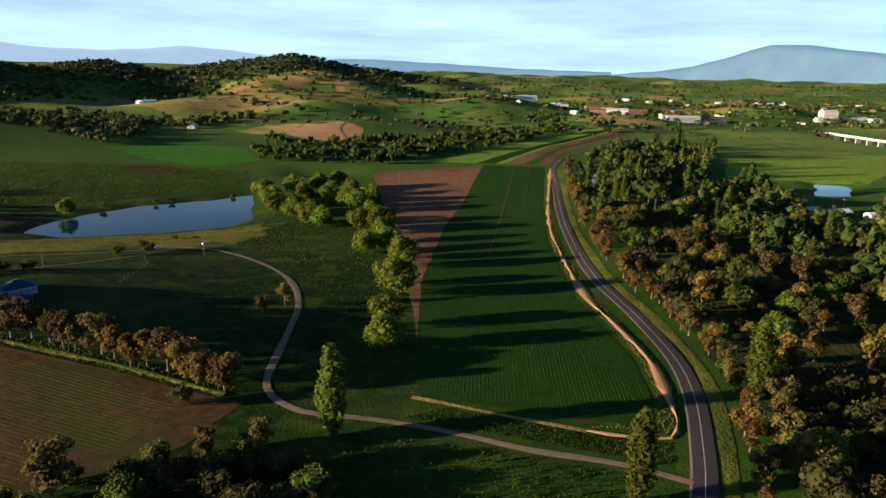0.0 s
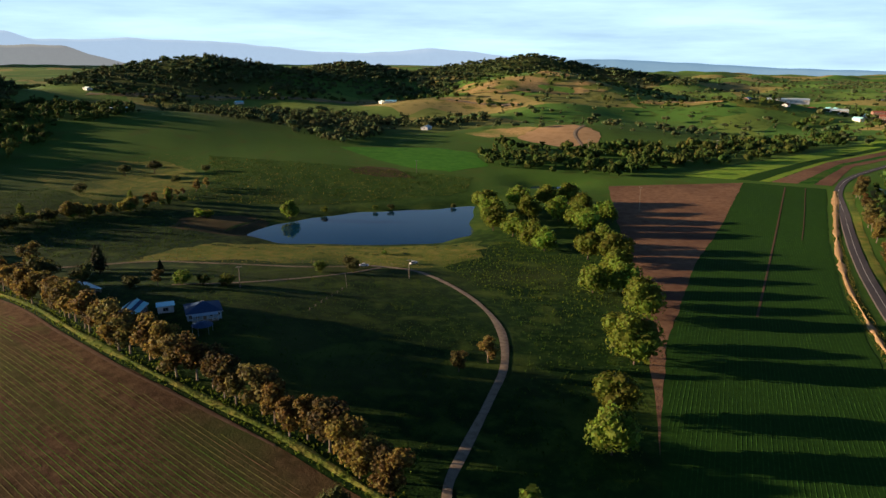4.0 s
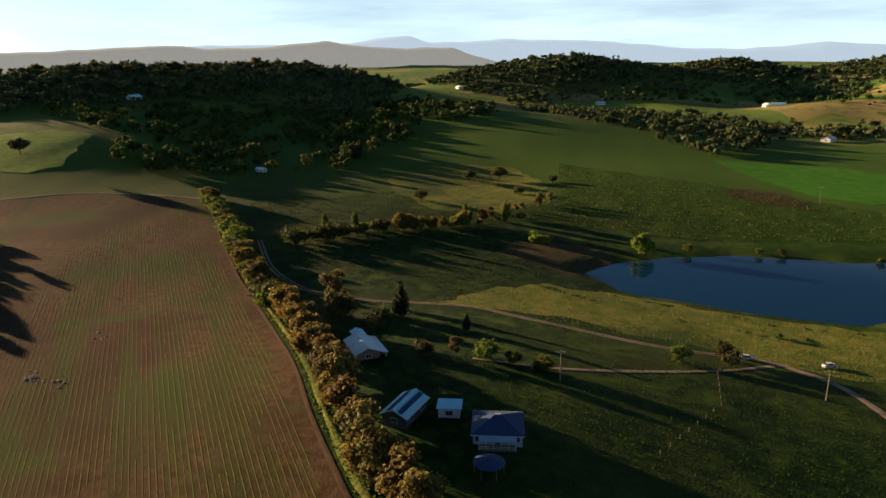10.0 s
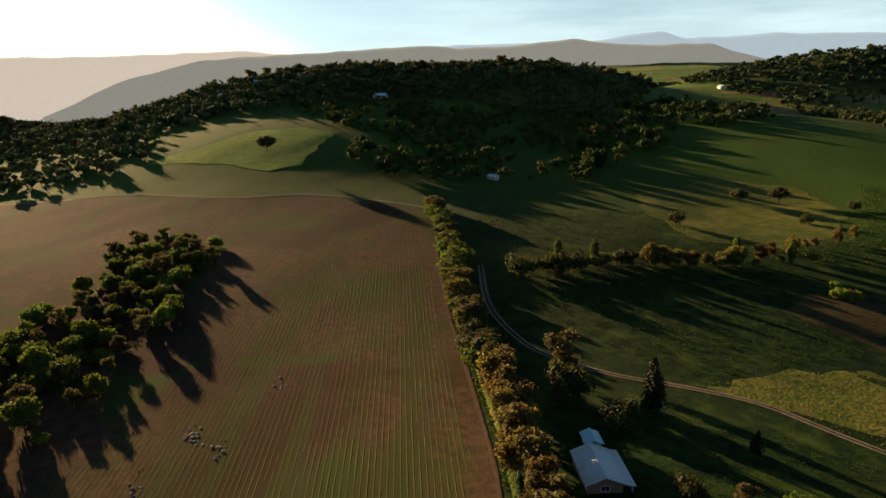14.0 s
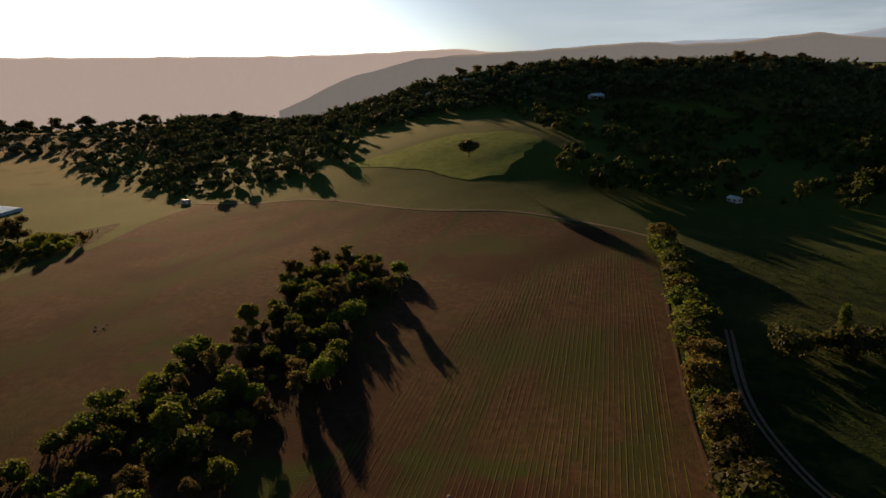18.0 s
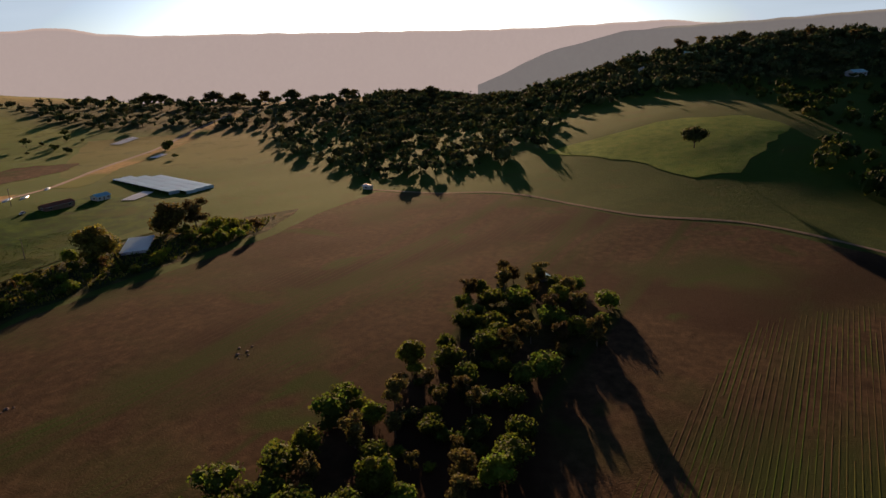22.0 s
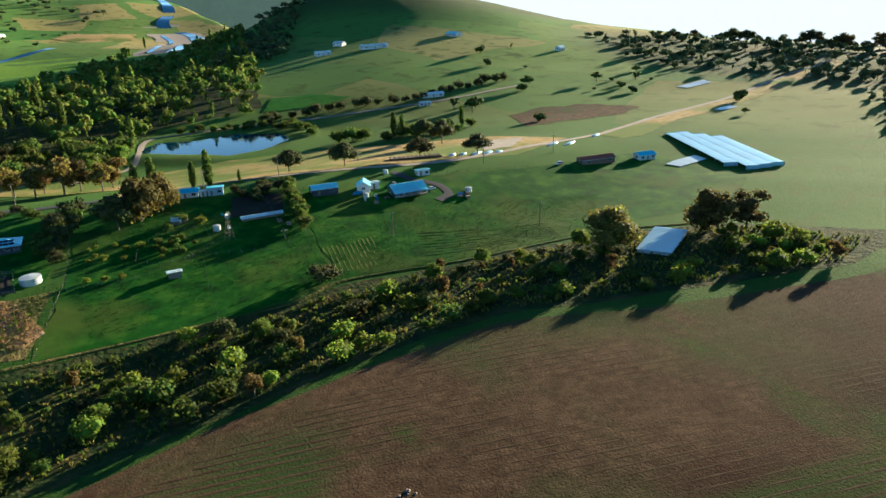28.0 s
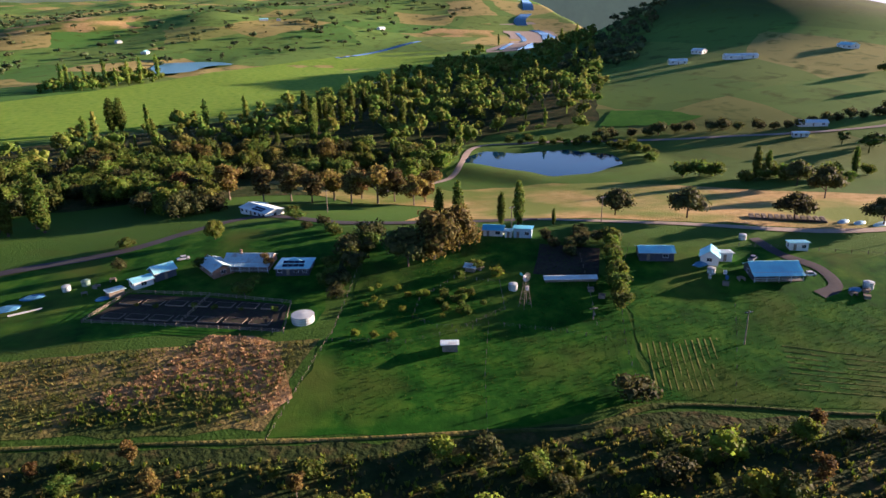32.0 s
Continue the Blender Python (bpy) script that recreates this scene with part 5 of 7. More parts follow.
for k in range(16):
    plant("olive_tree", -405 - rng.uniform(0, 17), -149 + rng.uniform(0, 18), rng.uniform(3, 5), "dark orchard tree in the fenced plot", "tree", "dark orchard", rng=rng)
for x, y, h in [(-372, -172, 14), (-379, -172, 16), (-394, -166, 12), (-400, -164, 16), (-412, -160, 6)]:
    plant("poplar_tree", x, y, h, "narrow poplar behind the blue-roofed sheds", "tree", "poplars by the dry field", rng=rng)
for x, y in [(-300, -246), (-312, -252), (-322, -244), (-332, -250), (-340, -238), (-352, -236), (-360, -242), (-368, -230), (-345, -252), (-374, -238), (-262, -258), (-282, -262)]:
    plant("bronze_gum_tree" if rng.rand() < 0.75 else "gum_tree", x, y, rng.uniform(14, 19), "tall russet gum on the roadside bank", "tree", "roadside gums", 1.15, rng, "gum_tree")
for x, y in [(-190, -215), (-196, -222), (-203, -214), (-210, -224), (-184, -226), (-216, -216), (-178, -214), (-170, -224)]:
    plant("poplar_tree", x, y, rng.uniform(20, 25), "tall narrow poplar at the wood's edge", "tree", "poplar row", rng=rng)
for x, y in [(-167, -474), (-173, -476)]:
    plant("poplar_tree", x, y, 24, "pair of poplars standing in the green flat", "tree", rng=rng, wide=1.3)
SOUTH_WOOD = [(-60, -225), (-150, -235), (-243, -268), (-296, -312), (-374, -292), (-398, -310), (-404, -350), (-436, -395), (-520, -400), (-600, -640), (-700, -940), (-760, -1200), (-640, -1240), (-560, -1100), (-400, -780), (-270, -540), (-170, -450), (20, -400)]
NEAR_SOUTH = [(-150, -238), (-243, -270), (-296, -314), (-374, -294), (-398, -312), (-404, -345), (-340, -370), (-240, -380), (-140, -330)]
for x, y in scatter(NEAR_SOUTH, 175, rng, 8.5, dry_land):
    kind = ("bushy_tree", "golden_gum_tree", "bushy_tree", "willow_tree", "bushy_tree", "olive_tree", "poplar_tree")[rng.randint(7)]
    plant(kind, x, y, rng.uniform(8, 15), "leafy tree in the wood by the village", "tree", "village wood", rng=rng)
wood("river_forest", scatter(SOUTH_WOOD, 740, rng, 10.0, lambda x, y: dry_land(x, y) & (shore(x, y, NEAR_SOUTH) > 3) & (shore(x, y, RIVER_GAP) > 4)), (8, 16), SOUTH_LEAF, "dense mixed woodland along the winding river", ("bush", "willow", "bush", "paddock", "bush", "gum", "willow", "willow", "poplar"), 90)
for k in range(14):
    plant("poplar_tree", -300 - rng.uniform(0, 90), -390 - rng.uniform(0, 130), rng.uniform(16, 24), "tall narrow poplar in the river wood", "tree", "river poplars", rng=rng)
wood("flat_side_trees", scatter([(0, -750), (-60, -770), (-110, -840), (-112, -880), (-60, -900), (0, -850)], 60, rng, 10, dry_land), (10, 18), SOUTH_LEAF, "clump of trees round the far pond", ("bush", "willow", "poplar", "bush"), 60)
for x, y in scatter([(-540, -225), (-575, -215), (-580, -235), (-520, -265), (-505, -262)], 12, rng, 6):
    plant("bushy_tree", x, y, rng.uniform(6, 11), "tree in the row behind the dry field", "tree", "row behind the dry field", rng=rng)
for x, y in scatter([(-405, -375), (-440, -378), (-500, -350), (-515, -325), (-508, -300), (-520, -300), (-530, -340), (-470, -380)], 30, rng, 6, dry_land):
    plant("bushy_tree", x, y, rng.uniform(4, 9), "bushy tree on the village pond's bank", "tree", "pond bank trees", rng=rng)
for k in range(24):
    q = smooth_line([(-505, -367), (-566, -364), (-606, -350), (-654, -349), (-725, -358)], 9.5)
    x, y = q[k % len(q)]
    plant("olive_tree", x + rng.uniform(-2, 2), y + rng.uniform(-3, 3), rng.uniform(6, 11), "tree in the dark row along the hill road", "tree", "hill road row", rng=rng)
for x, y, h, kind in [(-541, -243, 16, "poplar_tree"), (-546, -241, 14, "poplar_tree"), (-555, -238, 9, "bushy_tree"), (-549, -244, 8, "bushy_tree"), (-586, -232, 14, "poplar_tree"), (-592, -230, 7, "bushy_tree")]:
    plant(kind, x, y, h, "green tree between the dry field and the hillside", "tree", rng=rng)
for k in range(10):
    plant("pine_tree", -548 - k * 3.0 + rng.uniform(-1, 1), 478 + k * 2.6, rng.uniform(9, 12), "dark conifer in the row on the slope", "tree", "slope conifers", rng=rng)
# hill woods: clumps by a slow noise
def clumps(level, size, seed):
    def keep(x, y):
        u, v = x / size * 2.2 + seed, y / size * 2.2 - seed
        n = np.sin(u + 1.7 * np.sin(v * 0.7 + seed)) * np.sin(v + 1.3 * np.sin(u * 0.8)) * 0.5 + 0.3 * np.sin(u * 2.7 + v) * np.sin(v * 2.3 - u * 0.6) + 0.15 * np.sin(u * 6.1) * np.sin(v * 5.3)
        loose = np.modf(np.abs(np.sin(x * 12.9898 + y * 78.233) * 43758.5453))[0]
        return ((n + 0.5 * (loose - 0.5) > level) | (loose < 0.07)) & dry_land(x, y)
    return keep


RIDGE_WOOD = [(-930, -60), (-885, 100), (-815, 190), (-850, 270), (-862, 356), (-897, 460), (-870, 520), (-785, 560), (-720, 610), (-790, 670), (-900, 800), (-1000, 900), (-1190, 930), (-1170, 600), (-1180, 300), (-1210, -80)]
wood("ridge_woodland", scatter(RIDGE_WOOD, 2300, rng, 8.0, clumps(-0.35, 90, 1)), (8, 15), FAR_LEAF, "dark gum woodland over the western ridge", detail=50)
CREST = smooth_line([(-1130, 800), (-1075, 690), (-1025, 560), (-1020, 440), (-1060, 330), (-1105, 220), (-1125, 100), (-1135, -40), (-1135, -180), (-1125, -330), (-1105, -480)], 19.0)
for x, y in CREST:
    if rng.rand() < 0.8:
        plant("gum_tree" if rng.rand() < 0.6 else "paddock_tree", x + rng.uniform(-22, 14), y + rng.uniform(-8, 8), rng.uniform(10, 19), "tall spreading gum on the skyline of the ridge", "tree", "skyline gums", 1.2, rng)
wood("south_ridge_woodland", scatter([(-900, -330), (-1000, -520), (-1190, -520), (-1200, -80), (-920, -60)], 420, rng, 9.0, clumps(-0.15, 70, 3)), (6, 12), FAR_LEAF, "gums over the southern end of the ridge", detail=44)
wood("field_top_bush", scatter([(-640, 70), (-668, 158), (-800, 175), (-885, 95), (-925, -60), (-860, -110), (-740, -20)], 330, rng, 8.0, clumps(-0.02, 60, 17)), (6, 12), FAR_LEAF, "bush on the slope above the tilled field", detail=56)
wood("slope_woodland", scatter([(-545, 330), (-600, 300), (-660, 320), (-760, 320), (-850, 300), (-870, 450), (-790, 560), (-700, 640), (-640, 640), (-580, 560), (-520, 450)], 430, rng, 7.0, clumps(-0.02, 62, 4)), (6, 13), FOREST_LEAF, "scattered gums on the grassy slope", detail=90)
wood("spur_woodland", scatter([(-600, 640), (-700, 640), (-800, 680), (-860, 800), (-800, 860), (-700, 800), (-610, 720)], 260, rng, 7.5, clumps(-0.1, 70, 14)), (7, 13), FOREST_LEAF, "olive bush over the far spur", detail=60)
wood("gully_woodland", scatter([(-840, 985), (-700, 900), (-560, 790), (-472, 752), (-385, 724), (-348, 707), (-335, 760), (-345, 830), (-290, 960), (-290, 1010), (-380, 1040), (-500, 1050), (-660, 1030), (-760, 1010)], 640, rng, 7.5, clumps(0.02, 70, 5)), (5, 14), FAR_LEAF, "dark trees along the gully below the hill", detail=56)
wood("road_side_bush", scatter([(-960, 980), (-850, 1030), (-720, 1105), (-600, 1180), (-500, 1240), (-280, 1195), (-280, 1235), (-500, 1285), (-620, 1215), (-730, 1150), (-860, 1075), (-960, 1020)], 90, rng, 9.0), (6, 12), FOREST_LEAF, "scattered trees along the far hill road", detail=60)
wood("creek_woodland", scatter([(-180, 650), (-60, 640), (-20, 700), (60, 760), (130, 900), (240, 1010), (120, 1000), (20, 860), (-100, 790), (-200, 760)], 260, rng, 8.0, clumps(-0.25, 60, 6)), (8, 14), FOREST_LEAF, "trees along the creek behind the fields", detail=60)
def on_tops(level, loose, seed):
    far_clumps = clumps(loose, 120, seed)
    return lambda x, y: (land(x, y) > level + 6 * np.sin(x / 60 + y / 90)) | (far_clumps(x, y) & (land(x, y) > 8))


wood("northern_hill_woodland", scatter([(-1300, 1030), (-760, 1000), (-620, 1250), (-430, 1300), (-420, 1800), (-900, 1900), (-1400, 1500)], 2300, rng, 9.0, on_tops(36, 0.30, 7)), (8, 14), FAR_LEAF, "dark bush over the tops of the northern hills", detail=24, wide=1.15)
wood("far_hill_woodland", scatter([(-1200, 1900), (-50, 1900), (50, 2600), (-1300, 2700)], 1900, rng, 12.0, on_tops(30, 0.15, 8)), (9, 15), FAR_LEAF, "dark bush over the far hill", detail=16, wide=1.35)
wood("golden_hill_trees", scatter([(-560, 1330), (-300, 1260), (-60, 1260), (130, 1240), (120, 1420), (0, 1700), (-400, 1800)], 520, rng, 9.0, clumps(0.0, 75, 15)), (5, 10), FOREST_LEAF, "olive trees scattered over the golden hill", detail=30)
wood("valley_trees", scatter([(-300, 900), (900, 900), (2200, 2600), (600, 3600), (-500, 3400), (-350, 1900)], 3000, rng, 12.0, clumps(0.08, 95, 9)), (6, 12), FAR_LEAF, "scattered trees and hedges over the wide valley", detail=16, wide=1.25)
wood("town_trees", scatter([(100, 1120), (900, 1000), (1200, 1400), (900, 1700), (100, 1500)], 700, rng, 11.0, clumps(-0.1, 60, 16)), (6, 12), FOREST_LEAF, "trees between the houses of the far town", detail=24)

wood("southern_hill_woodland", scatter([(-560, -650), (-640, -640), (-700, -760), (-800, -900), (-1000, -1000), (-1100, -1200), (-900, -1200), (-780, -1000), (-640, -830)], 520, rng, 9.0, clumps(-0.2, 110, 11)), (8, 14), FAR_LEAF, "dark woodland on the flank of the southern hill", detail=30)
wood("hillside_trees", scatter([(-560, -120), (-700, -100), (-1000, -300), (-1000, -560), (-760, -480), (-640, -330)], 26, rng, 12.0, clumps(0.22, 70, 12)), (6, 12), FOREST_LEAF, "scattered trees on the southern hillside", detail=90)
wood("southern_valley_trees", scatter([(-500, -1300), (500, -700), (1500, -1200), (1200, -3000), (-1200, -3000)], 1900, rng, 13.0, clumps(0.15, 110, 13)), (6, 12), FAR_LEAF, "scattered trees over the southern valley", detail=20, wide=1.5)

# ---- building materials ----
# pale steel, weathered and white roofs: the reflected sky's cyan is put into their base
STEEL = material("sky_tinted_steel_roof", [(0.36, 0.86, 0.95), (0.48, 0.92, 0.97)], scale=0.35, rough=0.35, metal=0.15, spec=0.5, big=((0.38, 0.72, 0.84), 0.2, 0.5, 0.75))
BLUE_STEEL = material("blue_steel_roof", [(0.13, 0.60, 0.82), (0.19, 0.70, 0.90)], scale=0.4, rough=0.4, metal=0.25, spec=0.5)
RUSTY = material("sky_tinted_weathered_iron", [(0.42, 0.64, 0.68), (0.55, 0.76, 0.80), (0.40, 0.42, 0.40)], scale=0.5, rough=0.45, metal=0.2, spec=0.4)
DARK_ROOF = material("dark_blue_tiles", [(0.026, 0.062, 0.14), (0.045, 0.095, 0.19)], scale=1.5, rough=0.8, bump=0.4, bump_scale=5, spec=0.2)
WHITE_ROOF = material("sky_tinted_white_iron", [(0.66, 0.86, 0.90), (0.78, 0.92, 0.94)], scale=0.3, rough=0.5, spec=0.4, big=((0.52, 0.50, 0.44), 0.15, 0.5, 0.75))
RED_ROOF = material("red_tiles", [(0.26, 0.09, 0.06), (0.36, 0.13, 0.08)], scale=0.6, rough=0.8)
WALL_WHITE = material("white_weatherboard", [(0.58, 0.59, 0.58), (0.72, 0.73, 0.72)], scale=0.7, rough=0.8, bump=0.15)
WALL_BLUE = material("pale_blue_weatherboard", [(0.28, 0.42, 0.52), (0.36, 0.50, 0.60)], scale=0.7, rough=0.8)
WALL_DARK = material("dark_corrugated_wall", [(0.045, 0.055, 0.075), (0.075, 0.085, 0.11)], scale=0.8, rough=0.6)
WALL_BRICK = material("brown_brick_wall", [(0.20, 0.12, 0.09), (0.30, 0.19, 0.14)], scale=1.2, rough=0.9, bump=0.3)
TIMBER = material("weathered_timber", [(0.16, 0.13, 0.10), (0.28, 0.24, 0.19)], scale=1.5, rough=0.9, bump=0.4)
GLASS = material("dark_window_glass", [(0.015, 0.02, 0.028), (0.03, 0.04, 0.05)], scale=0.5, rough=0.06, spec=0.8)
PANEL = material("solar_panel_glass", [(0.010, 0.016, 0.05), (0.018, 0.028, 0.08)], scale=0.9, rough=0.10, spec=0.8)
TRIM = material("white_trim_paint", [(0.62, 0.64, 0.65), (0.74, 0.75, 0.75)], scale=1.0, rough=0.6)
METAL = material("galvanised_metal", [(0.35, 0.36, 0.37), (0.50, 0.51, 0.52)], scale=1.0, rough=0.45, metal=0.7)
TANK = material("pale_tank_steel", [(0.50, 0.56, 0.56), (0.66, 0.70, 0.68)], scale=0.5, rough=0.45, metal=0.2)
GREEN_TANK = material("green_tank", [(0.12, 0.22, 0.17), (0.18, 0.29, 0.22)], scale=0.5, rough=0.5)
RUBBER = material("black_rubber", [(0.012, 0.012, 0.013), (0.025, 0.025, 0.026)], scale=3.0, rough=0.8)
PAINT_WHITE = material("white_car_paint", [(0.68, 0.69, 0.70), (0.74, 0.75, 0.76)], scale=0.4, rough=0.22, spec=0.6)
PAINT_GREY = material("grey_car_paint", [(0.16, 0.17, 0.19), (0.21, 0.22, 0.24)], scale=0.4, rough=0.22, spec=0.6)
PLASTIC = material("white_plastic_sheet", [(0.36, 0.58, 0.70), (0.46, 0.68, 0.78)], scale=0.12, rough=0.3, spec=0.6, big=((0.36, 0.50, 0.60), 0.06, 0.45, 0.7))


def box(bm, x, y, z, sx, sy, sz, turn=0.0, tilt=None):
    """A box about its centre, in a bmesh."""
    m = Matrix.Translation((x, y, z)) @ Matrix.Rotation(turn, 4, "Z")
    if tilt:
        m = m @ Matrix.Rotation(tilt[1], 4, tilt[0])
    bmesh.ops.create_cube(bm, size=1, matrix=m @ Matrix.Diagonal((sx, sy, sz, 1)))
    return bm


def boxes(*items):
    bm = bmesh.new()
    for i in items:
        box(bm, *i)
    return bm


def slab(corners, thick, ribs=0.0):
    """A roof sheet from four corners (eave, eave, ridge, ridge), pressed into ribs that run from eave to ridge: one connected sheet."""
    bm = bmesh.new()
    c = [Vector(p) for p in corners]
    up = (c[1] - c[0]).cross(c[3] - c[0]).normalized()
    if up.z < 0:
        up = -up
    n = max(2, int((c[1] - c[0]).length / ribs)) if ribs else 0
    w = 0.07 / (c[1] - c[0]).length
    steps = [(0.0, 0.0)]
    for k in range(1, n):
        f = k / n
        steps += [(f - w, 0.0), (f - w * 0.5, 0.07), (f + w * 0.5, 0.07), (f + w, 0.0)]
    steps.append((1.0, 0.0))
    low = [bm.verts.new(c[0].lerp(c[1], f) + up * h) for f, h in steps]
    high = [bm.verts.new(c[3].lerp(c[2], f) + up * h) for f, h in steps]
    for i in range(len(steps) - 1):
        bm.faces.new((low[i], low[i + 1], high[i + 1], high[i]))
    under = [bm.verts.new(p - up * thick) for p in c]
    bm.faces.new(under[::-1])
    bm.faces.new(low[::-1] + [under[0], under[1]])
    bm.faces.new(high + [under[2], under[3]])
    bm.faces.new((low[0], high[0], under[3], under[0]))
    bm.faces.new((high[-1], low[-1], under[1], under[2]))
    bmesh.ops.recalc_face_normals(bm, faces=bm.faces[:])
    return bm


def thing(name, x, y, turn, label, category, group="", z=None, sink=0.0):
    ob = new(name)
    ob.location = (x, y, (height(x, y) if z is None else z) - sink)
    ob.rotation_euler = (0, 0, radians(turn))
    return tagged(ob, label, category, group)


def window(root, x, y, z, w, h, facing):
    """A framed window on a wall. facing: 'x' or 'y' and the outward sign."""
    axis, s = facing
    d = 0.10
    f = 0.09
    size = (lambda a, b: (d, a, b)) if axis == "x" else (lambda a, b: (a, d, b))
    along = (lambda o: (x, y + o)) if axis == "x" else (lambda o: (x + o, y))
    bm = bmesh.new()
    for o, zz, a, b in ((0, h / 2, w, f), (0, -h / 2, w, f), (-w / 2, 0, f, h), (w / 2, 0, f, h), (0, 0, 0.05, h)):
        px, py = along(o)
        box(bm, px, py, z + zz, *size(a, b))
    frame_part = part("window", bm, TRIM, root)
    bm = boxes((x, y, z, *((0.05, w - 0.05, h - 0.05) if axis == "x" else (w - 0.05, 0.05, h - 0.05))))
    part("pane", bm, GLASS, frame_part)


def house(name, x, y, turn, long, wide, wall, rise, roof_mat, wall_mat, label, category="house", roof="gable", over=0.45, windows=3, verandah=0.0, panels=0, door=True, chimney=False, ribs=0.9, group="", size=0.76):
    """A small building: four walls, roof sheets, gutters, windows, door and verandah. Its front faces +y before the turn."""
    root = thing(name, x, y, turn, label, category, group, sink=0.35)
    long, wide, wall, rise = long * size, wide * size, wall * (0.4 + 0.6 * size), rise * size
    h = wall + 0.35
    a, b, t = long / 2, wide / 2, 0.22
    for px, py, sx, sy in ((0, b - t / 2, long, t), (0, -b + t / 2, long, t), (a - t / 2, 0, t, wide - 2 * t), (-a + t / 2, 0, t, wide - 2 * t)):
        part("wall", boxes((px, py, h / 2, sx, sy, h)), wall_mat, root)
    A, B = a + over, b + over
    drop = rise * over / b
    e = h - drop + 0.05
    top = h + rise + 0.05
    if roof == "gable":
        for s in (1, -1):
            part("roof", slab([(-A, s * B, e), (A, s * B, e), (A, 0, top), (-A, 0, top)], 0.12, ribs), roof_mat, root)
        part("ridge_cap", boxes((0, 0, top + 0.06, 2 * A, 0.4, 0.10)), roof_mat, root)
        for s in (1, -1):
            bm = bmesh.new()
            v = [bm.verts.new(p) for p in ((s * (a - 0.01), -b, h - 0.02), (s * (a - 0.01), b, h - 0.02), (s * (a - 0.01), 0, h + rise - 0.1), (s * (a - t), -b, h - 0.02), (s * (a - t), b, h - 0.02), (s * (a - t), 0, h + rise - 0.1))]
            for f in ((0, 1, 2), (5, 4, 3), (0, 3, 4, 1), (1, 4, 5, 2), (2, 5, 3, 0)):
                bm.faces.new([v[i] for i in f])
            bmesh.ops.recalc_face_normals(bm, faces=bm.faces[:])
            part("gable_end", bm, wall_mat, root)
    elif roof == "hip":
        r = max(0.6, a - b)
        for s in (1, -1):
            part("roof", slab([(-A, s * B, e), (A, s * B, e), (r, 0, top), (-r, 0, top)], 0.12, 0), roof_mat, root)
            part("roof", slab([(s * A, -B, e), (s * A, B, e), (s * r, 0.03, top), (s * r, -0.03, top)], 0.12, 0), roof_mat, root)
        part("ridge_cap", boxes((0, 0, top + 0.05, 2 * r, 0.35, 0.12)), TRIM if roof_mat is DARK_ROOF else roof_mat, root)
    else:
        part("roof", slab([(-A, -B, h + 0.06), (A, -B, h + 0.06), (A, B, h + rise), (-A, B, h + rise)], 0.12, ribs), roof_mat, root)
        part("head_wall", boxes((0, b - t / 2, h + rise / 2 - 0.1, long, t - 0.02, rise * 0.8)), wall_mat, root)
    if roof != "flat":
        for s in (1, -1):
            part("gutter", boxes((0, s * (B + 0.05), e - 0.10, 2 * A, 0.14, 0.13)), TRIM, root)
    for s in (1, -1):
        n = windows
        for k in range(n):
            px = -a + long * (k + 0.5) / n
            if s == 1 and door and k == n // 2:
                part("door", boxes((px, b + 0.03, 0.35 + 1.03, 0.95, 0.10, 2.05)), TIMBER, root)
                continue
            window(root, px, s * (b + 0.03), 0.35 + wall * 0.56, min(1.7, long / n * 0.5), 1.2, ("y", s))
        if windows:
            window(root, s * (a + 0.03), 0, 0.35 + wall * 0.56, min(1.6, wide * 0.3), 1.2, ("x", s))
    if verandah:
        part("verandah_roof", slab([(-A, B + verandah, e - 0.55), (A, B + verandah, e - 0.55), (A, B - 0.1, e - 0.12), (-A, B - 0.1, e - 0.12)], 0.08, ribs), roof_mat, root)
        part("deck", boxes((0, b + verandah / 2, 0.42, long, verandah, 0.18)), TIMBER, root)
        n = max(3, int(long / 3))
        for k in range(n + 1):
            part("post", boxes((-a + long * k / n, b + verandah - 0.1, (e - 0.3) / 2, 0.13, 0.13, e - 0.5)), TRIM, root)
        for zz in (0.85, 1.35):
            part("rail", boxes((0, b + verandah - 0.1, zz, long, 0.06, 0.08)), TRIM, root)
    for k in range(panels):
        row, col = divmod(k, 4)
        f = 0.25 + 0.32 * row
        px, py, pz = -a * 0.55 + col * 1.75, B * (1 - f), e + (top - e) * f + 0.16
        p = part("solar_panel", boxes((px, py, pz, 1.6, 1.15, 0.06, 0.0, ("X", -math.atan2(top - e, B)))), PANEL, root)
    if chimney:
        part("chimney", boxes((a * 0.4, 0, top + 0.3, 0.7, 0.7, 1.6), (a * 0.4, 0, top + 1.15, 0.85, 0.85, 0.14)), WALL_BRICK, root)
    return root


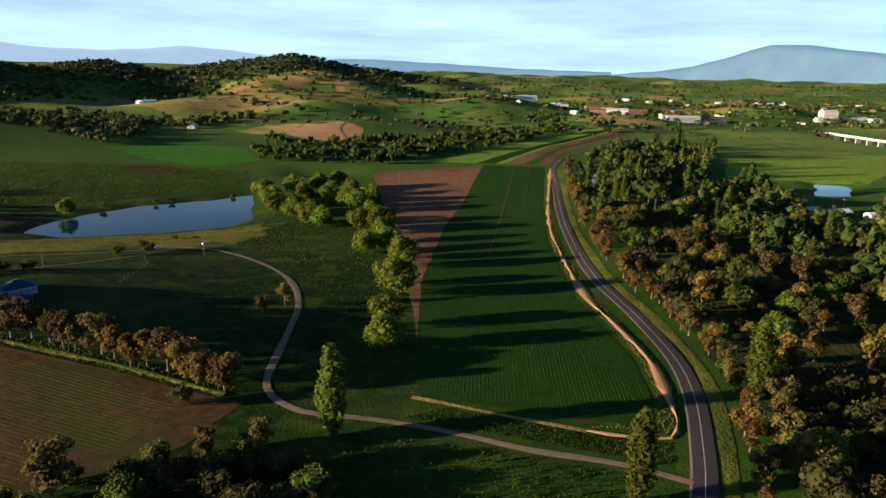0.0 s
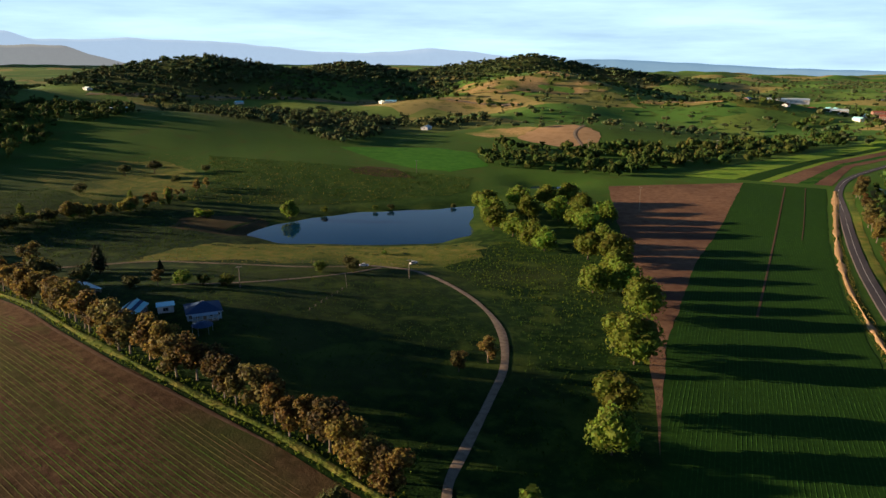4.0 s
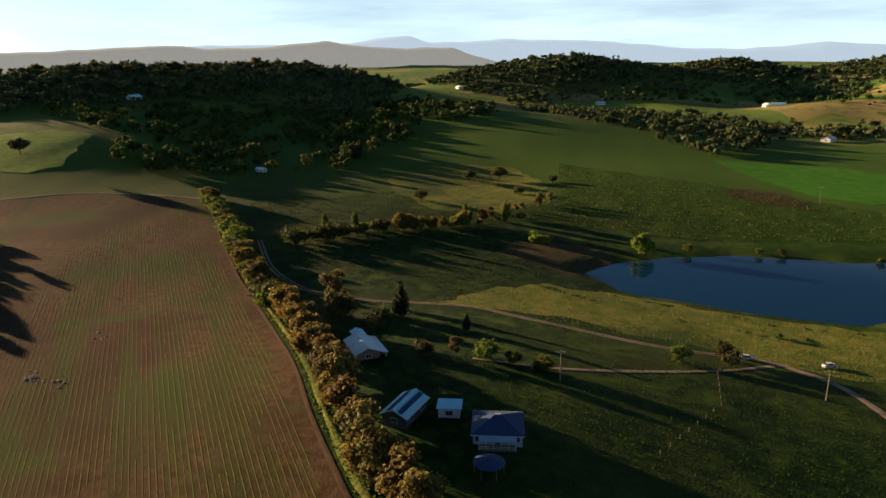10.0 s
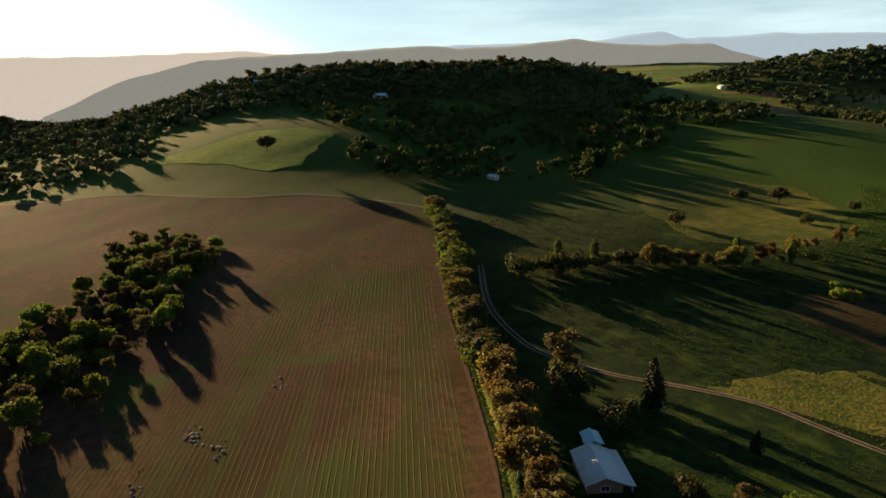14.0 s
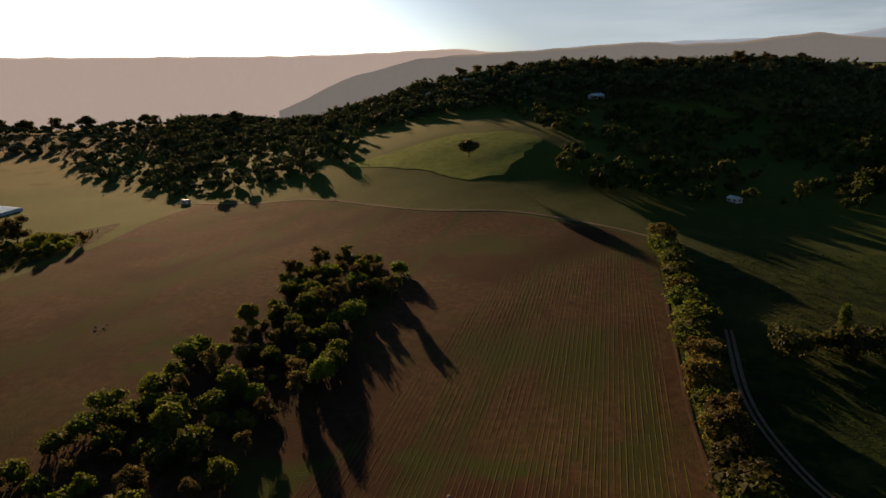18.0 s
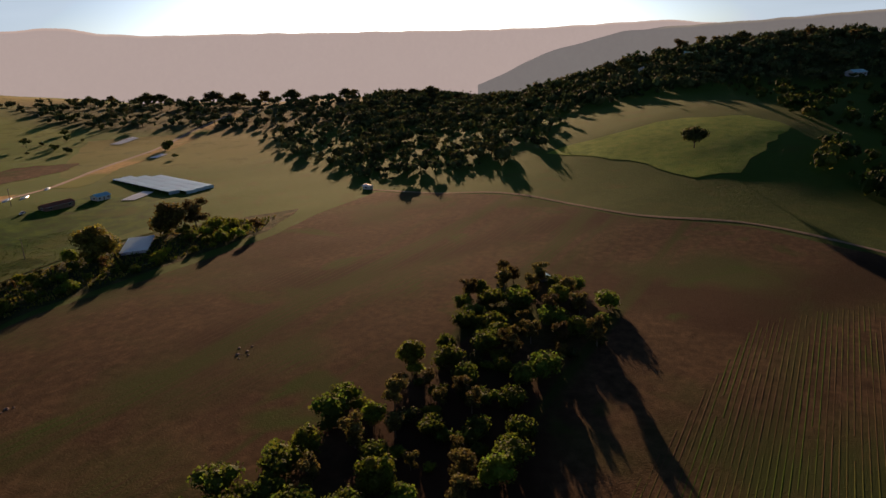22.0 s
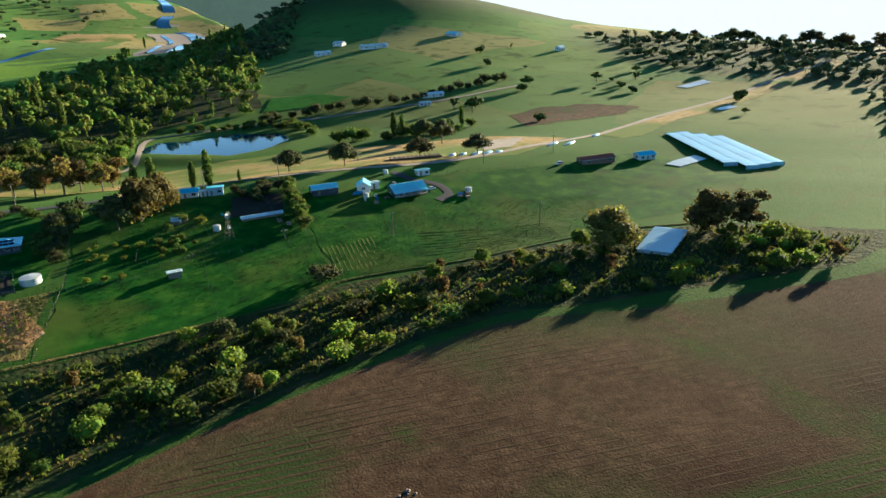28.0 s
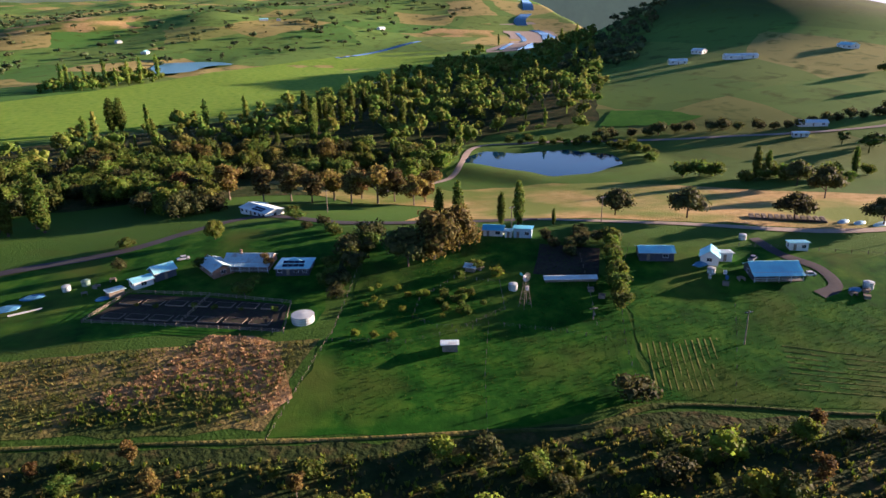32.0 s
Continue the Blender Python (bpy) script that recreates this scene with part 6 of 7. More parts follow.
def tank(x, y, radius, high, mat, label, group=""):
    root = thing("water_tank", x, y, 0, label, "tank", group, sink=0.1)
    bm = bmesh.new()
    bmesh.ops.create_cone(bm, cap_ends=True, segments=40, radius1=radius, radius2=radius, depth=high, matrix=Matrix.Translation((0, 0, high / 2)))
    part("shell", bm, mat, root)
    bm = bmesh.new()
    bmesh.ops.create_cone(bm, cap_ends=True, segments=40, radius1=radius * 1.02, radius2=radius * 0.12, depth=high * 0.10, matrix=Matrix.Translation((0, 0, high * 1.052)))
    part("lid", bm, mat, root)
    for k in range(3):
        bm = bmesh.new()
        bmesh.ops.create_cone(bm, cap_ends=False, segments=40, radius1=radius + 0.05, radius2=radius + 0.05, depth=0.12, matrix=Matrix.Translation((0, 0, high * (0.25 + 0.33 * k))))
        part("hoop", bm, METAL, root)
    part("pipe", boxes((radius + 0.1, 0, high / 2, 0.12, 0.12, high)), METAL, root)
    return root


def pole(x, y, high, turn, label="weathered timber power pole with a crossarm"):
    root = thing("power_pole", x, y, turn, label, "pole", sink=0.2)
    bm = bmesh.new()
    bmesh.ops.create_cone(bm, cap_ends=True, segments=10, radius1=0.20, radius2=0.12, depth=high, matrix=Matrix.Translation((0, 0, high / 2)))
    part("mast", bm, TIMBER, root)
    part("crossarm", boxes((0, 0, high - 0.6, 2.4, 0.14, 0.16)), TIMBER, root)
    for o in (-1.05, -0.5, 0.5, 1.05):
        bm = bmesh.new()
        bmesh.ops.create_cone(bm, cap_ends=True, segments=8, radius1=0.07, radius2=0.04, depth=0.25, matrix=Matrix.Translation((o, 0, high - 0.4)))
        part("insulator", bm, TRIM, root)
    return root


def fence(points, label, group="paddock fences", step=4.0, high=1.15, mat=None, rails=(0.45, 0.8, 1.1), wire=0.008):
    """Posts along a line with wires or rails between them."""
    mat = mat or TIMBER
    line = []
    for a, b in zip(points, points[1:]):
        n = max(1, int(math.dist(a, b) / step))
        line += [(a[0] + (b[0] - a[0]) * k / n, a[1] + (b[1] - a[1]) * k / n) for k in range(n)]
    line.append(points[-1])
    z = [height(*p) for p in line]
    root = thing("fence", line[0][0], line[0][1], 0, label, "fence", group, z=z[0])
    o = Vector((line[0][0], line[0][1], z[0]))
    for (x, y), h in zip(line, z):
        part("post", boxes((x - o.x, y - o.y, h - o.z + high / 2 - 0.1, 0.14, 0.14, high + 0.2)), mat, root)
    for r in rails:
        verts, faces = [], []
        for (x, y), h in zip(line, z):
            verts += [(x - o.x, y - o.y, h - o.z + r - wire), (x - o.x, y - o.y, h - o.z + r + wire), (x - o.x + wire, y - o.y + wire, h - o.z + r)]
        for i in range(len(line) - 1):
            for k in range(3):
                faces.append((i * 3 + k, i * 3 + (k + 1) % 3, (i + 1) * 3 + (k + 1) % 3, (i + 1) * 3 + k))
        mesh_object("wire" if wire < 0.04 else "rail", verts, faces, mat, root)
    return root


def car(x, y, turn, paint, label):
    root = thing("car", x, y, turn, label, "car", z=height(x, y) + 0.12)
    bm = boxes((0, 0, 0.62, 4.4, 1.75, 0.62))
    for v in bm.verts:
        if v.co.z > 0.7:
            v.co.x *= 0.96
            v.co.y *= 0.94
    bmesh.ops.bevel(bm, geom=bm.edges[:], offset=0.14, segments=2, affect="EDGES")
    part("body", bm, paint, root)
    bm = boxes((-0.2, 0, 1.18, 2.5, 1.55, 0.56))
    for v in bm.verts:
        if v.co.z > 1.2:
            v.co.x = -0.2 + (v.co.x + 0.2) * 0.68
            v.co.y *= 0.86
    bmesh.ops.bevel(bm, geom=bm.edges[:], offset=0.08, segments=2, affect="EDGES")
    part("cabin_glass", bm, GLASS, root)
    bm = boxes((-0.2, 0, 1.47, 1.62, 1.30, 0.05))
    part("roof", bm, paint, root)
    for px in (-1.35, 1.35):
        for py in (-0.82, 0.82):
            bm = bmesh.new()
            bmesh.ops.create_cone(bm, cap_ends=True, segments=18, radius1=0.34, radius2=0.34, depth=0.22, matrix=Matrix.Translation((px, py, 0.34)) @ Matrix.Rotation(math.pi / 2, 4, "X"))
            w = part("wheel", bm, RUBBER, root)
            bm = bmesh.new()
            bmesh.ops.create_cone(bm, cap_ends=True, segments=14, radius1=0.2, radius2=0.2, depth=0.24, matrix=Matrix.Translation((px, py, 0.34)) @ Matrix.Rotation(math.pi / 2, 4, "X"))
            part("rim", bm, METAL, w)
    for s in (-0.6, 0.6):
        part("headlight", boxes((2.13, s, 0.7, 0.12, 0.34, 0.16)), TRIM, root)
        part("tail_light", boxes((-2.13, s, 0.74, 0.10, 0.30, 0.16)), RED_ROOF, root)
    return root


# ---- home farm ----
home = house("farmhouse", -154.5, 239, -137, 14, 13, 3.2, 2.6, DARK_ROOF, WALL_BLUE, "blue weatherboard farmhouse with a dark hipped roof and white-framed windows", roof="hip", windows=5, verandah=0)
part("porch_roof", slab([(-4, 7.2, 2.6), (4, 7.2, 2.6), (4, 5.1, 3.0), (-4, 5.1, 3.0)], 0.1, 0), WALL_BLUE, home)
part("porch_deck", boxes((0, 6.2, 0.45, 8, 2.2, 0.2)), TIMBER, home)
for k in range(6):
    part("porch_post", boxes((-3.9 + k * 1.56, 7.1, 1.5, 0.14, 0.14, 2.2)), TRIM, home)
for z in (0.9, 1.3):
    part("porch_rail", boxes((0, 7.1, z, 7.8, 0.07, 0.09)), TRIM, home)
house("carport", -168, 237, -137, 6.5, 6, 2.7, 0.35, BLUE_STEEL, WALL_WHITE, "small carport with a flat pale blue roof", "shed", "flat", windows=1, door=False)
shed = house("machinery_shed", -174, 228.5, 113, 14, 8, 3.4, 1.8, STEEL, WALL_DARK, "dark gabled machinery shed with a striped steel roof", "shed", windows=2, door=False)
for k in (-1, 1):
    part("skylight", slab([(-5.4, 2.1 * k, 3.93), (5.4, 2.1 * k, 3.93), (5.4, 1.0 * k, 4.42), (-5.4, 1.0 * k, 4.42)], 0.05), DARK_ROOF, shed)
house("white_roofed_house", -214, 245, -19, 15.5, 9, 3.0, 1.8, WHITE_ROOF, WALL_BRICK, "long house with a pale iron roof among trees", windows=5, verandah=2.0, ribs=1.2)
house("small_shed", -226, 252, -19, 6, 4, 2.3, 0.8, STEEL, WALL_WHITE, "small steel shed under the gums", "shed", windows=1, door=False)
tramp = thing("blue_shade_shelter", -145.5, 227, -137, "dark blue round shade shelter on the grass", "shelter", sink=0.05)
bm = bmesh.new()
bmesh.ops.create_cone(bm, cap_ends=True, segments=24, radius1=3.3, radius2=0.6, depth=1.0, matrix=Matrix.Translation((0, 0, 3.0)))
part("canopy", bm, DARK_ROOF, tramp)
for k in range(6):
    part("post", boxes((3.0 * math.cos(k * 1.047), 3.0 * math.sin(k * 1.047), 1.3, 0.12, 0.12, 2.6)), METAL, tramp)
car(-146, 343, 30, PAINT_WHITE, "white car parked beside the driveway")
car(-127, 358, 60, PAINT_WHITE, "pale car parked on the meadow")
house("pump_hut", -543, 387, 20, 9, 6, 2.8, 1.2, WHITE_ROOF, WALL_WHITE, "small white-roofed hut on the far slope", "shed", windows=2)
house("edge_hut", -623, 64, 60, 7, 4, 2.3, 0.7, WHITE_ROOF, WALL_WHITE, "small white hut at the top edge of the field", "shed", windows=1, door=False)
house("field_hut", -467, 172, 30, 6, 4, 2.4, 0.9, STEEL, WALL_DARK, "small hut at the end of the tree belt", "shed", windows=1)
for x, y, turn, high in [(-34, 523, 0, 17), (-165, 274, 40, 9), (-118, 330, 30, 9), (-220, 600, 20, 11), (-100, 760, 0, 14), (20, 800, 0, 14), (240, 420, 0, 11), (258, 440, 0, 11), (272, 420, 0, 11), (235, 400, 0, 11), (290, 450, 0, 11)]:
    pole(x, y, high, turn)
# rock and rubbish heaps in the tilled field
ROCK = material("pale_rubble", [(0.20, 0.15, 0.13), (0.34, 0.27, 0.24)], scale=0.8, rough=0.95, bump=0.5)
rng = np.random.RandomState(5)
for cx, cy, n in [(-272, 172, 26), (-262, 177, 14), (-292, 196, 8), (-256, 160, 10), (-402, 90, 8), (-366, 44, 8)]:
    heap = thing("rubble_heap", cx, cy, 0, "low heap of pale rubble lying in the field", "rubble", "rubble heaps")
    for k in range(n):
        v, f = ICO1
        s = rng.uniform(0.25, 0.7)
        p = np.array((rng.normal() * 2.8, rng.normal() * 0.9, 0.1))
        mesh_object("stone", v * s * (1, 0.8, 0.55) * (1 + rng.uniform(-0.2, 0.2, len(v))[:, None]) + p, f, ROCK, heap)

# ---- village ----
house("white_house", -303, -214, -48, 23, 12, 3.0, 1.2, WHITE_ROOF, WALL_WHITE, "long white house with a low pale roof and solar panels", panels=8, windows=6, ribs=1.2)
house("white_garage", -299, -230, -25, 10, 6, 2.6, 0.5, WHITE_ROOF, WALL_WHITE, "white flat-roofed garage behind the house", "garage", "flat", windows=2)
house("iron_roofed_house", -306, -151, -12, 20, 10, 3.0, 1.8, RUSTY, WALL_BRICK, "old homestead with a weathered iron roof and deep verandah", windows=5, verandah=3.0, ribs=0.9, chimney=True)
house("homestead_wing", -295, -149, -58, 15, 9, 2.9, 1.7, RUSTY, WALL_BRICK, "weathered iron-roofed wing of the old homestead", windows=3, ribs=0.9)
house("solar_house", -321, -143, -10, 14, 12, 2.9, 2.2, STEEL, WALL_DARK, "hip-roofed house whose pale roof carries dark solar panels", roof="hip", panels=8, windows=4)
house("gabled_barn", -278, -149, 35, 9, 7, 3.4, 1.8, STEEL, WALL_DARK, "dark gabled barn with a pale steel roof", "barn", windows=1)
house("barn_lean_to", -272.5, -144, 35, 8, 6, 2.8, 0.8, STEEL, WALL_WHITE, "white steel lean-to beside the barn", "shed", windows=1, door=False)
house("open_shelter", -266, -138.5, 35, 6, 5, 2.2, 0.5, RUSTY, TIMBER, "low open shelter with an iron roof", "shed", "flat", windows=0, door=False)
house("cottage", -378, -161, -20, 12, 9, 2.8, 1.9, WHITE_ROOF, WALL_WHITE, "white hip-roofed cottage with solar panels", roof="hip", panels=4, windows=3)
house("blue_shed", -389, -155, -20, 9, 6, 2.8, 1.3, BLUE_STEEL, WALL_WHITE, "shed with a pale blue steel roof", "shed", windows=2)
house("blue_barn", -398.5, -151, -20, 8, 6.5, 3.2, 0.9, BLUE_STEEL, WALL_BLUE, "tall shed with a bright blue skillion roof", "shed", "flat", windows=2)
house("white_annex", -393.5, -151.5, -20, 3, 4, 2.6, 0.4, WHITE_ROOF, WALL_WHITE, "small white annex between the sheds", "shed", "flat", windows=1)
house("hay_shed", -435, -125, -12, 14, 8, 3.2, 1.4, STEEL, WALL_DARK, "open hay shed with a pale steel roof", "shed", windows=2)
house("gabled_cottage", -451, -120, 60, 8, 7, 3.2, 2.4, STEEL, WALL_WHITE, "white cottage with a steep pale gable", windows=3)
house("cottage_wing", -456, -121, -12, 6, 5, 2.7, 0.7, WHITE_ROOF, WALL_WHITE, "low white wing of the steep cottage", "shed", "flat", windows=1)
house("blue_roofed_farmhouse", -466, -110, -9, 19, 9, 3.1, 2.3, STEEL, WALL_DARK, "farmhouse with a broad pale blue steel roof and verandah", windows=5, verandah=2.0, chimney=False)
house("lane_shed", -484, -125, -10, 7.5, 4.5, 2.6, 0.7, STEEL, WALL_WHITE, "small white shed beside the lane", "shed", "flat", windows=2)
house("field_shelter", -363, -86, -8, 5.2, 3.4, 2.0, 0.5, WHITE_ROOF, TIMBER, "small white-roofed animal shelter in the paddock", "shelter", "flat", windows=0, door=False, ribs=0.6)
house("garden_shed", -376, -128, -30, 4, 3, 2.1, 0.7, RUSTY, TIMBER, "small timber garden shed", "shed", windows=1)
house("low_tunnel", -404, -115, -8, 20, 2.6, 1.3, 0.5, WHITE_ROOF, TIMBER, "long low white-roofed tunnel shed", "shed", windows=0, door=False)
tank(-325, -107, 3.1, 2.2, TANK, "large round pale steel water tank")
for x, y, r, h, m, l in [(-249, -146, 1.3, 1.9, TANK, "pale round water tank beside the garden"), (-254, -149, 1.3, 1.9, GREEN_TANK, "green round water tank beside the garden"), (-491, -100, 1.5, 2.0, TANK, "pale round water tank by the farmhouse"), (-470, -134, 1.2, 1.8, TANK, "pale water tank beside the lane"),
                          (-334, -134, 1.3, 1.8, GREEN_TANK, "green water tank under the trees"), (-448, -113, 1.2, 1.8, TANK, "small pale water tank"), (-386, -113, 1.3, 2.0, TANK, "small pale water tank by the windmill")]:
    tank(x, y, r, h, m, l)
# windmill
mill = thing("windmill", -387, -102.5, 20, "tall lattice windmill with a steel fan at rest", "windmill")
for sx in (-1, 1):
    for sy in (-1, 1):
        v, f = limb_data([[(sx * 1.3, sy * 1.3, 0, 0.06), (sx * 0.25, sy * 0.25, 9, 0.04)]], 5)
        mesh_object("leg", v, f, TIMBER, mill)
for k in range(5):
    z, w = 1.2 + 1.7 * k, 1.3 - (1.2 + 1.7 * k) / 9 * 1.05
    part("brace", boxes((0, w, z, 2 * w, 0.04, 0.04), (0, -w, z, 2 * w, 0.04, 0.04), (w, 0, z, 0.04, 2 * w, 0.04), (-w, 0, z, 0.04, 2 * w, 0.04)), TIMBER, mill)
for k in range(16):
    bm = boxes((0, 0, 0.85, 0.30, 0.03, 0.9, 0.0, ("Z", 0.5)))
    bmesh.ops.transform(bm, matrix=Matrix.Translation((0, 0.5, 9.3)) @ Matrix.Rotation(k * math.tau / 16, 4, "Y"), verts=bm.verts[:])
    part("blade", bm, METAL, mill)
part("hub", boxes((0, 0.3, 9.3, 0.35, 0.7, 0.35)), METAL, mill)
part("tail", boxes((0, -1.2, 9.3, 0.06, 2.4, 0.1), (0, -2.4, 9.3, 0.04, 1.0, 0.9)), BLUE_STEEL, mill)
for x, y, turn, high in [(-440, -79, 10, 10), (-493, -57, 10, 10), (-396, -158, 20, 9), (-404, -94, 0, 4), (-330, -210, 20, 10), (-430, -160, 20, 10), (-520, -126, 20, 10), (-565, -125, 20, 10)]:
    pole(x, y, high, turn)
car(-477, -108, -5, PAINT_WHITE, "white car parked beside the farmhouse")
car(-282, -161, 20, PAINT_WHITE, "white utility parked by the barn")
car(-465, -119, 40, PAINT_GREY, "grey car parked between the cottages")
car(-553, -108, 10, PAINT_WHITE, "white car parked off the lane")
# fences
fence([(-319, -59), (-326, -78), (-333, -98), (-339, -128), (-345, -160)], "timber post and wire fence between the paddocks")
fence([(-367, -57), (-370, -75), (-375, -95)], "timber post and wire fence across the paddock")
fence([(-333, -94), (-352, -90), (-375, -95), (-395, -89), (-409, -83)], "timber post and wire fence across the paddock")
fence([(-405, -62), (-409, -83), (-418, -112), (-430, -134)], "timber post and wire fence beside the hedge")
fence([(-426, -58), (-433, -70), (-440, -83), (-446, -95)], "low wire fence beside the vine rows", step=5.0)
fence([(-404, -91), (-408, -110), (-412, -130)], "wire fence round the dark orchard")
fence([(-355, -102), (-361, -96), (-369, -95), (-381, -102), (-383, -118), (-370, -124), (-358, -112), (-355, -102)], "netting fence round the young orchard", step=3.0)
fence([(-262, -120), (-290, -111), (-320, -101), (-321, -119), (-296, -130), (-270, -139), (-262, -120)], "grey timber fence round the vegetable beds", step=3.0, high=1.3, rails=(0.4, 0.75, 1.1), wire=0.06)
fence([(-290, -111), (-296, -130)], "grey timber fence between the vegetable beds", step=3.0, high=1.3, rails=(0.4, 0.75, 1.1), wire=0.06)
fence([(-262, -66), (-230, -68), (-205, -72)], "wire fence along the weedy paddock")
fence([(-466, -129), (-500, -120), (-540, -110)], "wire fence along the lane", step=5.0)
fence([(-130, 352), (-160, 342), (-200, 328), (-240, 312)], "wire fence along the meadow track", step=5.0)
fence([(-128, 262), (-133, 300), (-145, 322)], "wire fence behind the farmhouse yard", step=5.0)
# vegetable beds
BED = material("dark_garden_bed", [(0.018, 0.016, 0.012), (0.040, 0.034, 0.024), (0.030, 0.050, 0.016)], scale=0.8, rough=1.0, bump=0.8, bump_scale=2.0)
patch("vegetable_plot", [(-263, -121), (-290, -112), (-319, -102), (-320, -118), (-296, -129), (-270, -138)], BED, 0.1, "dark dug ground of the vegetable garden", "garden", 5.0, 0.3)
for k in range(7):
    for j in range(2):
        x, y = -270 - k * 7.2 + j * -2.5, -122.5 + k * 2.3 - j * 9
        bed = thing("garden_bed", x, y, -19, "dark raised garden bed with timber edging", "garden bed", "vegetable beds")
        part("soil", boxes((0, 0, 0.28, 5.6, 3.2, 0.2)), BED, bed)
        for px, py, sx, sy in ((0, 1.65, 5.9, 0.12), (0, -1.65, 5.9, 0.12), (2.9, 0, 0.12, 3.2), (-2.9, 0, 0.12, 3.2)):
            part("edging", boxes((px, py, 0.2, sx, sy, 0.42)), TIMBER, bed)
for k in range(6):
    plant("shrub", -275 - k * 8 + rng.uniform(-2, 2), -128 + k * 2.6, rng.uniform(1.2, 2.4), "leafy vegetable clump in the beds", "plant", "vegetable clumps", rng=rng)
kerb = thing("white_kerb_beam", -242, -132, 25, "long white beam lying on the grass", "beam")
part("beam", boxes((0, 0, 0.25, 9, 0.5, 0.4)), TRIM, kerb)
# beds and dark plot behind the low tunnel
patch("dark_plot", [(-394, -121), (-412, -113), (-420, -134), (-402, -142)], BED, 0.12, "dark dug plot behind the low tunnel", "garden", 4.0, 0.3)
for k in range(12):
    x, y = -338 - rng.uniform(2, 26), -100 - rng.uniform(0, 26)
    plant("lime_shrub", x, y, rng.uniform(1.6, 2.6), "young fruit tree in the paddock", "tree", "young fruit trees", rng=rng)
for k in range(14):
    a = k * 0.9
    plant("shrub", -369 + 8 * math.cos(a) * rng.rand(), -109 + 9 * math.sin(a) * rng.rand(), rng.uniform(1.5, 3), "young tree inside the netting fence", "tree", "netted orchard", rng=rng)
for x, y in [(-339, -96), (-344, -94), (-349, -93)]:
    plant("lime_shrub", x, y, 2.4, "bright young tree on the fence line", "tree", "fence line saplings", rng=rng)
VINE = material("vine_leaves", [(0.12, 0.17, 0.022), (0.24, 0.25, 0.040)], scale=0.9, rough=0.9, bump=0.7, through_light=0.3)
rows_of("vine_rows", [(-449, -80), (-498, -58), (-490, -40), (-440, -58)], (-0.93, 0.36), 2.3, 0.13, 1.0, VINE, "low rows of vines in the green paddock", gap=0.06, step=2.0)
rows_of("vegetable_rows", [(-412, -84), (-436, -84), (-424, -60), (-408, -66)], (0.25, 0.97), 1.7, 0.05, 0.9, VINE, "rows of low plants in the fenced strip", gap=0.04, step=1.0)
# stacked timber and covered heaps beside the dry field
for k in range(12):
    x, y = -487 - k * 2.1, -157 + k * 0.75
    stack = thing("log_stack", x, y, 65, "low stack of grey timber beside the lane", "timber", "timber stacks")
    for j in range(5):
        for i in range(3 - (j > 3)):
            v, f = limb_data([[(0, 0, 0, 0.17), (0, 0, 1, 0.15)]], 7)
            v = np.array(v)
            q = np.stack([(v[:, 2] - 0.5) * 6, v[:, 0] + (j - 2) * 0.36, v[:, 1] + 0.2 + i * 0.33], 1)
            mesh_object("log", q, f, TIMBER, stack)
for x, y, s in [(-516, -146, 1.0), (-521, -144, 1.0), (-528, -142, 1.6), (-534, -140, 1.5), (-540, -139, 1.2), (-578, -139, 2.2), (-588, -136, 2.2), (-619, -146, 1.6)]:
    heap = thing("covered_heap", x, y, 20, "low heap under a white plastic cover", "heap", "covered heaps", sink=0.1)
    v, f = ICO2
    mesh_object("cover", v * (3.0 * s, 1.3, 0.9) * (1 + rng.uniform(-0.06, 0.06, len(v))[:, None]) + (0, 0, 0.35), f, PLASTIC, heap)
# glasshouse and white shed
glass = thing("glasshouse", -647, -85, 59, "long white plastic glasshouse roof in several spans", "glasshouse", sink=1.8)
for k in range(4):
    y0 = -14 + k * 7.0
    long = 86 - abs(k - 1) * 10
    verts, faces = [], []
    for i in range(9):
        a = math.pi * i / 8
        for px in (-long / 2, long / 2):
            verts.append((px + k * 3, y0 + 3.5 - 3.5 * math.cos(a), 3.6 + 0.12 * math.sin(a)))
    faces = [(2 * i, 2 * i + 1, 2 * i + 3, 2 * i + 2) for i in range(8)]
    mesh_object("span_roof", verts, faces, PLASTIC, glass)
    part("gutter", boxes((k * 3, y0, 3.6, long, 0.18, 0.12)), PLASTIC, glass)
    for px in (-long / 2 + k * 3, long / 2 + k * 3):
        part("end_wall", boxes((px, y0 + 3.5, 1.9, 0.12, 6.9, 3.8)), PLASTIC, glass)
    for j in range(9):
        part("post", boxes((-long / 2 + k * 3 + 0.3 + (long - 0.6) * j / 8, y0, 1.8, 0.15, 0.15, 3.6)), METAL, glass)
part("side_wall", boxes((9, 14.0, 1.8, 66, 0.1, 3.5)), WALL_DARK, glass)
house("white_field_shed", -504, -8, 25, 32, 14, 1.6, 0.5, PLASTIC, WALL_WHITE, "long low shed with a white sheet roof between gums", "shed", "flat", windows=0, door=False, ribs=1.5)
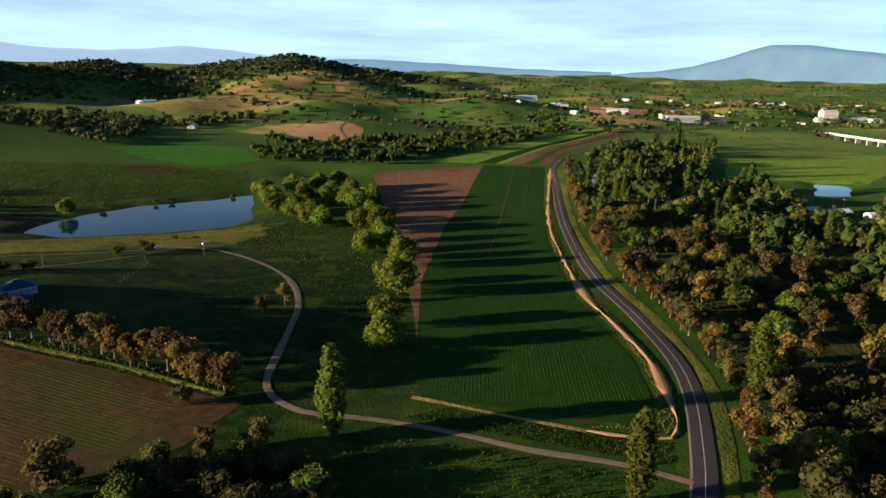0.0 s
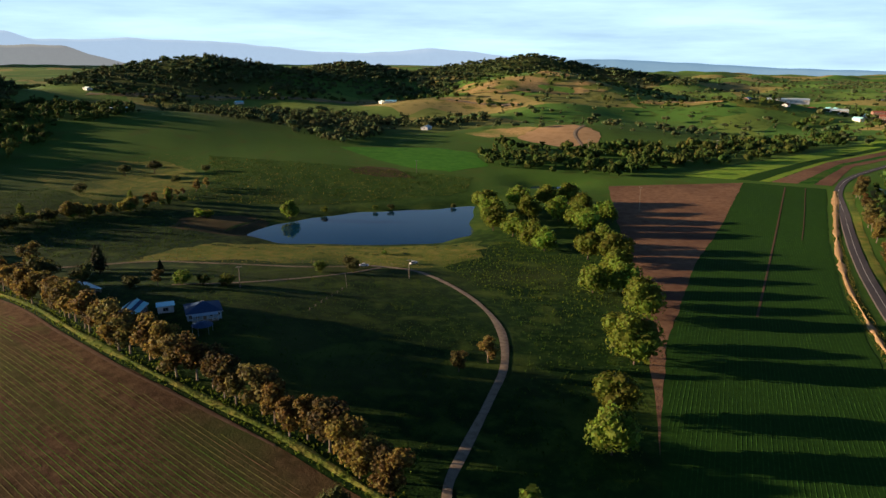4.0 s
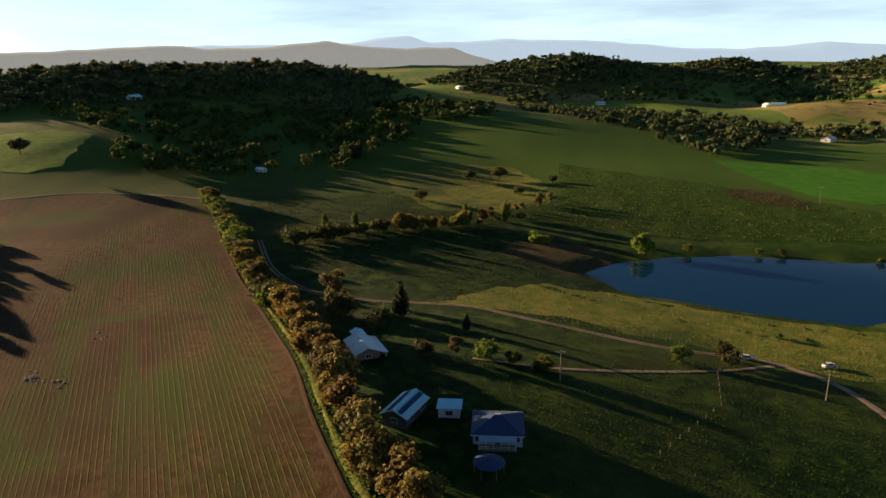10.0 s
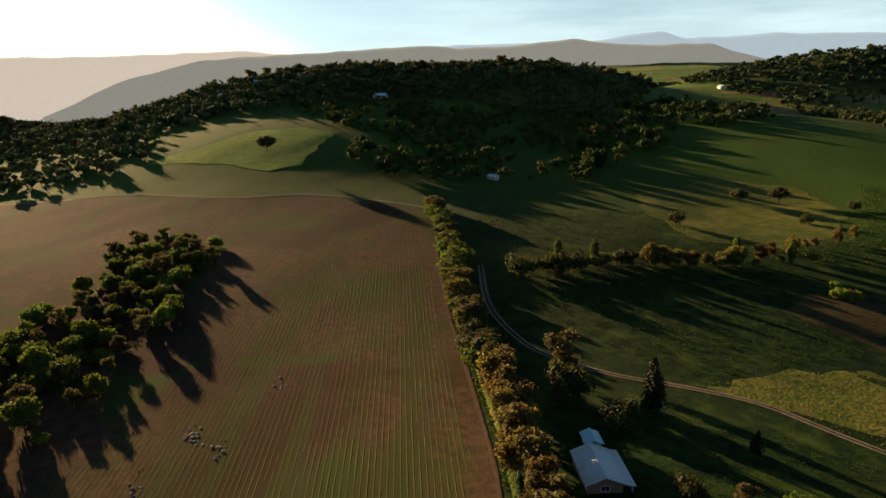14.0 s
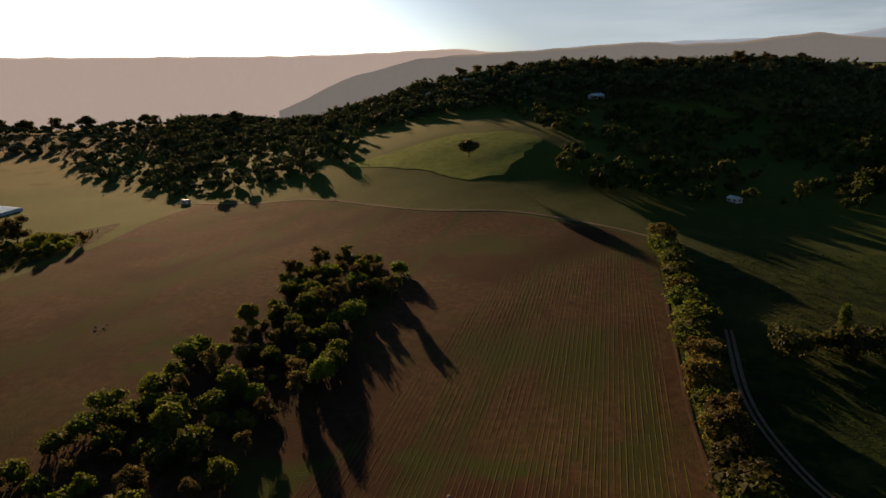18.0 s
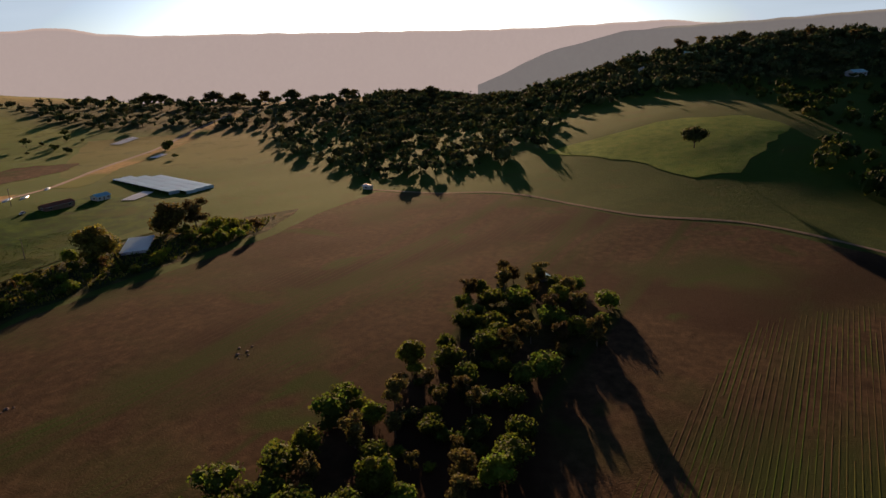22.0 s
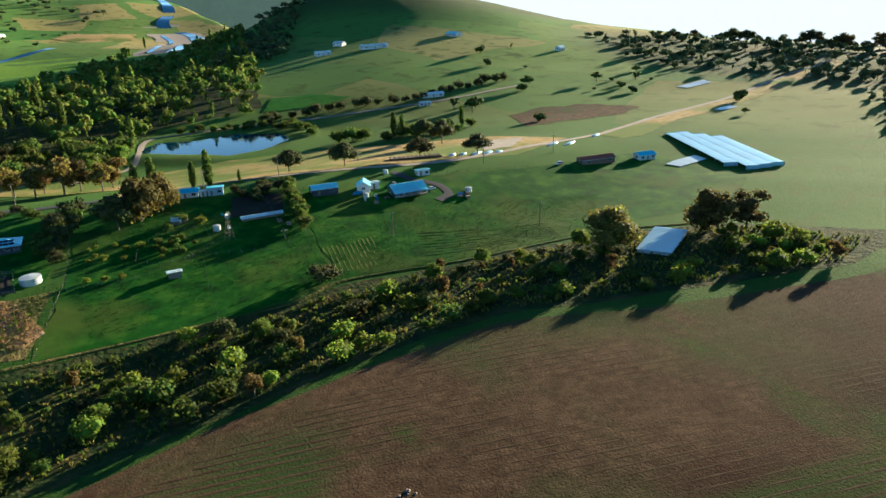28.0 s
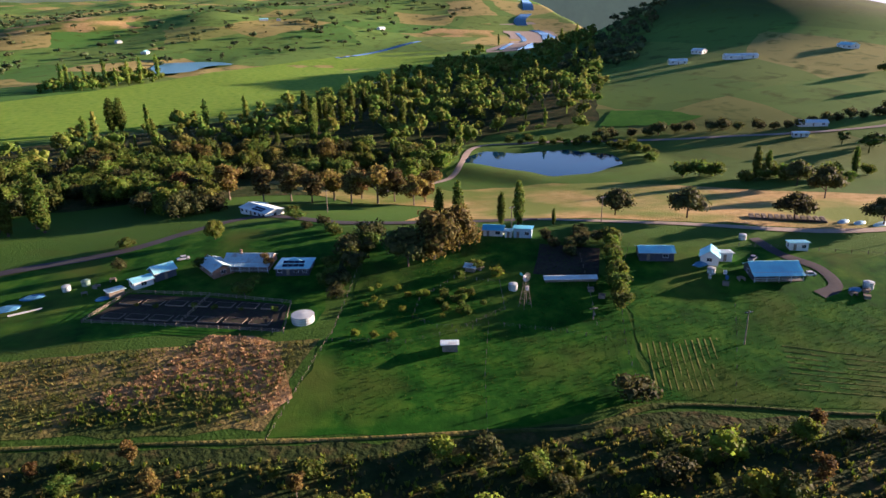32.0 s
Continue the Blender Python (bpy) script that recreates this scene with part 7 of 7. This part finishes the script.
for x, y, turn, a, b, h, r, rm, wm, label in [
        (-641, -346, -15, 24, 9, 3, 1.5, WHITE_ROOF, WALL_WHITE, "white farm buildings on the hillside"), (-620, -326, -15, 12, 5, 3, 0.8, WHITE_ROOF, WALL_WHITE, "low white shed on the hillside"), (-712, -562, -10, 40, 12, 4, 2, WHITE_ROOF, WALL_WHITE, "long white farm shed on the far slope"),
        (-660, -583, -10, 22, 9, 4, 2, WHITE_ROOF, WALL_WHITE, "white farmhouse on the far slope"), (-875, -439, 10, 12, 9, 4, 2.4, WHITE_ROOF, WALL_WHITE, "white hillside house beside a dark tree"), (-600, -95, -15, 12, 8, 3, 1.5, BLUE_STEEL, WALL_WHITE, "house with a blue steel roof by the glasshouse"),
        (-573, -103, -15, 24, 8, 3, 1.4, RED_ROOF, WALL_BRICK, "long brown-roofed house by the lane"), (-228, -116, 40, 9, 5, 2.6, 0.8, WHITE_ROOF, WALL_WHITE, "white van-like cabin at the garden's edge"), (-200, -150, 10, 10, 7, 3, 1.4, STEEL, WALL_WHITE, "pale-roofed house beyond the garden"),
        (252, 436, 10, 20, 12, 4, 2, WHITE_ROOF, WALL_WHITE, "white pavilion beside the pool"), (272, 430, 10, 12, 9, 3.5, 1.6, WHITE_ROOF, WALL_WHITE, "white pavilion beside the pool"), (242, 446, 10, 10, 7, 3.5, 1.4, STEEL, WALL_WHITE, "small pale building beside the pool"), (300, 424, 0, 16, 9, 3.5, 1.6, WHITE_ROOF, WALL_WHITE, "pale house among the trees")]:
    house("farm_building", x, y, turn, a, b, h, r, rm, wm, label, "building", windows=3, ribs=2.0)
# town and far houses
for k, (x, y, turn, a, b, h, rm, wm) in enumerate([
        (140, 1334, 5, 70, 22, 7, WHITE_ROOF, WALL_WHITE), (215, 1400, 0, 60, 20, 7, WHITE_ROOF, WALL_WHITE), (262, 1214, -10, 30, 18, 9, RED_ROOF, WALL_BRICK), (300, 1250, -10, 50, 24, 10, WHITE_ROOF, WALL_WHITE), (335, 1290, 0, 70, 20, 9, RED_ROOF, WALL_BRICK), (290, 1330, 0, 60, 20, 11, RED_ROOF, WALL_BRICK),
        (385, 1146, 5, 62, 16, 9, WHITE_ROOF, WALL_WHITE), (440, 1160, 5, 44, 16, 8, RED_ROOF, WALL_WHITE), (370, 1170, 5, 30, 16, 9, RED_ROOF, WALL_WHITE), (714, 1317, 0, 30, 22, 18, WHITE_ROOF, WALL_WHITE), (760, 1320, 0, 60, 20, 8, WHITE_ROOF, WALL_WHITE), (800, 1290, 0, 50, 18, 8, STEEL, WALL_WHITE), (680, 1260, 0, 40, 16, 7, WHITE_ROOF, WALL_WHITE)]):
    house("town_building", x, y, turn, a, b, h, 2.5, rm, wm, "large pale building at the edge of the far town" if rm is not RED_ROOF else "red-roofed brick building in the far town", "building", windows=8, ribs=0, group="far town", size=0.9)
rng = np.random.RandomState(8)
for k in range(60):
    x, y = rng.uniform(60, 1100), rng.uniform(1150, 1750)
    house("town_house", x, y, rng.uniform(0, 180), rng.uniform(10, 20), rng.uniform(7, 11), 3.5, 2.2, (WHITE_ROOF, RED_ROOF, STEEL, DARK_ROOF)[rng.randint(4)], (WALL_WHITE, WALL_BRICK)[rng.randint(2)], "small far house among the town's trees", "house", windows=2, ribs=0, group="far town", size=1.0)
for x, y, rm in [(-983, 1010, WHITE_ROOF), (-519, 1202, WHITE_ROOF), (-500, 1195, STEEL), (-730, 1080, STEEL), (-264, 1558, RED_ROOF), (-240, 1550, RED_ROOF), (-640, 700, WHITE_ROOF), (-630, 712, STEEL), (-960, 250, WHITE_ROOF), (-1000, 300, STEEL), (-1060, 140, WHITE_ROOF), (-900, 420, STEEL),
                 (-700, -620, WHITE_ROOF), (-820, -560, STEEL), (-210, -1500, WHITE_ROOF), (-180, -1490, STEEL), (60, -1300, WHITE_ROOF), (-420, -1420, WHITE_ROOF), (-20, -1160, STEEL), (200, -1100, WHITE_ROOF), (-320, 890, WHITE_ROOF)]:
    house("far_house", x, y, rng.uniform(0, 180), rng.uniform(12, 20), 9, 3.2, 2.0, rm, WALL_WHITE, "far pale farmhouse among hills and trees", "house", windows=3, ribs=0, group="far farmhouses", size=1.0)

bridge = thing("road_bridge", 514, 870, 101, "long pale concrete road bridge on piers beyond the playing field", "bridge")
part("deck", boxes((0, 0, 6.2, 120, 9, 1.0)), GRAVEL, bridge)
for s in (-1, 1):
    part("parapet", boxes((0, s * 4.4, 7.2, 120, 0.25, 1.0)), WALL_WHITE, bridge)
for k in range(7):
    part("pier", boxes((-54 + k * 18, 0, 2.7, 1.2, 7.5, 6.4)), WALL_WHITE, bridge)

# yard clutter between the cottages and along the lane
DRUM_BLUE = material("blue_plastic_drum", [(0.04, 0.12, 0.30), (0.06, 0.16, 0.36)], scale=1.0, rough=0.45)
TARP = material("blue_tarpaulin", [(0.06, 0.20, 0.38), (0.10, 0.28, 0.46)], scale=0.6, rough=0.4, bump=0.4)
for x, y in [(-452, -112), (-451, -109), (-449, -106), (-455, -108), (-446, -110), (-484, -97), (-487, -95), (-489, -98), (-390, -112), (-377, -131), (-379, -128), (-408, -108), (-410, -104), (-262, -150), (-258, -146), (-256, -141)]:
    if rng.rand() < 0.5:
        d = thing("drum", x, y, 0, "upright plastic drum in the farmyard", "drum", "yard drums")
        v, f = limb_data([[(0, 0, 0, 0.001), (0, 0, 0.001, 0.5), (0, 0, 0.5, 0.54), (0, 0, 1.1, 0.5), (0, 0, 1.11, 0.001)]], 14)
        mesh_object("barrel", v, f, (DRUM_BLUE, TRIM, METAL)[rng.randint(3)], d)
    else:
        d = thing("pallet_crate", x, y, rng.uniform(0, 90), "weathered timber pallet crate in the farmyard", "crate", "yard crates")
        for k in range(5):
            part("slat", boxes((0, -0.8 + k * 0.4, 0.95, 1.8, 0.3, 0.06)), TIMBER, d)
        for px in (-0.85, 0.85):
            part("side", boxes((px, 0, 0.46, 0.08, 1.8, 0.92)), TIMBER, d)
for x, y, s in [(-235, -136, 2.4), (-240, -143, 2.0), (-447, -118, 1.6), (-486, -99, 1.4), (-263, -136, 1.3)]:
    heap = thing("tarpaulin_heap", x, y, 20, "heap of farm goods under a blue tarpaulin", "heap", "tarpaulin heaps", sink=0.1)
    v, f = ICO2
    mesh_object("tarpaulin", v * (1.8 * s, 1.0 * s, 0.8) * (1 + rng.uniform(-0.12, 0.12, len(v))[:, None]) + (0, 0, 0.3), f, TARP, heap)

# ---- grass clumps and weeds ----
def tufts(name, corners, count, tall, mat, label, seed, keep=None, wide=0.7):
    """Clumps of long grass, too many to count: fans of blades joined into one mesh."""
    r = np.random.RandomState(seed)
    p = np.array(scatter(corners, count, r, 0.0, keep))
    n = len(p)
    z = land(p[:, 0], p[:, 1])
    verts, faces = [], []
    blades = 5
    s = r.uniform(*tall, n)
    for k in range(blades):
        a = r.uniform(0, math.tau, n)
        lean = r.uniform(0.2, 0.7, n) * s
        dx, dy = np.cos(a), np.sin(a)
        w = s * wide * 0.35
        base = np.stack([p[:, 0] - dy * w, p[:, 1] + dx * w, z], 1)
        other = np.stack([p[:, 0] + dy * w, p[:, 1] - dx * w, z], 1)
        top = np.stack([p[:, 0] + dx * lean + dy * w * 0.5, p[:, 1] + dy * lean - dx * w * 0.5, z + s], 1)
        tip = np.stack([p[:, 0] + dx * lean - dy * w * 0.5, p[:, 1] + dy * lean + dx * w * 0.5, z + s * r.uniform(0.7, 1.1, n)], 1)
        b = len(verts) * n
        verts += [base, other, top, tip]
        faces.append(np.stack([b + np.arange(n), b + n + np.arange(n), b + 2 * n + np.arange(n), b + 3 * n + np.arange(n)], 1))
    me = bpy.data.meshes.new(name)
    me.from_pydata(np.concatenate(verts).tolist(), [], np.concatenate(faces).tolist())
    me.materials.append(mat)
    return tagged(new(name, me), label, "grass", kind="stuff")


TUFT_GREEN = material("long_green_grass", [(0.020, 0.060, 0.008), (0.060, 0.115, 0.015), (0.10, 0.14, 0.022)], scale=0.12, rough=0.9, island_tint=0.3, through_light=0.35, spec=0.1)
TUFT_GOLD = material("long_golden_grass", [(0.13, 0.16, 0.026), (0.25, 0.235, 0.05), (0.36, 0.28, 0.085)], scale=0.15, rough=0.9, island_tint=0.3, through_light=0.35, spec=0.1)
TUFT_WEED = material("rough_weeds", [(0.05, 0.095, 0.012), (0.13, 0.14, 0.03), (0.27, 0.20, 0.07)], scale=0.10, rough=0.9, island_tint=0.3, through_light=0.3, spec=0.1)
TUFT_DRY = material("dead_weed_stalks", [(0.22, 0.15, 0.06), (0.44, 0.28, 0.13), (0.58, 0.40, 0.22)], scale=0.3, rough=0.9, island_tint=0.3, through_light=0.3, spec=0.1)
TUFT_LIME = material("lush_weeds", [(0.06, 0.12, 0.012), (0.14, 0.20, 0.02), (0.20, 0.24, 0.035)], scale=0.2, rough=0.9, island_tint=0.3, through_light=0.4, spec=0.1)
HOME_PADDOCK = [(-60, 186), (-120, 212), (-220, 252), (-240, 280), (-180, 320), (-120, 338), (-85, 300), (-60, 262), (-57, 210)]
tufts("paddock_tufts", HOME_PADDOCK, 5500, (0.15, 0.45), TUFT_GREEN, "clumps of long grass in the home paddock", 21)
tufts("creek_side_tufts", [(-46, 190), (-10, 190), (-16, 320), (-45, 420), (-100, 440), (-115, 360), (-80, 320), (-50, 270)], 2600, (0.25, 0.7), TUFT_GREEN, "clumps of long grass between track and willows", 22)
tufts("creek_side_weeds", [(-46, 300), (-30, 330), (-50, 400), (-100, 430), (-115, 360), (-85, 330)], 800, (0.25, 0.75), TUFT_LIME, "pale lush weeds between track and willows", 23)
tufts("meadow_tufts", [(-248, 300), (-160, 340), (-118, 352), (-102, 390), (-114, 420), (-156, 396), (-222, 376), (-244, 350)], 3000, (0.15, 0.5), TUFT_GOLD, "golden grass clumps on the meadow", 24)
tufts("hedge_weeds", [(x + 2, y + 1) for x, y in HEDGE] + [(x - 1, y - 5) for x, y in HEDGE[::-1]], 3500, (0.2, 0.65), TUFT_LIME, "tall yellow-green weeds at the foot of the hedge", 25)
tufts("mound_tufts", [(-480, 460), (-430, 440), (-360, 440), (-340, 520), (-400, 580), (-460, 580)], 1500, (0.2, 0.55), TUFT_GOLD, "golden grass clumps on the mound", 26)
tufts("slope_tufts", [(-345, 440), (-300, 455), (-240, 480), (-160, 545), (-170, 600), (-300, 605), (-420, 590), (-350, 500)], 6000, (0.3, 0.8), TUFT_GREEN, "clumps of long grass on the slope behind the pond", 35)
tufts("slope_weeds", [(-345, 440), (-300, 455), (-240, 480), (-160, 545), (-170, 600), (-300, 605), (-420, 590), (-350, 500)], 1500, (0.3, 0.8), TUFT_GOLD, "pale grass clumps on the slope behind the pond", 36)
tufts("western_paddock_tufts", [(-250, 300), (-330, 290), (-460, 330), (-440, 430), (-350, 440), (-300, 400), (-250, 370)], 4500, (0.25, 0.7), TUFT_GREEN, "clumps of long grass in the western paddock", 37)
tufts("pink_weed_tufts", [(-300, -104), (-312, -101), (-321, -86), (-324, -72), (-317, -66), (-309, -76), (-298, -78), (-284, -72), (-278, -78), (-291, -89)], 700, (0.3, 0.8), TUFT_DRY, "dead pinkish weed stalks in the rough paddock", 38)
tufts("village_tufts", [(-334, -64), (-408, -62), (-452, -50), (-500, -35), (-540, -70), (-466, -100), (-416, -112), (-404, -146), (-346, -158), (-335, -100)], 8500, (0.12, 0.36), TUFT_GREEN, "clumps of lush grass in the village paddocks", 27)
tufts("dry_weeds", [(-207, -72), (-262, -68), (-316, -64), (-328, -95), (-300, -98), (-250, -99), (-207, -104)], 2200, (0.3, 0.8), TUFT_WEED, "dry pinkish weeds and thistles in the rough paddock", 28)
tufts("lush_weeds", [(-262, -70), (-312, -64), (-322, -84), (-300, -86)], 260, (0.5, 1.0), TUFT_LIME, "bright green weeds among the dry ones", 29)
tufts("scrub_grass", SCRUB, 4000, (0.4, 1.1), TUFT_GOLD, "dry grass between the scrub bushes", 30)
tufts("scrub_weeds", SCRUB, 2000, (0.5, 1.2), TUFT_LIME, "green weeds between the scrub bushes", 31)
tufts("road_bank_grass", [(38, 163), (60, 160), (67, 180), (69, 205), (66, 235), (61, 274), (63, 364), (76, 481), (98, 622), (94, 622), (72, 481), (58, 364), (56, 274), (61, 235), (64, 205), (62, 182), (58, 166)], 3500, (0.2, 0.5), TUFT_GOLD, "dry golden grass on the bank beside the crop", 32)
tufts("verge_grass", [(-10, 166), (40, 150), (55, 145), (58, 156), (38, 159), (0, 172)], 1600, (0.2, 0.5), TUFT_GREEN, "lush grass between track and crop field", 33)
tufts("south_paddock_tufts", [(-20, 160), (40, 142), (50, 120), (30, 60), (-60, 100), (-60, 125)], 4000, (0.3, 0.7), TUFT_GREEN, "long grass in the paddock below the track", 34)
